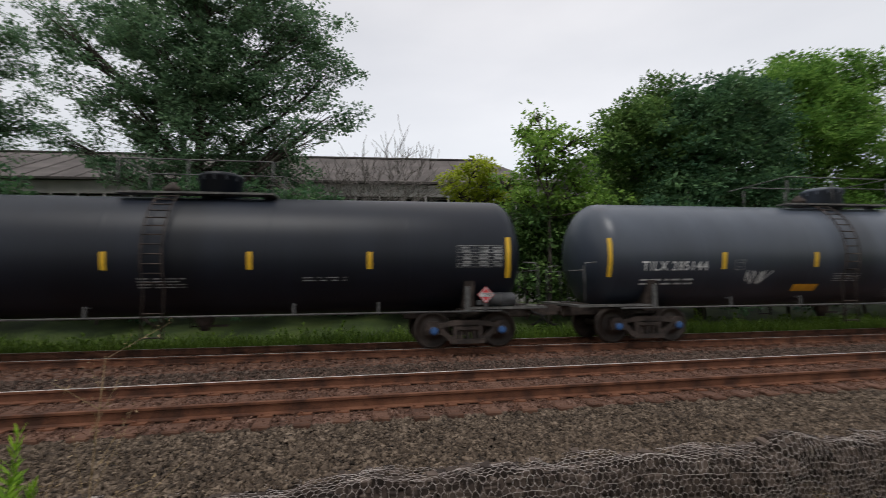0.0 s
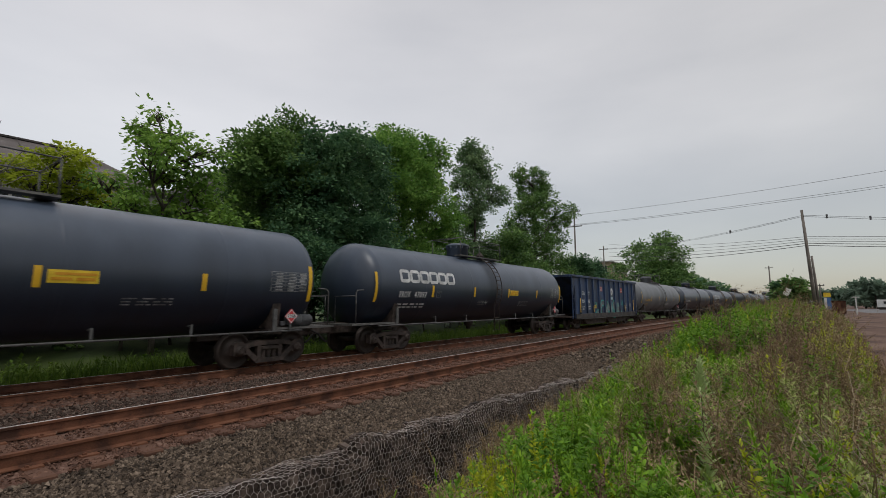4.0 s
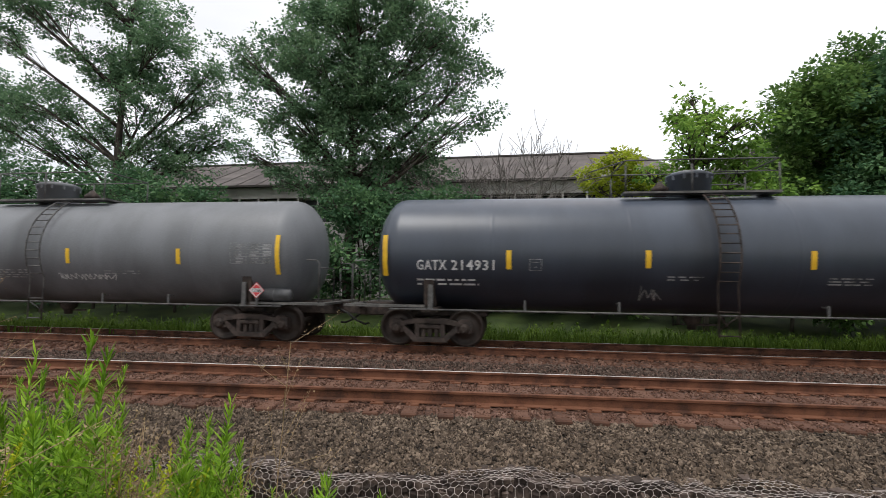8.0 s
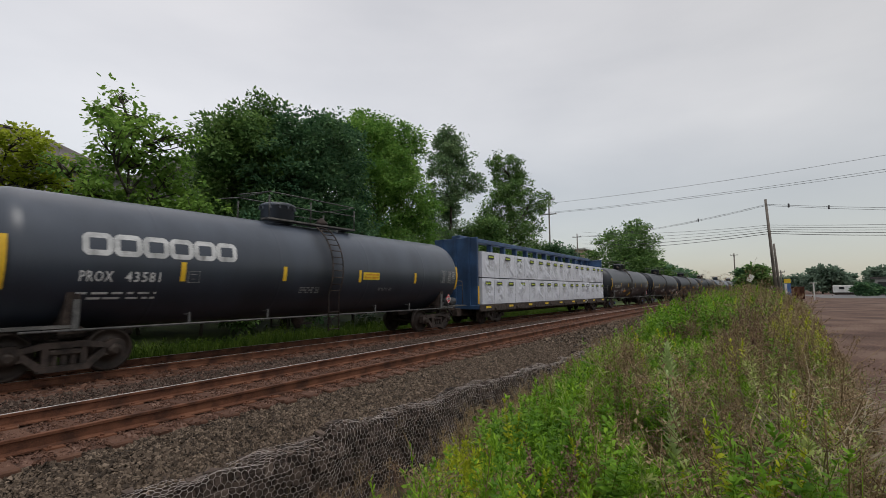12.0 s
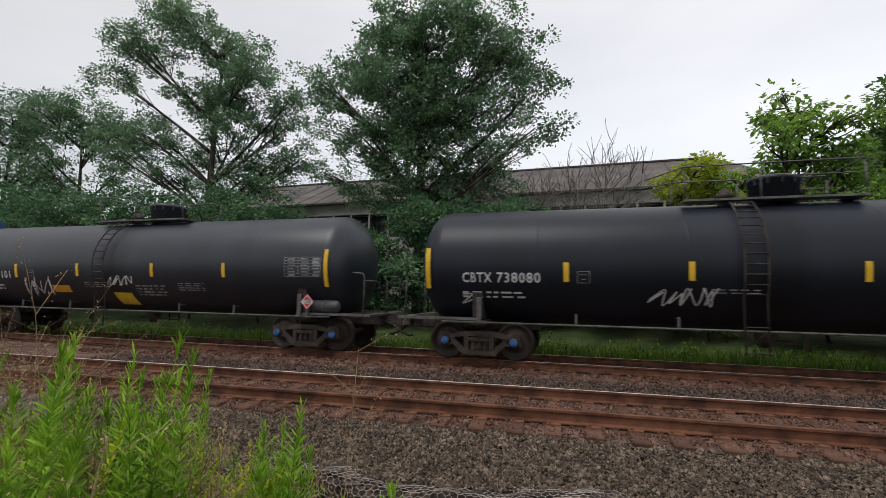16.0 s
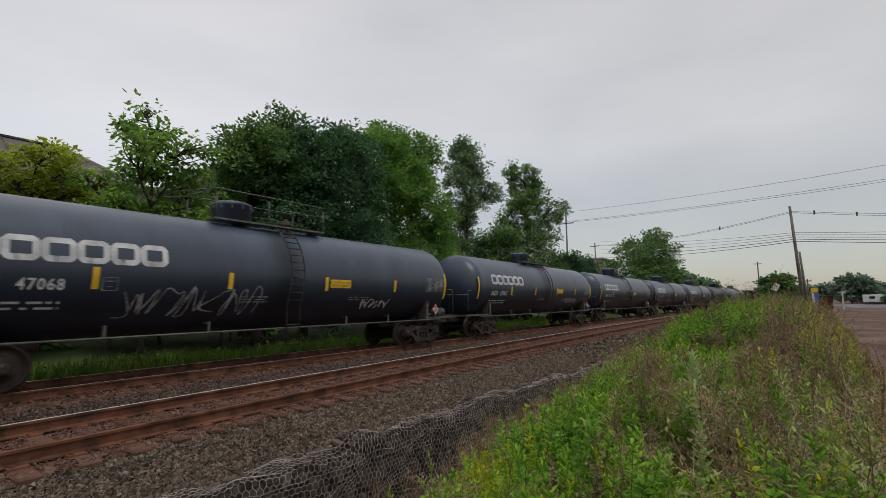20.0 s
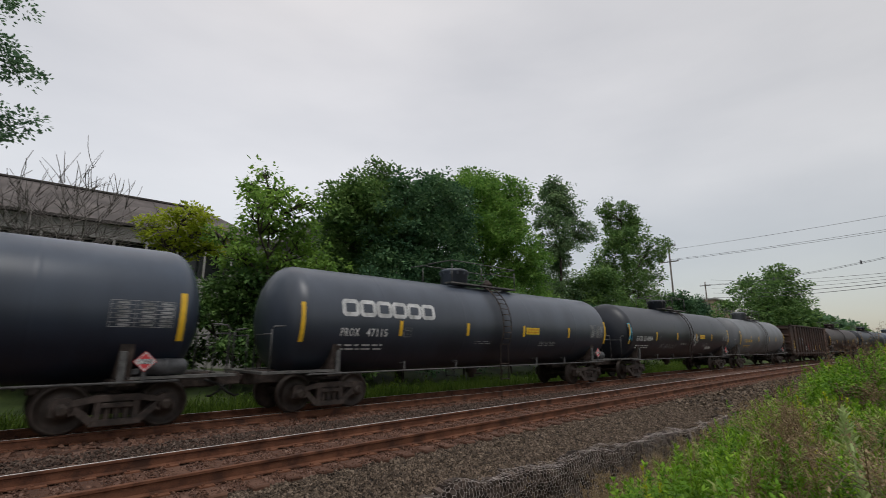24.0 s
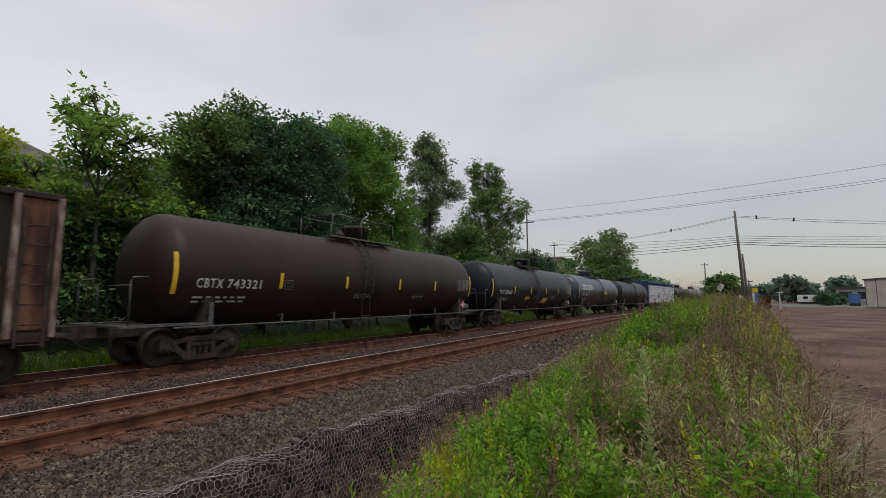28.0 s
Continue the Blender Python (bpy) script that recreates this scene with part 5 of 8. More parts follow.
TANK_LABEL = {"slate": "weathered slate-grey cylindrical tank", "soot": "faded sooty black cylindrical tank", "black": "matt black cylindrical tank", "dark": "dark blue-grey cylindrical tank", "grey": "weathered mid-grey cylindrical tank", "brown": "brown-black grimy cylindrical tank"}


# open wagons
def gondola(s_left, s_right, paint, rib_xs, z0, z1, label, seed):
    rnd = random.Random(seed)
    length = (s_right - s_left) * 0.944
    half = length / 2 - 0.55
    car = thing("gondola_car", label, "gondola car", "cars of the freight train")
    CARS.append((car, along((s_left + s_right) / 2 - 0.15)))
    body = half - 0.3
    y = 1.42
    m = MAT[paint]
    for q in (-1, 1):
        part("side_wall", Build().box((0, q * y, (z0 + z1) / 2), (2 * body, 0.06, z1 - z0)), m, car)
        part("top_chord", Build().box((0, q * (y + 0.02), z1), (2 * body + 0.1, 0.2, 0.13), cham=0.02), m, car)
        part("side_sill", Build().box((0, q * (y + 0.02), z0 + 0.02), (2 * body, 0.16, 0.18), cham=0.02), m, car)
        for x in rib_xs:
            part("side_rib", shared(f"rib_{paint}_{q}", lambda: Build().prism([(-0.07, z0), (0.07, z0), (0.07, z1), (-0.07, z1)], q * (y + 0.03), q * (y + 0.13)), m), None, car, "", pose(x, 0, 0))
    for s in (-1, 1):
        end = Build()
        end.box((s * body, 0, (z0 + z1) / 2), (0.06, 2 * y, z1 - z0))
        part("end_wall", end, m, car)
        for k in range(4):
            zz = z0 + 0.45 + k * (z1 - z0 - 0.75) / 3
            part("end_rib", Build().prism([(s * (body + 0.03), zz - 0.16), (s * (body + 0.15), zz - 0.05), (s * (body + 0.15), zz + 0.06), (s * (body + 0.03), zz + 0.11)], -y + 0.12, y - 0.12), m, car)
        if s > 0:
            part("ladder", gondola_ladder(s * (body - 0.35), -y - 0.14, z0, z1), MAT["iron"], car)
        part("end_platform", Build().box((s * (body + 0.2), 0, z0 + 0.02), (0.36, 2.7, 0.06)), MAT["iron"], car)
    part("floor_plate", Build().box((0, 0, z0 + 0.05), (2 * body, 2 * y, 0.08)), MAT["iron"], car)
    part("centre_sill", Build().box((0, 0, z0 - 0.16), (2 * half, 0.5, 0.34), cham=0.03), MAT["iron"], car)
    running_gear(car, half, half - 1.75)
    return car, body, y


def gondola_ladder(x, y, z0, z1):
    b = Build()
    for s in (-0.2, 0.2):
        b.box((x + s, y, (z0 + z1) / 2 - 0.2), (0.04, 0.04, z1 - z0 - 0.1))
    for k in range(7):
        b.tube([(x - 0.2, y, z0 - 0.1 + k * 0.36), (x + 0.2, y, z0 - 0.1 + k * 0.36)], 0.013, 5)
    return b


def end_ladder_build(s):
    b = Build()
    for x in (6.95, 6.55):
        b.box((s * x, -1.46, 2.0 if x > 6.8 else 1.75), (0.06, 0.06, 2.5 if x > 6.8 else 2.0))
    for k in range(6):
        b.tube([(s * 6.55, -1.46, 0.95 + k * 0.34), (s * 6.95, -1.46, 0.95 + k * 0.34)], 0.014, 5)
    return b


def blue_hopper():
    """Open hopper: long sides with raked ends, eleven ribs, deep bays between the bogies."""
    rnd = random.Random(3)
    m = MAT["blue"]
    car = thing("hopper_car", "dark blue ribbed steel open hopper car with teal graffiti", "hopper car", "cars of the freight train")
    CARS.append((car, along((97.5 + 113.75) / 2 - 0.15)))
    half, y, z0, z1 = 7.12, 1.42, 1.0, 3.38
    ribs = [-5.69 + 1.153 * k for k in range(11)]
    for q in (-1, 1):
        part("side_wall", Build().prism([(-6.42, z0 - 0.1), (6.42, z0 - 0.1), (7.0, z1), (-7.0, z1)], q * y - 0.03, q * y + 0.03), m, car)
        part("top_chord", Build().box((0, q * (y + 0.03), z1), (14.1, 0.22, 0.15), cham=0.02), m, car)
        part("side_sill", Build().box((0, q * (y + 0.03), 0.87), (12.95, 0.14, 0.3), cham=0.02), DIRTYSILL, car, "dusty brown-grey side sill")
        # thin strip added for the reflection along the sill's lower edge
        part("sill_edge", Build().box((0, q * (y + 0.05), 0.7), (12.9, 0.2, 0.035)), MAT["steel"], car, "lower edge strip standing in for a bright reflection")
        for x in ribs:
            part("side_rib", shared(f"hopper_rib_{q}", lambda: Build().prism([(-0.065, 1.02), (0.065, 1.02), (0.065, z1), (-0.065, z1)], q * (y + 0.03), q * (y + 0.13)), m), None, car, "", pose(x, 0, 0))
    for s in (-1, 1):
        part("end_slope", Build().prism([(s * 7.0, z1), (s * 6.93, z1), (s * 4.4, z0), (s * 4.47, z0)], -y + 0.035, y - 0.035), m, car, "raked end sheet")
        part("end_chord", Build().box((s * 7.0, 0, z1), (0.18, 2 * y - 0.1, 0.15), cham=0.02), m, car)
        part("corner_ladder", end_ladder_build(s), m, car, "blue corner post with rungs")
        part("corner_post", Build().box((s * 6.95, 1.46, 2.0), (0.06, 0.06, 2.5)), m, car)
        part("end_platform", Build().box((s * 6.6, 0, 0.82), (0.95, 2.7, 0.08), cham=0.01), MAT["iron"], car)
        part("end_sill", Build().box((s * 6.9, 0, 0.86), (0.3, 0.5, 0.32), cham=0.03), MAT["iron"], car)
        part("hopper_bay", Build().prism([(s * 0.1, 1.0), (s * 5.0, 1.0), (s * 4.55, 0.5), (s * 3.9, 0.28), (s * 0.6, 0.28), (s * 0.1, 0.5)], -1.25, 1.25), MAT["iron"], car, "dark hopper bay")
    part("floor_plate", Build().box((0, 0, 1.03), (8.8, 2 * y - 0.08, 0.05)), MAT["iron"], car)
    part("centre_sill", Build().box((0, 0, 0.78), (2 * half - 0.1, 0.45, 0.3), cham=0.03), MAT["iron"], car)
    running_gear(car, half, 5.35)
    wall = lambda x, v, z, lift: (x, -1.455 - lift, z + v)
    rib = lambda x, v, z, lift: (x, -1.555 - lift, z + v)
    for t, x, z, h in (("GR", -5.34, 2.2, 0.25), ("RY", -4.42, 2.2, 0.25), ("309", -5.42, 1.7, 0.23), ("40", -4.32, 1.7, 0.23)):
        part("reporting_mark", lettering(t, h, MAT["white"], x, z, wall), None, car, "white painted car number")
    for x in (-5.3, -4.3):
        flat_mark("fine_print", small_print(rnd, 2, 0.42, 0.06, 0.14), x, 1.42, "white", car, "lines of small print", wall, kind="stuff")
    flat_mark("chalk_marks", small_print(rnd, 4, 0.5, 0.03, 0.06), -4.3, 1.62, "faint_white", car, "smudged white chalk marks", wall, kind="stuff")
    for x in (-2.04, 2.6):
        p = flat_mark("warning_sign", [(0, 0, 0.64, 0.32)], x, 2.52, "red", car, "red warning sign", wall)
        part("sign_words", lettering("DO NOT", 0.1, MAT["white"], x + 0.05, 2.7, wall, 0.012, 0.54), None, p)
        part("sign_words", lettering("TAMP", 0.1, MAT["white"], x + 0.12, 2.56, wall, 0.012, 0.4), None, p)
    lab = flat_mark("yellow_label", [(0, 0, 0.36, 0.22)], -3.1, 1.35, "sign_yellow", car, "small yellow label", wall)
    part("label_print", rects([(0.04, 0.12, 0.28, 0.03), (0.06, 0.05, 0.24, 0.03)], -3.1, 1.35, wall, 0.011), MAT["black_print"], lab)
    flat_mark("white_label", [(0, 0, 0.58, 0.22)], 0.3, 1.95, "cyan_pale", car, "pale blue-white label", wall)
    flat_mark("shipper_lines", [(0, 0.05 * k, 0.56, 0.018) for k in range(10)], 0.34, 2.26, "faint_white", car, "ruled white lines of a company mark", wall)
    part("shipper_mark", ribbon([[(0.36, 2.5), (0.62, 2.72), (0.88, 2.5)], [(0.42, 2.48), (0.62, 2.36), (0.8, 2.5)]], 0.2, 0, 0, wall, 0.01), MAT["white"], car, "white diamond shape of a company mark")
    for x, h in ((-5.9, 0.88), (-3.5, 0.42), (3.5, 0.42), (5.84, 0.86)):
        flat_mark("reflective_stripe", [(-0.05, 0, 0.1, h)], x, 1.12, "yellow", car, "yellow reflective stripe", rib)
    part("stencilled_box", ribbon([[(0, 0), (0.42, 0), (0.42, 0.3), (0, 0.3), (0, 0)], [(0.2, 0), (0.2, 0.3)], [(0.06, 0.15), (0.16, 0.15)], [(0.26, 0.2), (0.36, 0.2)]], 0.03, 3.92, 1.32, wall), MAT["white"], car, "small stencilled box")
    flat_mark("paper_label", [(0, 0, 0.14, 0.2)], 5.15, 1.4, "white", car, "small pale label", wall)
    part("graffiti", ribbon(scribble(rnd, 0.7, 0.5, 1.6), 0.03, 2.55, 1.42, wall), MAT["teal"], car, "thin teal graffiti tag")
    part("graffiti", ribbon(scribble(rnd, 0.5, 0.3, 1.6), 0.03, -3.2, 1.5, wall), MAT["teal"], car, "thin teal graffiti tag")
    part("graffiti", ribbon(scribble(rnd, 0.5, 0.25, 2.0), 0.02, 4.9, 1.5, wall), MAT["faint_white"], car, "faint white graffiti tag")
    # broad letter-like strokes that spell nothing
    strokes = ([(-2.95, 0.78), (-2.6, 1.02), (-1.95, 1.06)], [(-2.0, 0.82), (-1.95, 1.45), (-1.5, 1.72), (-1.05, 1.66), (-0.85, 1.3), (-0.55, 0.8)], [(-0.5, 0.82), (-0.35, 1.66), (0.0, 1.15), (0.3, 1.66), (0.55, 0.82)], [(1.55, 1.6), (1.05, 1.72), (0.78, 1.45), (1.2, 1.24), (1.55, 1.0), (1.2, 0.8), (0.75, 0.86)], [(1.9, 0.8), (1.98, 1.72)], [(2.7, 1.66), (2.1, 1.25), (2.85, 0.86)])
    for k, line in enumerate(strokes):
        dense = []
        for a, b in zip(line, line[1:]):
            dense += [(a[0] + (b[0] - a[0]) * i / 6, a[1] + (b[1] - a[1]) * i / 6 + 0.02 * math.sin(i * 1.3 + k)) for i in range(6)]
        dense.append(line[-1])
        part("graffiti", ribbon([dense], 0.44, 0, 0, wall, 0.006 + 0.0012 * k), MAT["teal"], car, "broad teal spray-painted stroke")
        part("graffiti_filling", ribbon([[(a + 0.02, b + 0.015) for a, b in dense]], 0.27, 0, 0, wall, 0.016 + 0.0012 * k), MAT["graf_grey"], car, "washed-out grey graffiti filling")
    return car


def brown_gondola():
    ribs = [-5.78] + [-4.62 + 0.935 * k for k in range(12)]
    car, body, y = gondola(465.1, 481.4, "rust", ribs, 0.88, 3.52, "rusty brown ribbed steel gondola car", 9)
    wall = lambda x, v, z0, lift: (x * 0.935, -1.455 - lift, z0 + v)
    for k, x in enumerate(ribs):
        part("rib_foot", shared("rib_foot", lambda: Build().prism([(-0.08, 0.98), (0.08, 0.98), (0.05, 0.62), (-0.05, 0.62)], -1.54, -1.42), MAT["rust"]), None, car, "", pose(x, 0, 0))
    part("backing", rects([(0, 0, 1.86, 0.72)], -4.98, 1.68, wall, 0.003), MAT["black_print"], car, "black painted patch behind the number")
    for t, x, z, h in (("TF", -4.7, 2.1, 0.24), ("OX", -3.72, 2.1, 0.24), ("101", -4.86, 1.74, 0.2), ("977", -3.8, 1.74, 0.2)):
        part("reporting_mark", lettering(t, h, MAT["white"], x, z, wall), None, car, "white painted car number")
    for x in (-6.6, -2.86, -0.55, 1.58, 3.7, 6.35):
        flat_mark("reflective_stripe", [(0, 0, 0.11, 0.8 if abs(x) > 6 else 0.5)], x, 1.15 if abs(x) < 6 else 1.35, "yellow", car, "yellow reflective stripe", wall, lift=0.009)
    for x in (4.05, 5.05):
        part("stencilled_box", ribbon([[(0, 0), (0.42, 0), (0.42, 0.3), (0, 0.3), (0, 0)]], 0.03, x, 1.25, wall), MAT["faint_white"], car, "small stencilled box")
    for x, w in ((-5.9, 0.36), (0.75, 0.3), (-6.75, 0.3)):
        flat_mark("small_print", small_print(random.Random(int(x * 10)), 2, w, 0.04, 0.08), x, 1.22, "white", car, "small white stencil", wall, kind="stuff")
    part("graffiti", ribbon(scribble(random.Random(8), 0.85, 0.5, 2), 0.035, -2.45, 1.12, wall), MAT["white"], car, "small white graffiti tag")
    part("graffiti", ribbon(scribble(random.Random(9), 0.5, 0.8, 1), 0.09, -1.25, 1.15, wall), MAT["red"], car, "faded red graffiti")
    flat_mark("header_mark", small_print(random.Random(4), 1, 0.8, 0.1, 0.1), -6.3, 3.34, "faint_white", car, "small white mark under the top edge", wall, kind="stuff")
    part("corner_panel", Build().box((body - 0.34, -1.475, 2.25), (0.62, 0.03, 2.4)), BARE_RUST, car, "bare orange-brown rusted corner panel")
    for x in (body - 0.66, body - 0.02):
        part("corner_post", Build().box((x, -1.52, 2.2), (0.09, 0.12, 2.6), cham=0.01), PALE_RUST, car, "worn pale rusty corner post")
    return car




def lumber_car(s_left, s_right, seed):
    rnd = random.Random(seed)
    length = (s_right - s_left) * 0.944
    half = length / 2 - 0.6
    car = thing("lumber_car", "blue centre-beam flat car loaded with white-wrapped lumber", "flat car", "cars of the freight train")
    CARS.append((car, along((s_left + s_right) / 2 - 0.15)))
    deck = half - 0.25
    part("deck", Build().box((0, 0, 0.86), (2 * deck, 2.8, 0.2), cham=0.02), MAT["lumber_blue"], car, "blue steel deck")
    for q in (-1, 1):
        part("side_sill", Build().box((0, q * 1.38, 0.82), (2 * deck, 0.08, 0.32), cham=0.02), MAT["iron"], car)
    part("centre_sill", Build().box((0, 0, 0.62), (2 * half, 0.6, 0.4), cham=0.04), MAT["iron"], car)
    part("top_beam", Build().box((0, 0, 4.3), (2 * deck - 0.2, 0.5, 0.22), cham=0.03), MAT["lumber_blue"], car, "blue centre beam")
    for k in range(14):
        x = -deck + 0.4 + k * (2 * deck - 0.8) / 13
        part("beam_post", shared("beam_post", lambda: Build().box((0, 0, 2.55), (0.22, 0.3, 3.3), cham=0.03), MAT["lumber_blue"]), None, car, "", pose(x, 0, 0))
    for s in (-1, 1):
        e = Build()
        e.box((s * (deck - 0.1), 0, 2.6), (0.12, 2.5, 3.3), cham=0.02)
        for k in range(3):
            e.box((s * (deck - 0.02), -0.8 + k * 0.8, 2.6), (0.14, 0.14, 3.3))
        part("bulkhead", e, MAT["lumber_blue"], car, "blue end bulkhead")
    # wrapped packs on both sides, two high
    for q in (-1, 1):
        for row in range(2):
            x = -deck + 0.3
            k = 0
            while x < deck - 0.8:
                w = rnd.choice((1.25, 2.45, 1.85, 1.85))
                w = min(w, deck - 0.25 - x)
                z0, hgt = 0.98 + row * 1.31, 1.3
                p = part("lumber_pack", wrapped_build(rnd, w - 0.03, hgt - 0.035, 1.02), MAT["wrap"], car, "lumber pack in creased white wrapping", pose(x + w / 2, q * 0.86, z0 + hgt / 2))
                if q < 0:
                    fy = -0.535
                    flat = lambda a, v, zz, lift: (a, fy - lift, zz + v)
                    for cx in ([0.0] if w < 2 else [-w * 0.24, w * 0.26]):
                        c2 = cx + rnd.uniform(-0.12, 0.12)
                        part("printed_label", rects([(-0.29, 0, 0.58, 0.2)], c2, 0.28, flat, 0.004), MAT["black_print"], p, "black printed label")
                        part("label_print", rects([(-0.235, 0.07, 0.47, 0.07)], c2, 0.28, flat, 0.007), MAT["lime"], p)
                        part("label_print", rects(small_print(rnd, 5, 0.42, 0.02, 0.055), c2 - 0.22, 0.14, flat, 0.004), MAT["faint_grey"], p)
                    part("strap", rects([(-0.007, -hgt / 2, 0.014, hgt)], rnd.uniform(-w * 0.3, w * 0.3), 0, flat, 0.005), MAT["faint_grey"], p)
                x += w
                k += 1
    for k in range(9):
        x = -deck + 0.8 + k * (2 * deck - 1.6) / 8
        part("reflective_stripe", Build().box((x, -1.425, 0.86), (0.5, 0.012, 0.1)), MAT["sign_yellow"], car, "yellow reflective strip")
        part("winch", Build().lathe([(-0.08, 0.06), (0.08, 0.06)], "x", 8, (x + 0.7, -1.44, 0.76)), MAT["iron"], car)
    for s in (-1, 1):
        part("reflective_stripe", Build().box((s * (deck - 0.1), -1.27, 1.45), (0.1, 0.02, 0.85)), MAT["yellow"], car, "yellow reflective stripe")
    part("number_panel", rects([(0, 0, 0.62, 0.02), (0, 0.22, 0.62, 0.02), (0, 0, 0.02, 0.24), (0.3, 0, 0.02, 0.24), (0.6, 0, 0.02, 0.24), (0.08, 0.05, 0.16, 0.03), (0.38, 0.05, 0.16, 0.12)], deck - 5.6, 0.72, lambda a, v, z0, lift: (a, -1.42 - lift, z0 + v)), MAT["white"], car)
    running_gear(car, half, half - 2.4)
    return car


def wrapped_build(rnd, w, h, d):
    """A box with slack, creased faces."""
    b = Build()
    fine = (max(20, int(w * 20)), 28), (max(4, int(w * 3)), 4)
    ph, f = rnd.uniform(0, 6), rnd.uniform(2, 4)
    for q in (-1, 1):
        vs, fs = [], []
        nx, nz = fine[q > 0]
        for i in range(nx + 1):
            for k in range(nz + 1):
                x, z = -w / 2 + w * i / nx, -h / 2 + h * k / nz
                edge = min(1.0, 4 * min(i, nx - i) / nx, 4 * min(k, nz - k) / nz)
                slack = max(0.0, 0.5 + 1.3 * noise.noise((x * 1.1 + ph * 9, z * 1.1, 2.0)))
                fold = sum(a * max(0.0, 1 - 2.6 * abs(noise.noise((x * s + z * m + ph * 7, z * 0.9 - x * 0.5 * m, ph + s)))) for a, s, m in ((0.045, 2.6, 3.2), (0.034, 4.4, -3.6), (0.02, 7.0, 5.5)))
                dy = edge * (0.012 * math.sin(f * x + z * 2 + ph) + slack * fold - 0.008)
                vs.append((x, q * (d / 2 + dy - 0.014), z))
        fs = [(i * (nz + 1) + k, (i + 1) * (nz + 1) + k, (i + 1) * (nz + 1) + k + 1, i * (nz + 1) + k + 1) for i in range(nx) for k in range(nz)]
        b.add(vs, fs, True)
    y = d / 2 - 0.014
    x, z = w / 2, h / 2
    b.add([(-x, -y, z), (x, -y, z), (x, y, z), (-x, y, z)], [(0, 1, 2, 3)])
    b.add([(-x, -y, -z), (x, -y, -z), (x, y, -z), (-x, y, -z)], [(3, 2, 1, 0)])
    for s in (-1, 1):
        b.add([(s * x, -y, -z), (s * x, y, -z), (s * x, y, z), (s * x, -y, z)], [(0, 1, 2, 3)])
    return b


def tag(x, z, w, h, loops=1.6, th=0.035, mat="white", name="white spray-painted graffiti tag"):
    return (name, mat, x, z, w, h, loops, th)


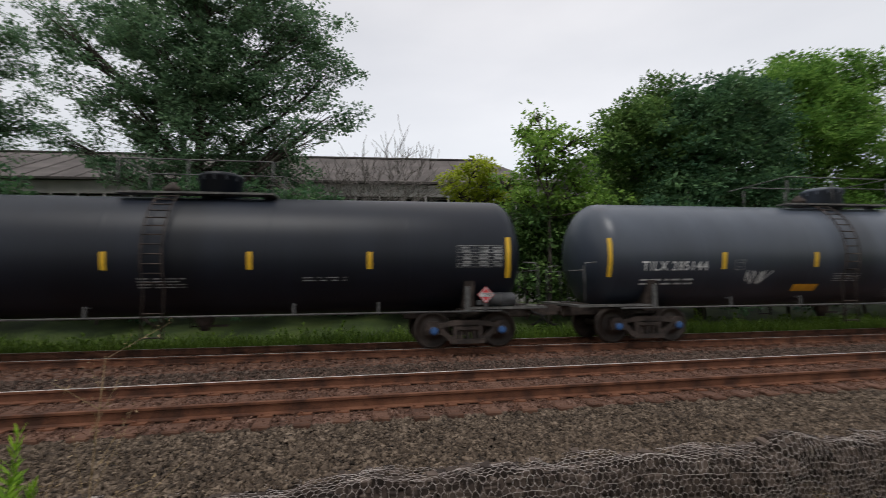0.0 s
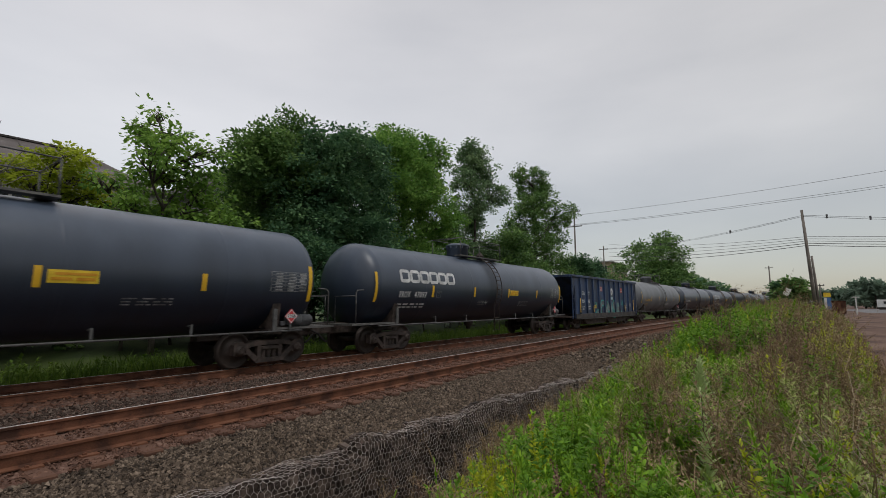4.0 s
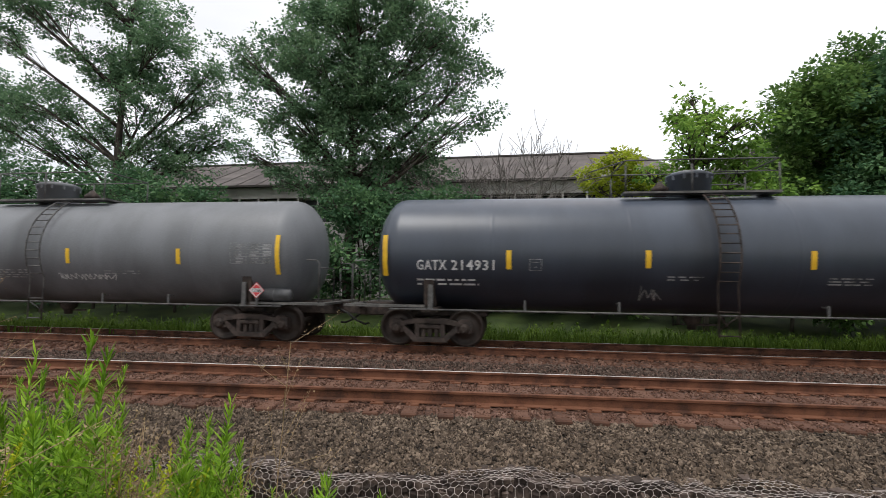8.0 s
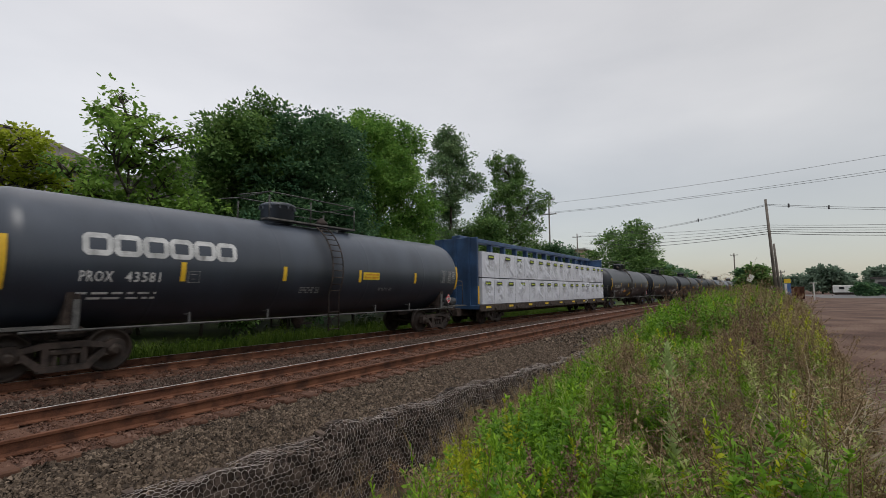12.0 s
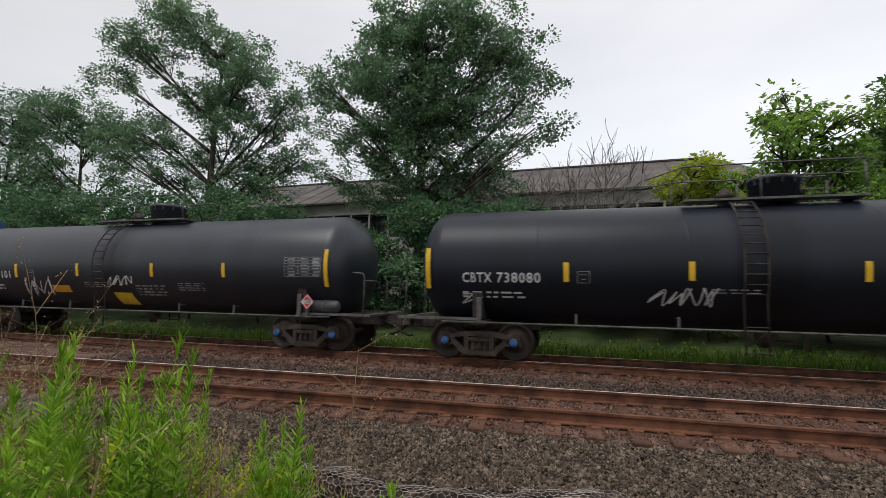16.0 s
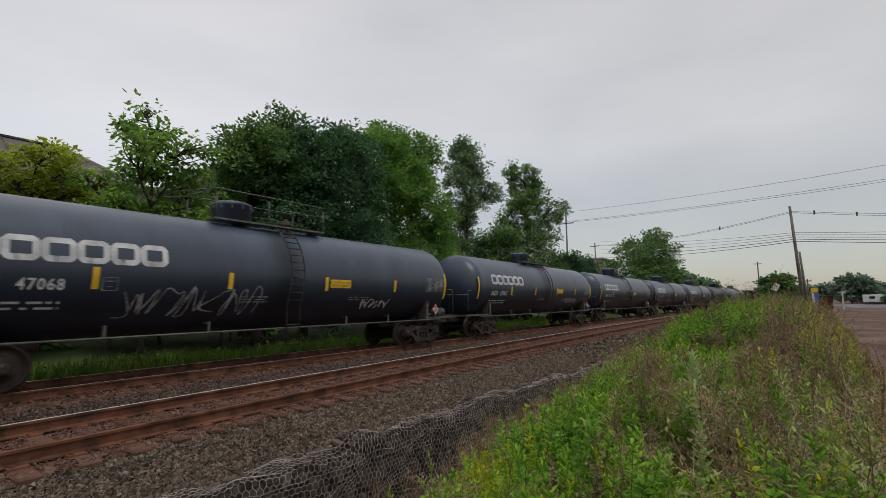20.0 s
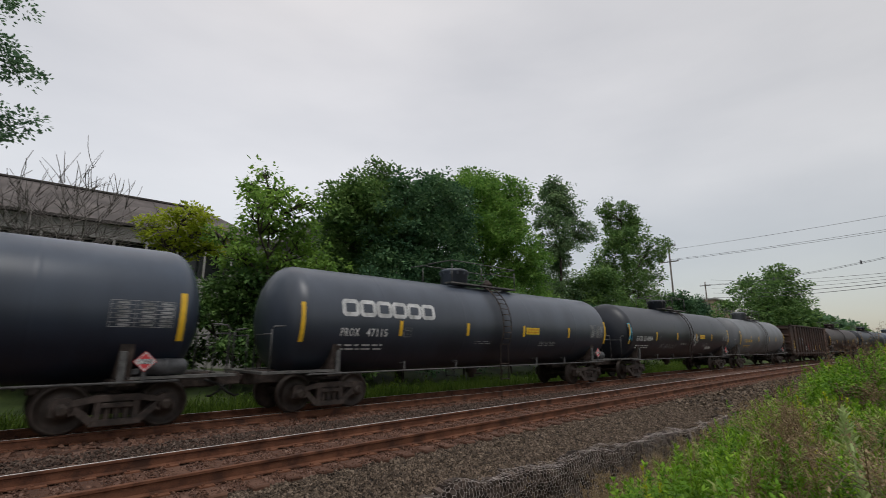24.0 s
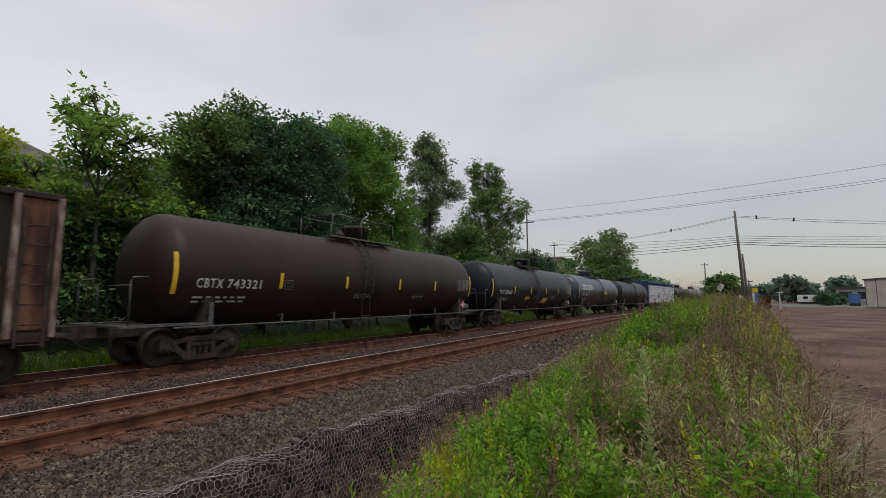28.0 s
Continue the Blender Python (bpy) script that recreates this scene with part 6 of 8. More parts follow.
BLACK_L, DARK_L = "black railway tank car with white lettering", "dark blue-grey railway tank car with white company mark"
TANKS = [
    # paint, number, ink, company mark, extras, label; left and right coupling
    (("black", "", "white", False, ("placard",), "black railway tank car with red hazard placard"), -13.2, 5.16),
    (("slate", "TILX 285144", "white", False, ("placard", tag(-4.0, 1.5, 0.75, 0.42, 2.2, 0.03), tag(5.6, 1.5, 0.5, 0.16)), "dark grey railway tank car with an orange sign and white graffiti"), 5.16, 23.7),
    (("slate", "PROX 47076", "white", True, ("sign", "placard"), DARK_L), 23.7, 42.2),
    (("dark", "PROX 47125", "white", True, ("sign", "placard"), DARK_L), 42.2, 60.6),
    (("dark", "PROX 43562", "white", True, ("sign", "placard"), DARK_L), 60.6, 79.0),
    (("dark", "PROX 47097", "white", True, ("sign", "placard"), DARK_L), 79.0, 97.5),
    (("grey", "UTLX 205402", "yellow", False, ("placard", tag(1.0, 1.52, 1.7, 0.2, 0.7, 0.02)), "weathered grey railway tank car with yellow lettering"), 113.75, 132.45),
    (("slate", "GATX 214931", "white", False, ("placard", tag(-1.75, 1.2, 0.6, 0.5, 1.2, 0.025, "faint_white", "faint grey graffiti tag")), BLACK_L), 132.45, 150.7),
    (("slate", "PROX 47159", "white", True, ("sign", "placard", tag(-4.3, 1.28, 1.5, 0.5, 1.8), tag(-2.7, 1.35, 0.85, 0.6, 2.4)), DARK_L), 150.7, 169.05),
    (("soot", "GATX 214708", "white", False, ("sign", "placard"), BLACK_L), 169.05, 187.35),
    (("slate", "PROX 43577", "white", True, ("sign", "placard"), DARK_L), 187.35, 205.75),
    (("slate", "PROX 43581", "white", True, ("sign", "placard"), DARK_L), 205.75, 224.15),
    (("soot", "TILX 285101", "white", False, ("patch", "placard", tag(-4.36, 1.3, 1.0, 0.78, 1.3, 0.03), tag(-0.5, 1.66, 1.0, 0.35, 2.4)), "black railway tank car with a yellow patch and white graffiti"), 249.0, 267.5),
    (("black", "CBTX 738080", "white", False, ("placard", tag(-2.85, 1.4, 1.35, 0.48, 2.2, 0.03), tag(2.6, 1.4, 1.3, 0.35), tag(4.6, 1.4, 1.8, 0.5, 2.6), tag(-7.3, 1.25, 0.35, 0.5, 1.2)), "black railway tank car with white graffiti tags"), 267.5, 286.1),
    (("black", "UTLX 207340", "yellow", False, ("sign", "placard"), "black railway tank car with yellow lettering"), 286.1, 304.1),
    (("black", "TILX 261544", "white", False, ("sign", "placard", tag(-1.35, 1.3, 0.95, 0.4, 1.4, 0.025)), BLACK_L), 304.1, 321.1),
    (("slate", "PROX 45594", "white", True, ("sign", "placard", tag(-5.2, 1.3, 4.6, 0.62, 1.8, 0.06, "faint_white"), tag(-5.2, 1.3, 4.6, 0.62, 1.8, 0.03)), "dark blue-grey railway tank car covered in white graffiti"), 321.1, 339.5),
    (("dark", "PROX 47068", "white", True, ("sign", "placard", tag(-4.25, 1.32, 2.95, 0.8, 2.2, 0.034, "faint_white"), tag(3.0, 1.4, 1.2, 0.36, 2.2, 0.025)), "dark blue-grey railway tank car with looping white graffiti"), 339.5, 357.9),
    (("dark", "PROX 45907", "white", True, ("sign", "placard", tag(3.0, 1.45, 1.8, 0.4, 2.4, 0.025)), DARK_L), 357.9, 376.3),
    (("dark", "PROX 47133", "white", True, ("sign", "placard"), DARK_L), 376.3, 394.6),
    (("dark", "PROX 47052", "white", True, ("sign", "placard", tag(-2.0, 1.4, 0.8, 0.4, 2.0, 0.03), tag(0.6, 1.4, 0.9, 0.25, 2.0, 0.05, "lime", "lime green graffiti tag")), DARK_L), 394.6, 412.8),
    (("slate", "PROX 47115", "white", True, ("sign", "placard"), DARK_L), 412.8, 431.1),
    (("soot", "GATX 214884", "white", False, ("sign", "placard", tag(-4.2, 1.45, 2.2, 0.35, 1.2, 0.03, "faint_white", "faint grey graffiti tag"), tag(-8.3, 1.85, 0.6, 0.85, 6.0, 0.045, "cyan", "bright blue graffiti tag"), tag(0.7, 1.6, 0.8, 0.8, 1.6, 0.03), tag(3.3, 1.4, 0.9, 0.25, 2.0, 0.04)), "black railway tank car with a bright blue graffiti tag"), 431.1, 449.5),
    (("grey", "UTLX 667024", "yellow", False, ("placard",), "short weathered grey railway tank car with yellow lettering"), 449.5, 465.1),
    (("brown", "CBTX 743321", "white", False, ("placard",), "brown-black grimy railway tank car with white lettering"), 481.4, 499.8),
    (("black", "TILX 286600", "white", False, ("placard", "patch"), "black railway tank car with a yellow patch"), 499.8, 518.2),
    (("dark", "PROX 47210", "white", True, ("sign", "placard"), DARK_L), 518.2, 536.6),
    (("black", "", "white", False, ("placard",), BLACK_L), 536.6, 555.0),
    (("black", "", "white", False, (), BLACK_L), 579.6, 598.0),
    (("grey", "", "white", False, (), "grey railway tank car far down the track"), 598.0, 616.4),
    (("grey", "", "white", False, (), "grey railway tank car far down the track"), 616.4, 634.8),
    (("dark", "", "white", False, (), "dark grey railway tank car far down the track"), 634.8, 653.2),
    (("dark", "", "white", False, (), "dark grey railway tank car far down the track"), 653.2, 671.6),
]


def build_train():
    for k, (spec, a, b) in enumerate(TANKS):
        tank_car(spec, a, b, k)
    blue_hopper()
    lumber_car(224.15, 249.0, 2)
    brown_gondola()
    lumber_car(555.0, 579.6, 4)


def wheel_rows(x0, reach=26.0):
    """Rows for a wheelset that rolls while its car passes near; x0: its place at the clip's start."""
    t0, t1 = max(0.0, (x0 - reach) / SPEED), min(28.0, (x0 + reach) / SPEED)
    times = [0.0]
    k0, k1 = math.ceil(t0 * FPS), math.floor(t1 * FPS)
    times += [k / FPS for k in range(max(k0, 1), k1 + 1)]
    if times[-1] < 28.0:
        times.append(28.0)
    return times


def motions():
    for car, s in CARS:
        rows = []
        for k in range(57):
            x = s - SPEED * k * 0.5
            rows.append((k * 0.5, pose(x, TRACK_Y + far_bend(x), -0.078, 0, 0, far_heading(x))))
        car.scale = (CAR_SCALE, CAR_SCALE, CAR_SCALE)
        walk(car, rows)
        keys = car.animation_data
        for c in keys.action.layers[0].strips[0].channelbag(keys.action_slot).fcurves:
            for k in c.keyframe_points:
                k.interpolation = "LINEAR"
    where = dict((c.name, s) for c, s in CARS)
    step = math.degrees(SPEED / FPS / (WHEEL_R * CAR_SCALE))
    for car, w, x in WHEELSETS:
        if not -40 < where[car.name] < 505:
            continue
        rows, angle = [], 0.0
        for t in wheel_rows(where[car.name] + w.parent.location.x + x):
            rows.append((t, pose(x, 0, WHEEL_R, 0, -angle, 0)))
            angle = (angle + step) % 360
        walk(w, rows)

def polar(az, y):
    """Plan place at a depth y behind the track, az degrees to the left of straight across."""
    return -y * math.tan(radians(az)), y


def elev(az, y, el):
    """Height at that place seen el degrees above eye level."""
    return 1.6 + y / math.cos(radians(az)) * math.tan(radians(el))


def crown(y, x0, spots):
    """Lobes from (az, el, radius, stretch) rows round a trunk at x0."""
    out = []
    for az, el, rad, st in spots:
        x, _ = polar(az, y)
        out.append((x - x0, random.uniform(-1.4, 1.4), elev(az, y, el), rad, rad, rad * st))
    return out


def build_trees():
    random.seed(21)
    y = 27.0
    x0 = polar(17, y)[0]
    make_tree("oak_tree", x0, y, crown(y, x0, [(17, 32, 2.6, 0.8), (20, 29, 2.6, 0.8), (12, 29.5, 2.7, 0.8), (24, 25.5, 2.3, 0.72), (28, 22.5, 1.7, 0.72), (7, 27.5, 2.4, 0.72), (3, 25, 1.9, 0.72), (15, 24, 2.8, 0.8), (8, 22.5, 2.3, 0.72), (2.5, 19.5, 1.7, 0.45), (26, 18.5, 1.9, 0.72), (20, 20, 2.2, 0.72), (12, 17.5, 2.2, 0.72), (5, 17, 1.7, 0.45), (29, 14.5, 1.6, 0.45), (23, 15, 1.6, 0.45), (16, 19, 2.4, 0.72), (20, 12, 1.9, 0.72), (14, 13, 2.2, 0.72), (8, 12.5, 2.0, 0.72), (17, 9.5, 2.4, 0.72), (25, 11.5, 1.5, 0.72), (15.5, 28, 2.6, 0.8), (18.5, 16, 2.5, 0.9), (14, 21, 2.5, 0.9), (21, 24, 2.2, 0.8), (10, 15.5, 2.2, 0.8), (18, 22.5, 2.5, 0.9), (22.5, 18, 2.0, 0.8), (26.5, 26, 1.7, 0.7), (29.5, 24, 1.3, 0.6), (23, 30.5, 2.0, 0.7), (9, 32, 2.2, 0.7), (5, 29, 1.9, 0.7)]), "oak", 92000, 0.168, "tall spreading dark green tree with sky through its crown", 0.42, 1, 0.42, twiggy=0.35, tuft=60)
    y = 29.0
    x0 = polar(41, y)[0]
    make_tree("oak_tree", x0, y, crown(y, x0, [(44, 27, 2.4, 0.8), (41, 25.5, 2.6, 0.8), (47, 24, 2.3, 0.72), (37, 22.5, 2.2, 0.72), (34, 19.5, 2.0, 0.72), (50, 20.5, 1.9, 0.72), (43, 20.5, 2.5, 0.72), (38, 17.5, 2.2, 0.72), (48, 16.5, 2.0, 0.72), (33, 15.5, 1.7, 0.72), (43, 14.5, 1.9, 0.72), (40, 20, 2.6, 0.8), (45, 12, 2.0, 0.72), (38, 13, 2.0, 0.72), (49, 13, 1.9, 0.72), (35, 12, 1.8, 0.72), (41, 10.5, 2.2, 0.72), (46.5, 15.5, 2.0, 0.72), (36, 15, 2.0, 0.72), (51, 15.5, 1.8, 0.72), (46, 28, 1.9, 0.7), (49.5, 24, 2.0, 0.7), (37, 25, 2.0, 0.7), (33, 21.5, 1.8, 0.6)]), "oak", 66000, 0.168, "tall dark green tree with an open crown", 0.36, 2, 0.4, twiggy=0.4, tuft=60)
    for i, (az, top, yy) in enumerate(((53, 19, 31), (58, 17.5, 30), (63, 17, 28), (68, 16, 26))):
        x, _ = polar(az, yy)
        h = elev(az, yy, top)
        make_tree("oak_tree", x, yy, lobes_round(30 + i, h, 5.4, 18, 0.18), "oak", 32000, 0.19, "dark green tree in a row behind the track", 0.3, 5 + i, 0.5, twiggy=0.15)
    # bright young tree with large leaves
    y = 20.0
    x0 = polar(-24, y)[0]
    make_tree("young_tree", x0, y, crown(y, x0, [(-23.6, 19.2, 0.55, 1.2), (-23.8, 17, 0.9, 0.8), (-21.5, 15.2, 0.85, 0.6), (-26.5, 16, 0.9, 0.7), (-28.5, 14.8, 0.9, 0.7), (-19.6, 13.2, 0.8, 0.5), (-24, 13.3, 1.2, 0.7), (-28, 12, 1.1, 0.7), (-21, 10.5, 1.1, 0.6), (-25.5, 9.5, 1.3, 0.7), (-29.5, 9, 1.2, 0.8), (-23.4, 20.0, 0.35, 1.2), (-22.4, 17.6, 0.5, 0.6), (-25.2, 18.2, 0.45, 0.6)]), "light", 6200, 0.205, "bright green young tree with large drooping leaves", 0.13, 12, 0.25, twiggy=0.85, slim=0.9, tuft=17)
    # dense dark group
    y = 22.0
    x0 = polar(-40, y)[0]
    make_tree("dense_tree", x0, y, crown(y, x0, [(-39.6, 16.6, 2.1, 0.8), (-42, 17.3, 2.2, 0.8), (-44.5, 17.3, 2.2, 0.8), (-46.5, 15.6, 2.2, 0.8), (-39, 13.5, 2.6, 0.8), (-44, 12.5, 2.8, 0.8), (-38, 8.5, 2.4, 0.8), (-44, 7.5, 2.6, 0.8), (-36, 5, 2.4, 0.8), (-41, 4.5, 2.6, 0.8), (-46.5, 9, 2.4, 0.8)]), "dark", 72000, 0.2, "dense dark green broad tree", 0.3, 13, 0.42, twiggy=0.15, tuft=50)
    y = 22.6
    x0 = polar(-35.5, y)[0]
    make_tree("leafy_tree", x0, y, crown(y, x0, [(-33, 17.0, 1.7, 0.8), (-37.8, 20.2, 1.1, 1.1), (-35.6, 18, 1.7, 0.8), (-37.6, 17.2, 1.7, 0.8), (-34.5, 13.5, 2.0, 0.8), (-37, 13.5, 2.0, 0.8), (-33.5, 9.5, 1.9, 0.8), (-36, 9, 2.0, 0.8), (-35, 5, 2.4, 0.8)]), "mid", 46000, 0.2, "rounded mid-green tree with a pointed leader", 0.24, 33, 0.42, twiggy=0.2, tuft=44)
    y = 23.5
    x0 = polar(-51, y)[0]
    make_tree("leafy_tree", x0, y, crown(y, x0, [(-50.7, 19.6, 2.1, 0.75), (-48.3, 18.4, 2.0, 0.7), (-53.4, 18.2, 2.0, 0.8), (-51, 15, 2.5, 0.8), (-54.8, 14.2, 1.9, 0.8), (-48.5, 13.5, 2.2, 0.8), (-53, 10.5, 2.4, 0.8), (-49, 9, 2.4, 0.8), (-55.5, 7.5, 2.2, 0.8), (-51, 5.5, 2.6, 0.8), (-47.5, 5, 2.2, 0.8), (-54, 4.5, 2.2, 0.8)]), "lush", 62000, 0.21, "rounded bright mid-green tree", 0.28, 14, 0.44, twiggy=0.15, tuft=44)
    y = 24.5
    x0 = polar(-59, y)[0]
    make_tree("slender_tree", x0, y, crown(y, x0, [(-58.7, 18.6, 1.2, 1.0), (-58.6, 17.6, 1.7, 0.9), (-59.6, 15.8, 1.9, 0.8), (-57.6, 15, 1.6, 0.8), (-60.8, 13.3, 1.7, 0.8), (-58.4, 12.2, 2.0, 0.8), (-60, 9.6, 2.0, 0.8), (-57.2, 8.8, 1.8, 0.8), (-59, 6.3, 2.2, 0.8), (-57, 4.8, 2.0, 0.8), (-61.5, 6, 2.2, 0.8)]), "grey", 40000, 0.2, "slender grey-green tree with gaps in its crown", 0.24, 15, 0.4)
    y = 24.5
    x0 = polar(-66.8, y)[0]
    make_tree("slender_tree", x0, y, crown(y, x0, [(-66.6, 15.5, 1.5, 1.0), (-66.6, 14.6, 2.3, 0.9), (-67.5, 12.8, 2.7, 0.8), (-65.4, 12, 2.3, 0.8), (-68.9, 10.8, 2.6, 0.7), (-66.3, 9.5, 3.0, 0.8), (-69.5, 8.2, 2.4, 0.7), (-64.5, 8, 2.6, 0.8), (-67, 6.6, 3.0, 0.8), (-65.5, 4.5, 3.0, 0.8), (-69, 4.5, 3.0, 0.8), (-63, 5.5, 2.4, 0.8)]), "mid", 44000, 0.24, "tall narrow mid-green tree", 0.26, 16, 0.5)
    y = 23.0
    for i, (az, el, r0, leaf) in enumerate(((-63, 8.0, 3.2, "mid"), (-71.3, 5.3, 3.6, "dark"), (-72.8, 4.6, 3.4, "dark"), (-74.2, 3.0, 3.0, "mid"))):
        x, _ = polar(az, y)
        h = elev(az, y, el) + 0.6
        make_tree("broad_shrub", x, y, lobes_round(50 + i, h, r0, 8, 0.25), leaf, 10000, 0.28, "broad green shrub beside the track", 0.16, 20 + i, 0.5)
    # far round tree and the wooded line beyond
    y = 21.0
    x0 = polar(-79.8, y)[0]
    make_tree("round_tree", x0, y, crown(y, x0, [(-79.9, 6.4, 5.5, 0.6), (-79.1, 5.3, 5.0, 0.6), (-80.5, 5.2, 5.5, 0.6), (-79.0, 3.2, 6, 0.6), (-80.0, 3.4, 6, 0.6), (-81.0, 3.2, 6, 0.6)]), "mid", 16000, 0.5, "round green tree far along the track", 0.4, 25, 1.0)
    far = random.Random(77)
    for i in range(12):
        az = -81.6 - i * 0.58
        yy = 18 + 1.2 * math.sin(i * 2.1)
        x = min(330.0, -yy * math.tan(radians(az)))
        h = 1.6 + math.hypot(x, yy) * math.tan(radians(max(0.9, 3.6 - i * 0.26 + far.uniform(-0.25, 0.25))))
        make_tree("far_tree", x, yy, lobes_round(60 + i, h, 0.36 * h + 2.5, 7, 0.2), far.choice(("dark", "mid", "oak")), 2600, 1.0, "green tree in the wooded line far along the track", 0.3, 40 + i, 1.2, group="far trees")
    # far trees beyond the lot
    for i, (az, el, d) in enumerate(((-92.4, 2.5, 120), (-91.5, 1.9, 125), (-95.7, 1.3, 230), (-96.8, 1.5, 220), (-98.2, 2.1, 190), (-97.4, 1.8, 200), (-99.2, 1.3, 210), (-101.7, 1.9, 190), (-101.2, 1.6, 230), (-102.3, 1.4, 230), (-94.6, 1.3, 260), (-104.5, 1.5, 250))):
        x, yy = d * math.cos(radians(az + 90)), d * math.sin(radians(az + 90))
        h = 1.6 + d * math.tan(radians(el))
        make_tree("far_tree", x, yy, lobes_round(80 + i, h, h * 0.48, 7, 0.2), ("mid", "dark")[i % 2] if d < 160 else "haze", 2400, 0.7 if d < 160 else 1.0, "round green tree beyond the dirt lot", 0.25, 60 + i, 0.8, group="far trees")
    # yellow-green small tree, bare shrubs
    y = 26.0
    x0 = polar(-14.5, y)[0]
    make_tree("yellow_tree", x0, y, crown(y, x0, [(-13, 13, 0.9, 0.45), (-15, 13.4, 1.1, 0.45), (-16.8, 12.6, 1.0, 0.4), (-14, 11.6, 1.0, 0.4), (-16, 11, 1.1, 0.4), (-18.2, 11, 0.9, 0.4)]), "yellow", 4200, 0.18, "small yellow-green tree with a thin crown", 0.09, 30, 0.34)
    for i, (az, yy, h, sp) in enumerate(((-1.1, 27, 12.8, 0.4), (-8.4, 26.5, 12.3, 0.4), (-4.8, 27.4, 11.6, 0.4), (2.6, 26.6, 12.0, 0.35))):
        x, _ = polar(az, yy)
        bare_shrub(x, yy, h, sp, 90 + i)


def build_undergrowth():
    """Low growth under the trees and the grass verge behind the train."""
    r = np.random.default_rng(5)
    k = 0
    for x, y, h, rad, leaf in ((-34, 23, 8.0, 5.0, "dark"), (-27, 22, 7.6, 4.6, "dark"), (-21, 23, 7.6, 4.4, "dark"), (-16, 22.5, 6.6, 3.4, "dark"), (-11, 23, 4.8, 2.8, "dark"), (-6.5, 23, 6.6, 3.2, "dark"), (-2.2, 24, 6.3, 3.0, "dark"), (1.5, 23.5, 4.9, 2.5, "mid"), (5, 23, 4.9, 2.4, "mid"), (8.6, 22.0, 5.6, 2.8, "mid"), (10.8, 22.4, 5.8, 2.6, "mid"), (12.5, 20.5, 4.6, 2.4, "mid"), (17, 20, 5.0, 2.6, "dark"), (22, 20, 5.0, 2.8, "dark"), (27.5, 20.5, 5.2, 3.0, "mid"), (33, 21, 5.2, 3.2, "mid"), (39, 21, 5.2, 3.2, "dark"), (46, 21, 5.4, 3.6, "mid"), (60, 20, 4.2, 4.0, "mid"), (75, 20, 4.5, 4.5, "dark"), (92, 20, 5.0, 5.0, "mid")):
        k += 1
        make_tree("undergrowth_bush", x, y, lobes_round(200 + k, h, rad, 9, 0.15, 0.8), leaf, 11000, 0.2 if abs(x) < 40 else 0.44, "leafy undergrowth bush at the foot of the trees", 0.08, 200 + k, 0.4, group="undergrowth")
    g = Green()
    grass_blades(g, r, 34000, (-26, 60), (13.9, 19.5), 0.25, 0.7, 0.035)
    thing("verge_grass", "rough green grass on the verge behind the track", "grass", kind="stuff", data=g.mesh("verge_grass", LEAF["verge"]))
    g = Green()
    for i in range(900):
        x, y = r.uniform(-24, 60), r.uniform(15.4, 19.4)
        weed_plant(g, r, x, y, ground_height(x, y), r.uniform(0.3, 0.8) * (1 + 0.5 * noise.noise((x * 0.35, 3.0, 7.0))), 46, 0.24, 0.12, 0.25)
    thing("verge_weeds", "leafy green weeds on the verge behind the track", "weeds", kind="stuff", data=g.mesh("verge_weeds", LEAF["verge"]))


def clear_of_camera(x, y):
    return math.hypot(x, y + 0.1) > 1.5


CREST = ((-180, -30), (-110, -26), (-104, -17), (-102, -12.5), (-100, -8.2), (-98, -4.9), (-97, -2.9), (-95.8, -1.3), (-93.8, 0.2), (-91.6, 1.0), (-90, 0.8), (-86, 0.2), (-83.5, -1.6), (-81.5, -3.4), (-78, -5.8), (-74, -8.2), (-70, -10.8), (-65, -14.2), (-60, -17.8), (-56, -21.5), (-53, -25), (-48, -29), (15, -28), (20, -20), (28, -16.5), (33, -16), (40, -13.5), (42.5, -8), (48, -6.8), (60, -3), (180, 6))


def weed_cap(x, y):
    """Highest tip of the weeds: the bank's crest as a slope from eye height, by bearing."""
    az = math.degrees(math.atan2(-x, y))
    for (a, p), (b, q) in zip(CREST, CREST[1:]):
        if az <= b:
            break
    d = math.hypot(x, y)
    top = 1.6 + d * math.tan(radians(p + (q - p) * (az - a) / (b - a)))
    # lower growth before the tall clump and before the flowering mullein
    if d < 11.5 and x > 0:
        top = min(top, 1.6 - d * 0.078 + 0.03 * max(0.0, abs(az + 86) - 4.5) * d)
    if d < 4.5 and x > 0:
        top = min(top, 1.6 - d * 0.3 + 0.04 * max(0.0, abs(az + 86.3) - 2.6) * d)
    if d < 7.0 and x > 0:
        top = min(top, 1.6 - d * 0.15 + 0.04 * max(0.0, abs(az + 85.3) - 1.5) * d)
    return top


def lance_arrays(C, al, ac, ln, w, droop):
    """A lance-shaped leaf in four triangles for each row, bent down towards its tip."""
    a, s = al * ln[:, None], ac * w[:, None] * 0.5
    dn = np.zeros_like(C)
    dn[:, 2] = -droop * ln
    m1, m2 = C + a * 0.35 + dn * 0.1, C + a * 0.7 + dn * 0.45
    v = np.stack([C, m1 + s, m1 - s, m2 + s * 0.75, m2 - s * 0.75, C + a + dn], 1).reshape(-1, 3)
    f = np.array([(0, 1, 2), (2, 1, 3), (2, 3, 4), (4, 3, 5)])
    return v, (f[None] + np.arange(len(C))[:, None, None] * 6).reshape(-1, 3)


MULLEINS = ((4.5, 0.29, 0.98, True), (7.0, 0.58, 0.85, False), (-3.1, 1.75, 1.2, False))
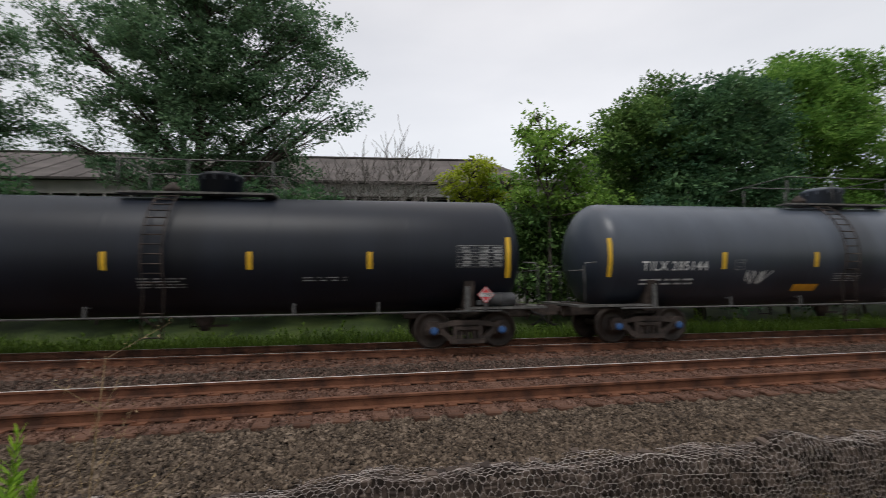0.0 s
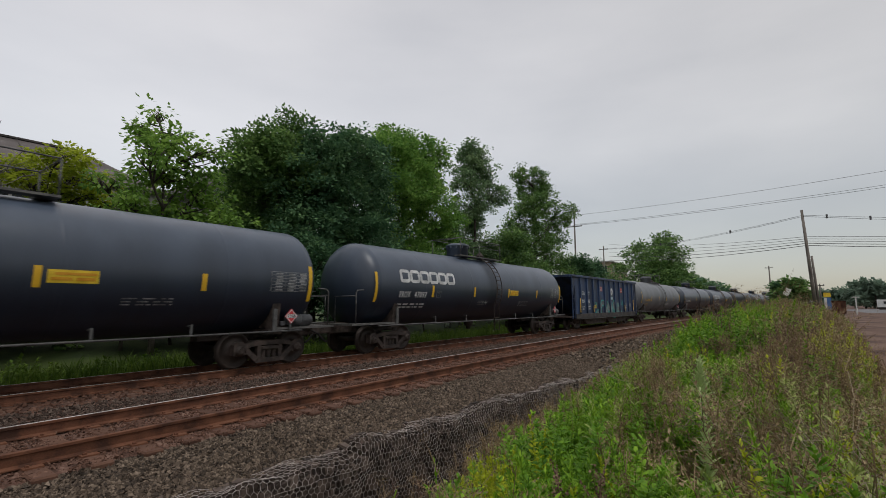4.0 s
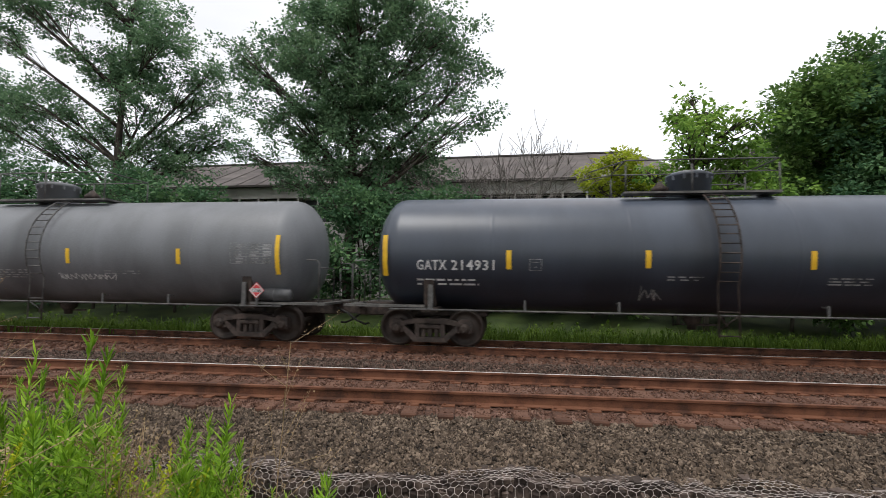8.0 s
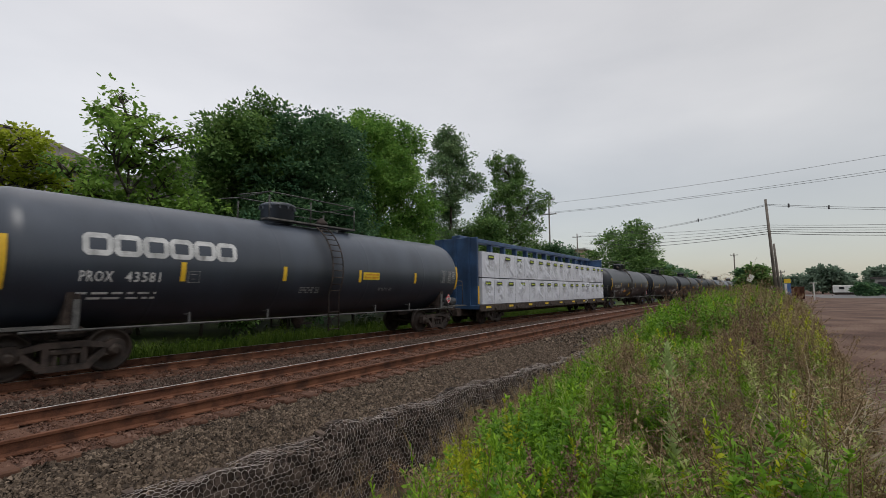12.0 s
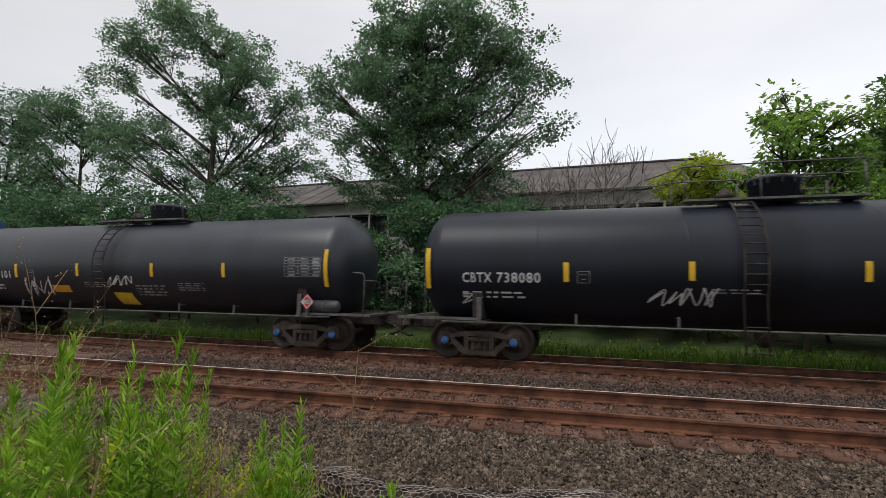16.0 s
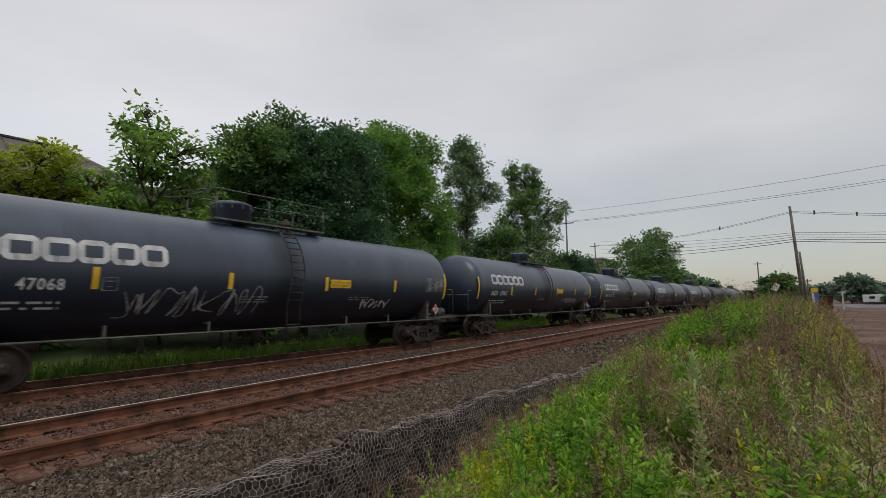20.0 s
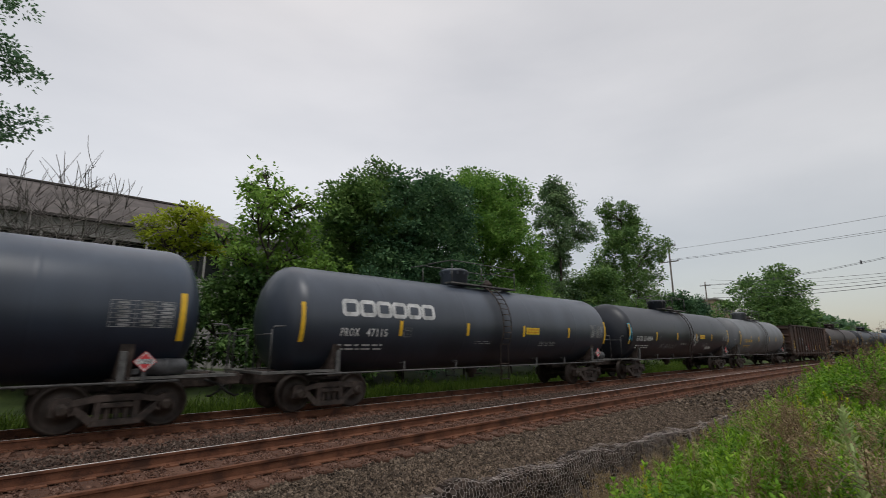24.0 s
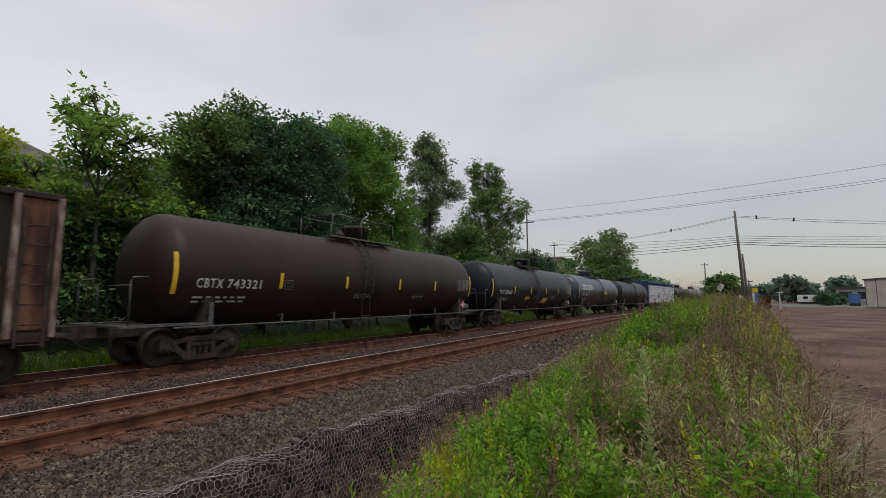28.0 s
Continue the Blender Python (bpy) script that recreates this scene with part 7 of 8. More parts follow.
# leaf length, leaf width, leaves a metre of stem, lowest and highest leaf angle, tip tuft, stem lean, droop
HABIT = {
    "weed": (0.053, 0.011, 104, 0.25, 1.2, 0.9, 0.13, 0.18),
    "weed3": (0.058, 0.022, 68, 0.0, 0.8, 0.6, 0.16, 0.28),
    "weed2": (0.044, 0.015, 90, 0.1, 1.0, 0.6, 0.16, 0.2),
    "silver": (0.078, 0.015, 52, 0.2, 1.1, 0.8, 0.16, 0.25),
    "narrow": (0.092, 0.0115, 105, 0.25, 1.2, 1.1, 0.1, 0.12),
}


def clump(g, r, x, y, z, h, habit, stems, spread, coarse=1.0):
    """One plant: several stems from a root, each with leaves set round it in a spiral and a tuft at the tip."""
    ll, lw, per_m, lo, hi, tuft, lean, droop = HABIT[habit]
    ll, lw, per_m = ll * coarse, lw * coarse, per_m / coarse
    P, Q, R = [], [], []
    for k in range(stems):
        a = r.uniform(0, math.tau)
        out = np.array([math.cos(a), math.sin(a), 0.0])
        root = np.array([x, y, z - 0.03]) + out * spread * r.uniform(0, 0.45)
        hh = h * (1.0 if k == 0 else r.uniform(0.55, 1.0))
        top = root + out * lean * hh * r.uniform(0.2, 1.6) + [0, 0, hh]
        mid = (root + top) / 2 - out * 0.06 * hh + [0, 0, 0.03 * hh]
        P += [root, mid]
        Q += [mid, top]
        R += [0.0026 + 0.0022 * hh, 0.002 + 0.0012 * hh]
        n = max(8, int(per_m * hh * r.uniform(0.8, 1.15)))
        t = np.sort(r.uniform(0.12, 1.0, n))
        C = ((1 - t) ** 2)[:, None] * root + (2 * t * (1 - t))[:, None] * mid + (t ** 2)[:, None] * top
        az = np.arange(n) * 2.4 + r.uniform(0, 6) + r.normal(size=n) * 0.3
        up = lo + (hi - lo) * t ** 1.5 + r.normal(size=n) * 0.14 + (t > 0.9) * tuft
        al, u, w = frames_of(np.stack([np.cos(az), np.sin(az), up], 1))
        ac = np.stack([-np.sin(az), np.cos(az), r.normal(size=n) * 0.3], 1)
        ln = ll * r.uniform(0.7, 1.2, n) * (0.55 + 0.9 * np.sin(np.clip(t * 1.05, 0, 1) * 2.6))
        if coarse < 1.5:
            g.add(*lance_arrays(C, al, ac, ln, lw * ln / ll, droop * r.uniform(0.3, 1.6, n)))
        else:
            g.add(*leaf_arrays(C, al, ac, ln, lw * 1.15 * ln / ll))
    g.add(*stem_arrays(np.array(P), np.array(Q), np.array(R)))


def dock(g, r, x, y, z, h, coarse=1.0):
    """A dead dock: upright rusty stalks packed with seed husks in the upper half."""
    for k in range(r.integers(1, 4)):
        a = r.uniform(0, math.tau)
        root = np.array([x + 0.06 * math.cos(a), y + 0.06 * math.sin(a), z])
        top = root + [math.cos(a) * 0.12 * h, math.sin(a) * 0.12 * h, h * r.uniform(0.75, 1.0)]
        g.add(*stem_arrays(root[None], top[None], np.array([0.0045])))
        m = 7
        at = r.uniform(0.45, 0.95, m)
        sp = root + (top - root) * at[:, None]
        sd = np.concatenate([r.normal(size=(m, 2)) * 0.09 * h, np.full((m, 1), 0.17 * h)], 1)
        g.add(*stem_arrays(sp, sp + sd, np.full(m, 0.0025)))
        n = int(260 * h / coarse)
        ws = r.integers(0, m + 2, n)
        t = r.uniform(0.5, 1.0, n)
        C = np.where((ws < m)[:, None], sp[ws % m] + sd[ws % m] * r.uniform(0.1, 1, n)[:, None], root + (top - root) * t[:, None]) + r.normal(size=(n, 3)) * 0.009
        al, u, w = frames_of(r.normal(size=(n, 3)) + [0, 0, 0.3])
        ln = 0.017 * coarse * r.uniform(0.6, 1.4, n)
        g.add(*leaf_arrays(C, al, u, ln, ln * 0.8))


def twig_tangle(g, r, x, y, z, h, n):
    """Pale dead stems, long and bent over, crossing one another."""
    P, Q = [], []
    for k in range(n):
        a, p = r.uniform(0, math.tau), np.array([x, y, z]) + r.normal(size=3) * [0.16, 0.16, 0.03]
        d = np.array([math.cos(a) * 0.5, math.sin(a) * 0.5, 1.0])
        step = h * r.uniform(0.22, 0.34)
        for q in range(4):
            e = p + d / np.linalg.norm(d) * step
            P.append(p)
            Q.append(e)
            if q and r.random() < 0.6:
                P.append(e)
                Q.append(e + (d + r.normal(size=3) * 0.6) / np.linalg.norm(d) * step * 0.5)
            p, d = e, d + np.array([math.cos(a) * 0.25, math.sin(a) * 0.25, -0.32]) + r.normal(size=3) * 0.12
    g.add(*stem_arrays(np.array(P), np.array(Q), np.full(len(P), 0.0032)))


def dry_spray(g, r, x, y, z, h, n, seed_len):
    """A dead stalk with a cloud of thin forked twigs and small seed husks."""
    top = np.array([x + r.normal() * 0.16 * h, y + r.normal() * 0.16 * h, z + h])
    root = np.array([x, y, z])
    k = 12
    at = r.uniform(0.4, 1.0, k)
    sp = root + (top - root) * at[:, None]
    sd = r.normal(size=(k, 3)) * [0.13, 0.13, 0.05] * h + np.stack([np.zeros(k), np.zeros(k), 0.14 * h * np.ones(k)], 1)
    g.add(*stem_arrays(np.concatenate([[root], sp]), np.concatenate([[top], sp + sd]), np.concatenate([[0.0045], np.full(k, 0.0022)])))
    ws = r.integers(0, k, n)
    C = sp[ws] + sd[ws] * r.uniform(0.2, 1.05, n)[:, None] + r.normal(size=(n, 3)) * 0.018
    al, u, w = frames_of(r.normal(size=(n, 3)) + [0, 0, 0.6])
    ln = seed_len * r.uniform(0.5, 1.3, n)
    g.add(*sliver_arrays(C, al, u, ln, ln * 0.5))


def build_weeds():
    r = np.random.default_rng(9)
    kinds = ("weed", "weed3", "weed2", "silver", "straw", "dock", "twig")
    plants = {k: Green() for k in kinds}
    # stands of one kind: x, y, radius, kind
    stands = ((3.1, 1.75, 0.42, "weed3"), (3.8, 1.75, 0.38, "weed2"), (3.5, 1.15, 0.36, "weed3"), (4.26, 1.32, 0.42, "weed3"), (2.8, 1.2, 0.4, "weed"), (4.4, 2.3, 0.5, "weed2"), (5.0, 2.0, 0.45, "weed3"), (4.2, 0.85, 0.26, "weed3"), (5.7, 2.6, 0.5, "silver"), (5.75, 0.9, 0.42, "straw"), (6.6, 0.95, 0.32, "straw"), (4.75, 0.68, 0.2, "straw"), (6.2, 1.7, 0.5, "weed"), (7.2, 2.1, 0.7, "weed3"),
              (3.8, -0.05, 0.4, "weed"), (4.9, 0.0, 0.25, "straw"), (5.6, 0.3, 0.4, "weed"), (5.6, -0.35, 0.32, "silver"), (6.4, 0.0, 0.3, "dock"), (7.6, -0.3, 0.5, "straw"), (9.0, -0.35, 0.6, "dock"), (10.5, -0.6, 0.8, "straw"), (9.2, -1.1, 0.6, "straw"), (13.0, -0.9, 1.0, "straw"), (16, -1.2, 1.4, "straw"), (20, -1.7, 1.8, "straw"), (25, -2.2, 2.5, "straw"),
              (4.3, -0.85, 0.3, "twig"), (5.0, -0.75, 0.38, "twig"), (3.9, -0.55, 0.25, "twig"), (5.3, -0.43, 0.3, "straw"), (6.0, -0.85, 0.3, "straw"), (6.5, -0.98, 0.4, "straw"), (5.6, -0.95, 0.25, "silver"), (7.6, -1.0, 0.4, "twig"), (12.0, -1.3, 0.7, "weed2"), (10.9, -1.25, 0.4, "weed2"),
              (10, 0.9, 1.1, "weed"), (14, 1.0, 1.7, "weed3"), (17, 0.8, 1.6, "weed"), (8.4, 0.8, 0.5, "silver"), (2.4, 2.5, 0.4, "straw"), (3.2, 2.75, 0.4, "straw"), (6.6, 3.1, 0.6, "straw"), (8.6, 3.0, 0.7, "straw"), (-3.0, 2.4, 0.35, "straw"), (-3.7, 2.1, 0.4, "silver"), (-2.6, 1.7, 0.5, "weed"))

    def field(spacing, xs, ys, hf, weights, coarse, stems, open_to=0.12):
        nx, ny = int((xs[1] - xs[0]) / spacing), int((ys[1] - ys[0]) / spacing)
        for i in range(nx * ny):
            x, y = xs[0] + (i % nx + r.uniform(-0.1, 1.1)) * spacing, ys[0] + (i // nx + r.uniform(-0.1, 1.1)) * spacing
            if not clear_of_camera(x, y) or y > gabion_y(x) - 0.3:
                continue
            if abs(x) < 1.5 + 0.5 * noise.noise((y * 0.9, 8.0, 1.0)):
                continue
            if open_to < 1 and -0.55 < x / max(y, 0.05) < 1.2 + 0.25 * min(max(y, 0.0), 2.4) and r.random() > open_to:
                continue
            edge = y + 1.15 + 0.09 * max(0.0, x - 4.5) + 0.25 * noise.noise((x * 1.1, 2.0, 4.0))
            if x > 0 and edge < 0:
                continue
            w = np.array(weights, float)
            for q in range(len(w)):
                w[q] *= max(0.03, 1 + 5 * noise.noise((x * 0.8, y * 1.1, 11.0 * q + 5)))
            if x > 2.5 and y < 0.25 - 0.04 * (x - 5):
                w[4] *= 1.9
                w[3] *= 1.8
            kind = kinds[r.choice(len(w), p=w / w.sum())]
            for sx, sy, sr, sk in stands:
                if math.hypot(x - sx, y - sy) < sr and r.random() < (0.5 if sk == "dock" else 0.8):
                    kind = sk
            z = ground_height(x, y)
            h = hf(x, y) * r.uniform(0.5, 1.12) * (1 + 0.9 * noise.noise((x * 1.7, y * 2.0, 45.0)))
            if math.hypot((x - 14.5) * 0.6, y - 0.9) < 1.3:
                h = 1.5 * r.uniform(0.8, 1.05)
            for mx, my, mh, sp in MULLEINS:
                if math.hypot(x - mx, y - my) < 0.36:
                    h *= 0.45
            if x > 0:
                h *= 0.55 + 0.45 * min(1.0, max(0.0, edge) / 0.5)
            h = min(h, (weed_cap(x, y) - z) * r.uniform(0.72, 1.02) + (0.12 if r.random() < 0.04 else 0))
            if h < 0.12:
                continue
            g = plants[kind]
            if kind == "straw":
                for q in range(2):
                    dry_spray(g, r, x + r.normal() * 0.06, y + r.normal() * 0.06, z, h * r.uniform(0.85, 1.2), int(300 / coarse), 0.02 * coarse)
                clump(plants["weed"], r, x, y, z, h * 0.5, "weed", 2, spacing, coarse)
            elif kind == "dock":
                dock(g, r, x, y, z, h * 1.2, coarse)
                clump(plants["weed"], r, x, y, z, h * 0.6, "weed", 2, spacing, coarse)
            elif kind == "twig":
                twig_tangle(g, r, x, y, z, h * 1.3, 7)
                clump(plants["silver"], r, x, y, z, h * 0.8, "silver", 2, spacing, coarse)
            else:
                clump(g, r, x, y, z, h, "narrow" if kind == "weed" and x < 0 else kind, stems, spacing, coarse)

    mix = (5, 3.6, 1.0, 1.0, 1.3, 0.12, 0.06)
    field(0.135, (1.5, 5.2), (-1.6, 3.5), lambda x, y: 0.5 + 0.07 * x + 0.05 * max(0, y), mix, 1.0, 3)
    field(0.175, (5.2, 9.5), (-2.0, 4.2), lambda x, y: 0.82 + 0.05 * (x - 5), mix, 1.05, 4)
    field(0.28, (9.5, 22.0), (-3.0, 4.0), lambda x, y: 1.25 + 0.01 * x, mix, 1.45, 5)
    field(0.55, (22.0, 60.0), (-5.0, 4.0), lambda x, y: 1.4, (4, 3, 0.6, 0.3, 1.6, 0.5, 0), 2.8, 6)
    field(0.165, (-8.0, -1.1), (1.2, 4.5), lambda x, y: 0.8 + 0.2 * min(2.5, max(0.0, -x - 1.0)) + 0.1 * (y - 1.5), (6, 1.2, 0.5, 0.6, 0.5, 0.1, 0.0), 1.0, 4)
    field(0.3, (-1.8, 3.0), (3.4, 4.6), lambda x, y: 0.45, (4, 1.5, 0.6, 0.3, 1.2, 0, 0), 1.0, 2, 0.5)
    # brown stalks at the foot of the netting
    for i in range(190):
        x = r.uniform(1.0, 10.0)
        y = gabion_y(x) - r.uniform(0.45, 1.6)
        dry_spray(plants["dock" if i % 3 == 0 else "straw"], r, x, y, ground_height(x, y), r.uniform(0.2, 0.6), 150, 0.018)
    # single tall stems before the ballast
    for x, y, top in ((-2.2, 2.05, 1.35), (-2.05, 2.15, 1.28), (-1.56, 2.56, 0.9), (-1.72, 2.46, 0.75), (-2.6, 2.3, 1.2), (-3.0, 2.2, 1.3), (-1.9, 2.9, 0.6), (-2.7, 2.8, 0.95), (-1.2, 3.0, 0.3), (-1.05, 2.75, 0.45), (-0.8, 3.2, 0.1), (-2.35, 2.5, 0.85)):
        z = ground_height(x, y)
        clump(plants["weed"], r, x, y, z, top - z, "narrow", 1, 0.05)
        clump(plants["weed"], r, x, y, z, (top - z) * 0.8, "narrow", 3, 0.3)
    for x, y, top in ((-3.05, 2.35, 1.45), (-2.9, 2.45, 1.25), (-3.3, 2.6, 1.3), (-1.3, 2.6, 1.2)):
        z = ground_height(x, y)
        dry_spray(plants["straw"], r, x, y, z, top - z, 260, 0.022)
    names = {"weed": ("green_weeds", "dense fresh green leafy weeds on the bank"), "weed3": ("dark_weeds", "darker green broad-leaved weeds on the bank"), "straw": ("dry_weeds", "dry brown seed stalks among the weeds"), "weed2": ("yellow_weeds", "yellow-green flowering weeds on the bank"), "silver": ("grey_weeds", "grey-green woolly weeds on the bank"), "dock": ("dead_dock", "rusty brown upright seed stalks among the weeds"), "twig": ("dead_twigs", "pale dead stems tangled over the weeds")}
    for kind, g in plants.items():
        if g.v:
            n, lab = names[kind]
            thing(n, lab, "weeds", kind="stuff", data=g.mesh(n, LEAF[kind]))
    g = Green()
    grass_blades(g, r, 3000, (2.2, 20), (-1.2, 1.5), 0.35, 0.8, 0.007, weed_cap)
    grass_blades(g, r, 2500, (5, 14), (2.4, 3.6), 0.15, 0.35, 0.01, weed_cap)
    grass_blades(g, r, 4500, (-8, -1.9), (1.4, 4.0), 0.3, 0.85, 0.007, weed_cap)
    grass_blades(g, r, 2500, (20, 50), (-2.2, 4.2), 0.6, 1.2, 0.03, weed_cap)
    thing("bank_grass", "long thin green grass blades on the bank", "grass", kind="stuff", data=g.mesh("bank_grass", LEAF["weed"]))
    g = Green()
    grass_blades(g, r, 2600, (3.0, 16), (-2.6, -1.0), 0.05, 0.3, 0.008, weed_cap)
    grass_blades(g, r, 3400, (14, 50), (-5.0, -1.2), 0.3, 1.0, 0.02, weed_cap)
    thing("dry_grass", "thin dry straw-coloured grass at the lot's edge", "grass", kind="stuff", data=g.mesh("dry_grass", LEAF["straw"]))
    g = Green()
    grass_blades(g, r, 9000, (-9, 12), (0.1, 4.5), 0.04, 0.15, 0.012)
    grass_blades(g, r, 3000, (-9, 16), (-2.2, 0.3), 0.03, 0.12, 0.01)
    thing("short_grass", "short thin grass on the bank's bare soil", "grass", kind="stuff", data=g.mesh("short_grass", LEAF["weed3"]))
    # mulleins: woolly rosette plants with a flower spike
    for i, (x, y, h, spiked) in enumerate(MULLEINS):
        q = np.random.default_rng(300 + i)
        m = thing("mullein", "woolly grey-green mullein with a tall flower spike" if spiked else "woolly grey-green mullein with broad upright leaves", "mullein plant", at=pose(x, y, ground_height(x, y)))
        st = Build().tube([(0, 0, 0), (0.02, 0, h * 0.5), (0.0, 0.02, h)], [0.018, 0.014, 0.008], 6)
        part("stalk", st, LEAF["wool"], m)
        for k in range(60):
            t = (k + q.random()) / 60
            a = k * 2.4 + q.uniform(-0.2, 0.2)
            ln = (0.3 - 0.2 * t) * q.uniform(0.8, 1.15) if not spiked else (0.19 - 0.14 * t) * q.uniform(0.8, 1.15)
            d = Vector((math.cos(a), math.sin(a), 0.75 + 1.6 * t))
            d.normalize()
            s = Vector((-math.sin(a), math.cos(a), 0)) * ln * 0.22
            c = Vector((0, 0, t * h * (0.92 if spiked else 0.97)))
            tip = c + d * ln + Vector((math.cos(a), math.sin(a), -0.4)) * ln * 0.18
            mid = c + d * ln * 0.5
            keel = Vector((math.cos(a), math.sin(a), -0.3)) * ln * 0.06
            leaf = Build()
            leaf.add([c, mid + s - keel * 0.5, mid + keel, mid - s - keel * 0.5, tip], [(0, 1, 2), (0, 2, 3), (1, 4, 2), (2, 4, 3)])
            part("leaf", leaf, LEAF["wool"], m)
        if spiked:
            spike = Build().lathe([(h * 0.8, 0.006), (h * 0.85, 0.009), (h * 0.88, 0.007), (h * 0.91, 0.008), (h * 0.94, 0.006), (h * 0.96, 0.002)], "z", 8)
            part("flower_spike", spike, LEAF["weed"], m, "green budding spike")


def build_buildings():
    # long low hall with a hipped dark roof behind the trees
    hall = thing("warehouse", "long low hall with a grey-brown roof and pale upper wall", "building", at=pose(0, 0, 0, 0, 0, -4.5))
    x0, x1, y0, y1, ze = -42.0, 13.0, 36.0, 54.0, 9.5
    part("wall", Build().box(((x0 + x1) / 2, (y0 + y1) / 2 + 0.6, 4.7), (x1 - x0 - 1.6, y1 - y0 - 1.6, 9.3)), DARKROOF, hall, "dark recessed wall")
    part("upper_wall", Build().box(((x0 + x1) / 2, y0 + 0.4, 8.95), (x1 - x0, 0.3, 0.95)), PALEWALL, hall, "pale upper wall")
    part("upper_wall", Build().box((x1 - 0.15, (y0 + y1) / 2 + 0.3, 8.95), (0.3, y1 - y0 - 0.5, 0.95)), PALEWALL, hall)
    part("gutter", Build().box(((x0 + x1) / 2, y0 - 0.05, ze + 0.02), (x1 - x0 + 0.2, 0.22, 0.16)), DARKROOF, hall, "dark gutter")
    roof = Build()
    ridge_z, ym = 13.6, 44.2
    pts = [(x0, y0, ze + 0.1), (x1, y0, ze + 0.1), (x1, y1, ze + 0.1), (x0, y1, ze + 0.1), (x0 + 3, ym, ridge_z), (x1 - 3.4, ym, ridge_z)]
    roof.add(pts, [(0, 1, 5, 4), (1, 2, 5), (2, 3, 4, 5), (3, 0, 4), (3, 2, 1, 0)])
    part("roof", roof, HALLROOF, hall, "grey-brown sheet roof")
    slope = Vector((0, ym - y0, ridge_z - ze - 0.1))
    turn = Matrix.Rotation(math.atan2(slope.z, slope.y), 3, "X")
    for k in range(24):
        x = x0 + 4 + k * 1.9
        part("roof_seam", shared("roof_seam", lambda: Build().box((0, 0, 0), (0.06, slope.length * 0.97, 0.05), turn), DARKROOF), None, hall, "", pose(x, (y0 + ym) / 2, (ze + 0.1 + ridge_z) / 2 + 0.02))
    part("ridge_cap", Build().box(((x0 + x1) / 2 - 0.2, ym, ridge_z + 0.03), (x1 - x0 - 6.4, 0.5, 0.14)), DARKROOF, hall, "dark ridge cap")
    part("lower_wall", Build().box(((x0 + x1) / 2, y0 + 0.45, 3.2), (x1 - x0 - 0.6, 0.3, 6.4)), PALEWALL, hall, "pale lower wall")
    for k in range(29):
        x = x0 + 1.2 + k * 1.82
        part("column", shared("column", lambda: Build().box((0, 0, 0), (0.14, 0.14, 8.4)), PALEWALL), None, hall, "", pose(x, y0 + 0.2, 4.25))
    for k in range(14):
        w = part("window", shared("hall_window", lambda: Build().box((0, 0, 0), (3.2, 0.08, 1.9)), GLASS), None, hall, "dark window band", pose(x0 + 3 + k * 3.64, y0 + 1.33, 7.5))
        part("window_frame", shared("hall_window_frame", lambda: Build().box((0, -0.05, 0.98), (3.3, 0.1, 0.08)), PALEWALL), None, w)
    # gabled house
    house = thing("house", "pale house with a steep dark gabled roof", "house")
    hx, hy = 22.6, 33.0
    part("wall", Build().prism([(-5, 0), (5, 0), (5, 10.2), (0, 13.6), (-5, 10.2)], hy, hy + 10, "xz"), PALEWALL, house, "pale gable wall", pose(hx, 0, 0))
    for s in (-1, 1):
        part("roof", Build().prism([(s * 5.6, 9.75), (0, 13.75), (0, 14.05), (s * 5.6, 10.05)], hy - 0.6, hy + 10.6, "xz"), DARKROOF, house, "dark roof slope", pose(hx, 0, 0))
    for x, z in ((-2, 7.4), (2, 7.4), (0, 10.4), (-2, 4.2), (2, 4.2)):
        w = part("window", Build().box((hx + x, hy - 0.01, z), (1.0, 0.06, 1.5)), GLASS, house)
        part("window_sill", Build().box((hx + x, hy - 0.03, z - 0.8), (1.2, 0.08, 0.1)), CREAM, w)
    # tan block far along
    blk = thing("office_block", "tan brick block far along the track", "building")
    bx, by = 118.0, 31.0
    part("wall", Build().box((bx + 8, by + 6, 6.0), (16, 12, 12.0)), BRICKTONE, blk)
    part("roof", Build().box((bx + 8, by + 6, 12.15), (16.6, 12.6, 0.3)), PALEWALL, blk)
    for k in range(5):
        for z in (4.0, 7.2, 10.4):
            part("window", shared("block_window", lambda: Build().box((0, 0, 0), (2.0, 0.1, 1.5)), GLASS), None, blk, "", pose(bx + 1.8 + k * 3.1, by - 0.03, z))
        for z in (4.0, 7.2, 10.4):
            if k < 3:
                part("window", shared("block_window_side", lambda: Build().box((0, 0, 0), (0.1, 2.0, 1.5)), GLASS), None, blk, "", pose(bx - 0.03, by + 2 + k * 4, z))
    # cream shed and low buildings over the lot
    shed = thing("metal_shed", "cream panelled metal shed with a dark roof edge", "shed", at=pose(109.0, -25.6, 0, 0, 0, -167.8))
    for k in range(7):
        b = Build().box((k * 3.3 + 1.65, 0.0, 2.45), (3.22, 0.1, 4.7), cham=0.02)
        part("wall_panel", b, CREAM, shed, "plain cream metal wall panel", pose(0, 0, 0))
        part("panel_joint", shared("panel_joint", lambda: Build().box((0, -0.03, 2.45), (0.07, 0.12, 4.7)), DARKROOF), None, shed, "", pose(k * 3.3 - 0.02, 0, 0))
    part("end_wall", Build().box((-0.05, 6.0, 2.45), (0.1, 11.9, 4.7)), CREAM, shed)
    part("roof", Build().box((11.5, 6.0, 4.9), (23.6, 12.6, 0.26)), DARKROOF, shed, "dark flat roof edge")
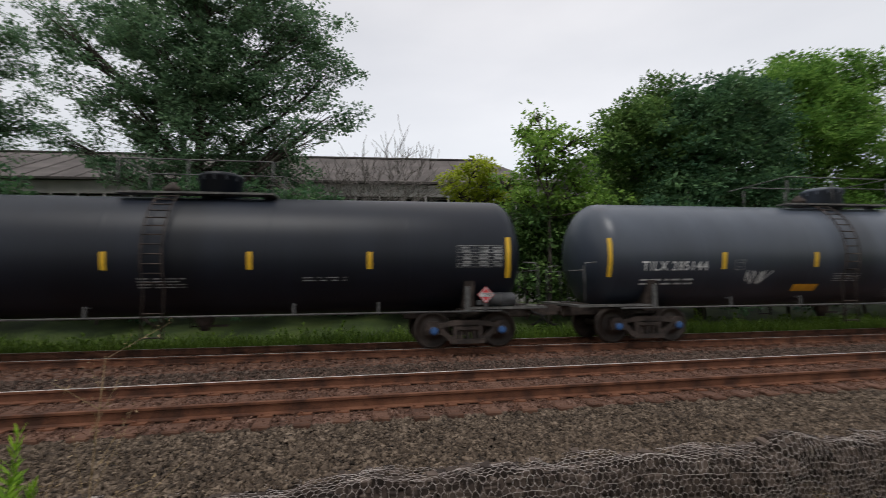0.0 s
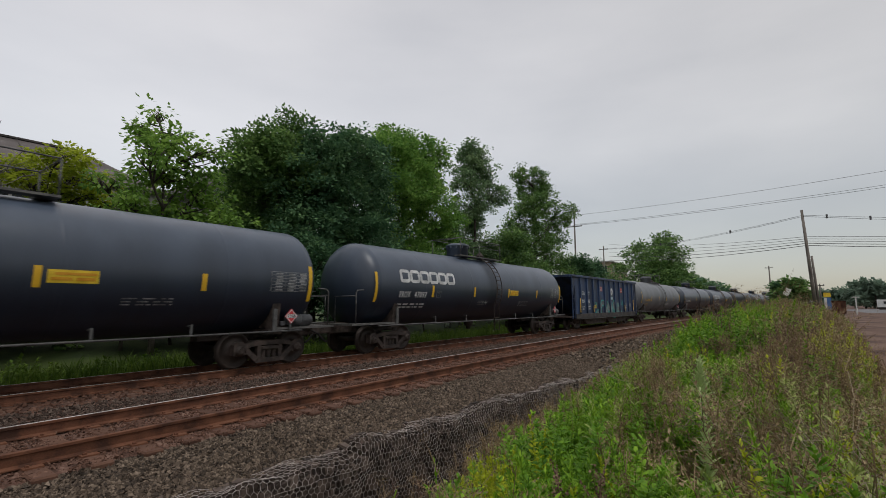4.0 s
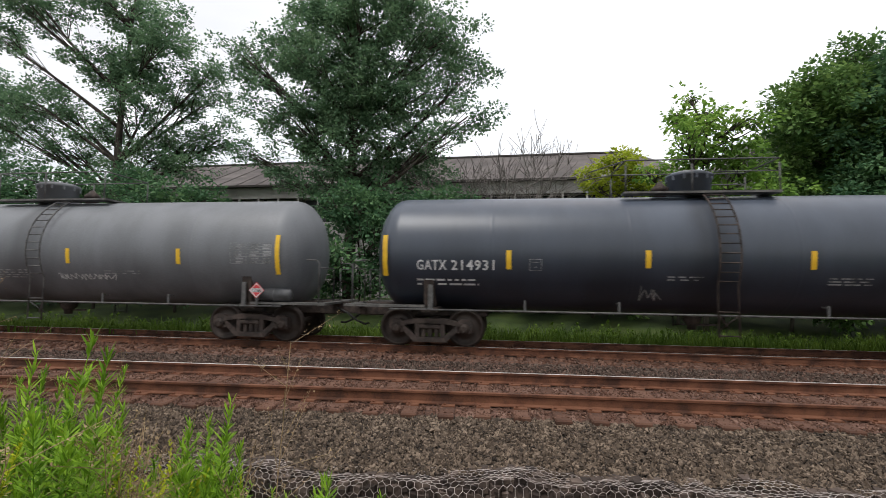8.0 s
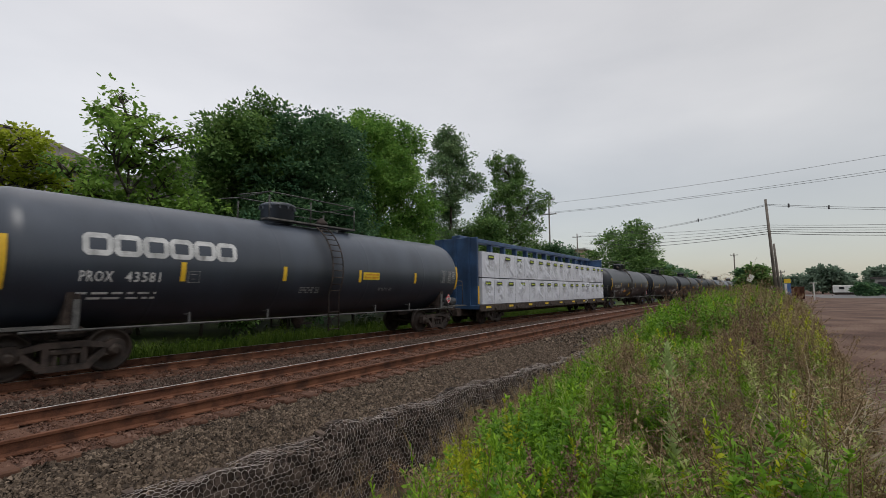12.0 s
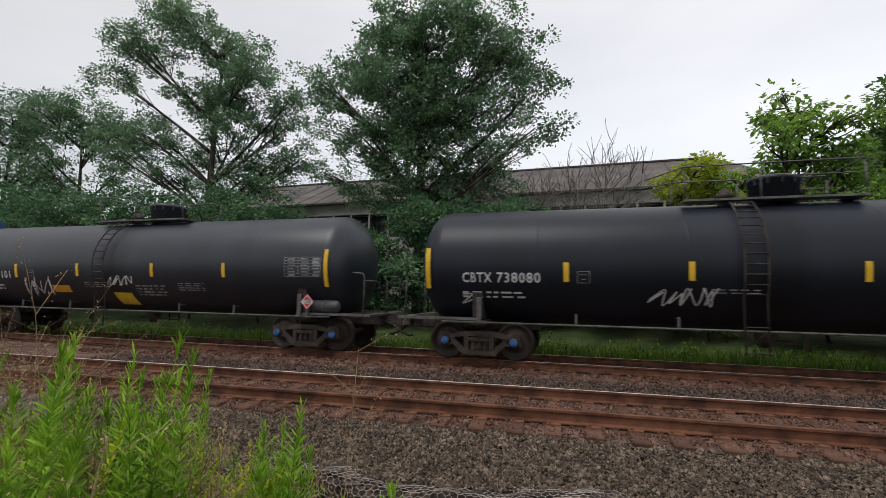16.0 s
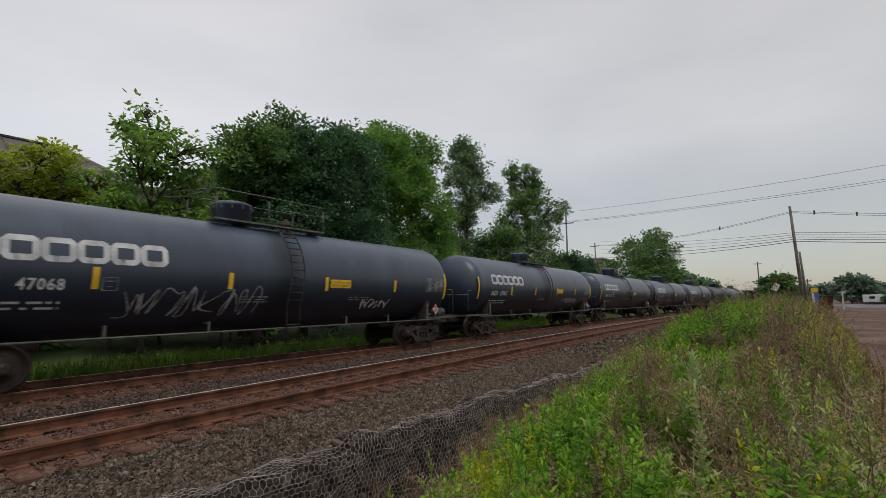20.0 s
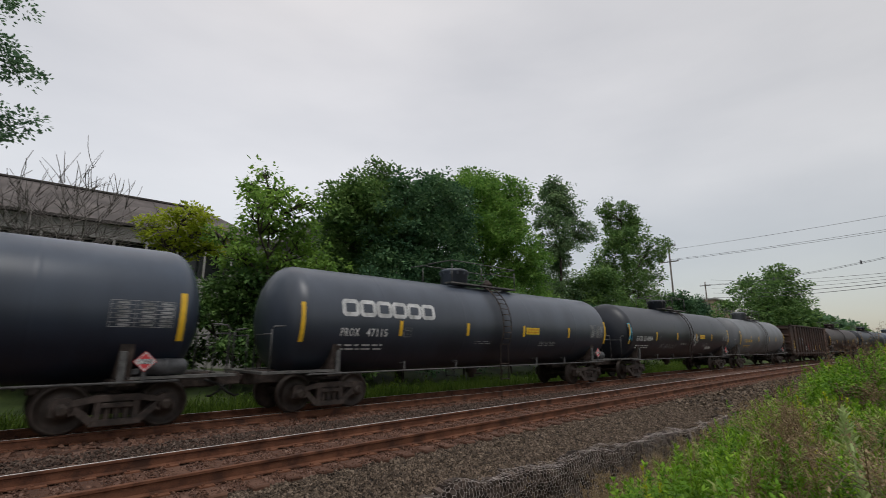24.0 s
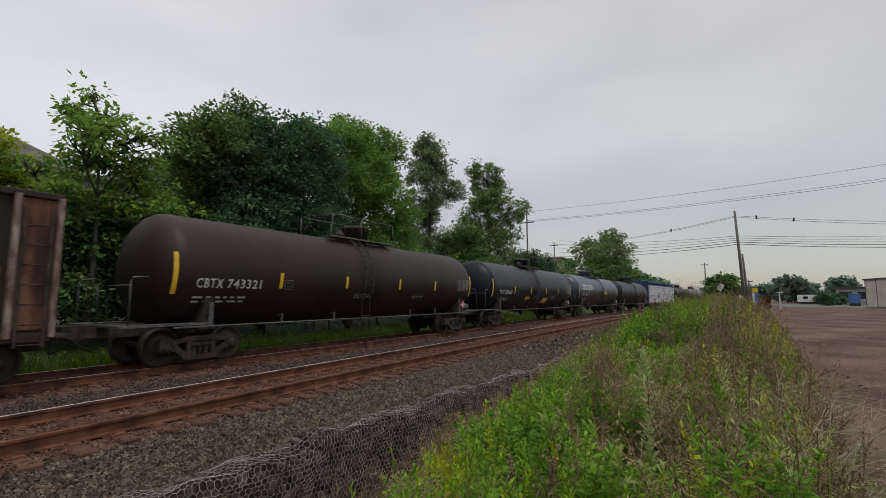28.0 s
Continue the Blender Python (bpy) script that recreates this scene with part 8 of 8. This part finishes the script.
    low = thing("low_building", "low grey flat-roofed building across the lot", "building", at=pose(146.0, -30.0, 0, 0, 0, -12))
    part("wall", Build().box((5, -2.5, 2.0), (10, 7.5, 4.0)), PALEWALL, low)
    part("roof", Build().box((5, -2.5, 4.15), (11.2, 9.0, 0.4)), DARKROOF, low, "dark overhanging flat roof")
    for k in range(2):
        w = part("window", Build().box((-0.03, -0.4 - k * 3.4, 2.3), (0.08, 2.4, 1.7)), GLASS, low)
        part("window_sill", Build().box((-0.08, -0.4 - k * 3.4, 1.38), (0.14, 2.6, 0.12)), CREAM, w)
    white = thing("white_trailer", "long low white trailer across the lot", "trailer", at=pose(150.0, -25.6, 0, 0, 0, -10))
    part("body", Build().box((0, 0, 1.6), (2.4, 8.0, 1.8), cham=0.1), WHITEWALL, white)
    part("skirt", Build().box((0, 0, 0.45), (2.1, 7.4, 0.6)), MAT["iron"], white)
    for k in range(3):
        part("window", Build().box((-1.22, -2.5 + k * 2.4, 1.8), (0.05, 1.0, 0.6)), GLASS, white)
    bin_ = thing("waste_container", "blue plastic container by the shed", "container")
    part("body", Build().box((124, -27.2, 1.5), (1.6, 1.6, 1.9), cham=0.08), BRIGHTBLUE, bin_)
    part("lid", Build().box((124, -27.2, 2.5), (1.7, 1.7, 0.14), cham=0.04), BRIGHTBLUE, bin_)
    part("stand", Build().box((124, -27.2, 0.27), (1.5, 1.5, 0.55)), MAT["iron"], bin_)
    for a, b, hgt, size in ((132.0, -24.2, 2.7, 2.0), (140.0, -27.6, 2.2, 1.6)):
        make_tree("clipped_shrub", a, b, lobes_round(int(a), hgt, size, 7, 0.15), "dark", 2600, 0.4, "dark green shrub beside the far buildings", 0.08, int(a), 0.4, group="far trees")
    road = thing("road", "pale grey asphalt yard and road across the lot", "road", kind="structure")
    yard = Build()
    yard.add([(106, -14, 0.02), (104, -70, 0.02), (170, -90, 0.02), (170, -16, 0.02)], [(0, 1, 2, 3)])
    part("surface", yard, MAT["asphalt"], road)
    # signs and posts at the end of the bank
    board = thing("advertising_board", "blue and white upright board with a yellow top", "sign board", at=pose(80, -6.75, 0))
    part("panel", Build().box((0, 0, 1.55), (0.08, 0.75, 1.7), cham=0.01), BRIGHTBLUE, board, "blue panel")
    part("stripe", Build().box((-0.05, 0.2, 1.6), (0.02, 0.28, 1.5)), WHITEWALL, board, "white stripe")
    part("top_panel", Build().box((0, 0, 2.75), (0.08, 0.75, 0.6), cham=0.01), MAT["sign_yellow"], board, "yellow top panel")
    part("post", Build().box((0.08, 0, 1.5), (0.08, 0.1, 3.0)), MAT["steel"], board)
    skip = thing("rusty_skip", "rust-brown steel skip at the end of the bank", "skip", at=pose(84, -8.0, 0))
    part("body", Build().prism([(-1.6, 0.25), (1.6, 0.25), (2.0, 1.9), (-2.0, 1.9)], -0.8, 0.8), BARE_RUST, skip)
    part("rim", Build().box((0, 0, 1.95), (4.2, 1.8, 0.1), cham=0.02), MAT["rust"], skip)
    part("runner", Build().box((0, 0, 0.12), (3.0, 1.2, 0.25)), MAT["iron"], skip)
    marker = thing("track_marker", "small white tilted marker plate on a thin post", "sign", at=pose(40, -1.35, 0, 0, 0, 0))
    part("plate", Build().box((0, 0, 2.42), (0.03, 0.34, 0.5), Matrix.Rotation(radians(28), 3, "X"), 0.008), WHITEWALL, marker, "white plate")
    part("post", Build().box((0.04, 0, 1.0), (0.05, 0.05, 2.8)), MAT["steel"], marker)
    post = thing("white_post", "thin white post across the lot", "post", at=pose(92, -11.0, 0))
    part("shaft", Build().box((0, 0, 1.2), (0.16, 0.16, 2.6), cham=0.02), WHITEWALL, post)
    part("cap", Build().box((0, 0, 2.55), (0.24, 0.9, 0.12), cham=0.02), WHITEWALL, post)


def utility_pole(x, y, h, lean, arms, label, r=0.13):
    p = thing("utility_pole", label, "utility pole", "utility poles", at=pose(x, y, 0, lean, 0, 0))
    part("shaft", Build().tube([(0, 0, -0.5), (0, 0, h * 0.5), (0, 0, h)], [r, r * 0.85, r * 0.65], 10), POLEWOOD, p, "weathered wooden shaft")
    for z, w in arms:
        part("crossarm", Build().box((-0.12, 0, z), (0.12, w, 0.14)), POLEWOOD, p)
        for k in (-0.45, 0.0, 0.45):
            part("insulator", Build().lathe([(0.0, 0.03), (0.06, 0.06), (0.1, 0.04), (0.16, 0.05)], "z", 8, (-0.12, k * w, z + 0.07)), MAT["reservoir"], p)
    return p


def cable(name, p, q, sag, r, label, beads=()):
    pts = []
    for k in range(17):
        t = k / 16
        v = Vector(p).lerp(Vector(q), t)
        v.z -= sag * 4 * t * (1 - t)
        pts.append(v)
    line = thing(name, label, "cable", "overhead cables", data=Build().tube(pts, r, 5).mesh(name, CABLE))
    for t in beads:
        v = Vector(p).lerp(Vector(q), t)
        v.z -= sag * 4 * t * (1 - t)
        part("spacer", Build().box((v.x, v.y, v.z + 0.12), (0.12, 0.16, 0.42), cham=0.03), MAT["reservoir"], line, "grey cable spacer")
    return line


def build_poles():
    utility_pole(58, -4.05, 10.9, -2.2, (), "leaning weathered wooden pole at the edge of the lot", 0.17)
    utility_pole(58.4, -4.38, 6.3, -2.6, (), "short wooden stub strapped beside the leaning pole", 0.14)
    utility_pole(75, 25.2, 17.6, 0, ((16.9, 2.2), (14.4, 2.6)), "tall wooden pole with crossarms behind the trees", 0.17)
    utility_pole(140, -1.1, 10.9, 0, ((10.4, 1.6),), "wooden pole far along the track", 0.2)
    utility_pole(96, 26.5, 13.4, 0, ((12.7, 1.8),), "wooden pole behind the wooded line", 0.16)
    utility_pole(90, -6.85, 4.6, 0, ((4.3, 1.0),), "thin pale pole at the end of the bank", 0.12)
    thin, strand = "thin dark overhead cable", "dark overhead cable bundle strand"
    for dy, z0, z1 in ((-0.9, 16.3, 17.6), (0.0, 14.75, 15.9), (0.9, 14.6, 15.5)):
        cable("overhead_cable", (75, 25.2 + dy, z0), (68, -32 + dy, z1), 0.7, 0.02, thin)
    for i in range(2):
        cable("overhead_cable", (96, 26.5, 12.9 - 0.15 * i), (57.9, -3.7, 10.35 - 0.12 * i), 0.8, 0.018, thin, (0.45, 0.78) if i else ())
        cable("overhead_cable", (57.9, -3.7, 10.35 - 0.12 * i), (80, -36, 10.7 - 0.5 * i), 0.5, 0.018, thin, (0.06, 0.17) if i else ())
    for i in range(5):
        r = 0.03 if i > 2 else 0.018
        cable("overhead_cable", (100, 26.5, 14.2 - 0.85 * i), (58, -3.85, 8.2 - 0.22 * i), 0.6, r, strand)
        cable("overhead_cable", (58, -3.85, 8.2 - 0.22 * i), (80, -36, 9.6 - 0.42 * i), 0.45, r, strand)


dirt_stuff()
build_buildings()
build_poles()
build_trees()
build_undergrowth()
build_weeds()
build_train()
motions()
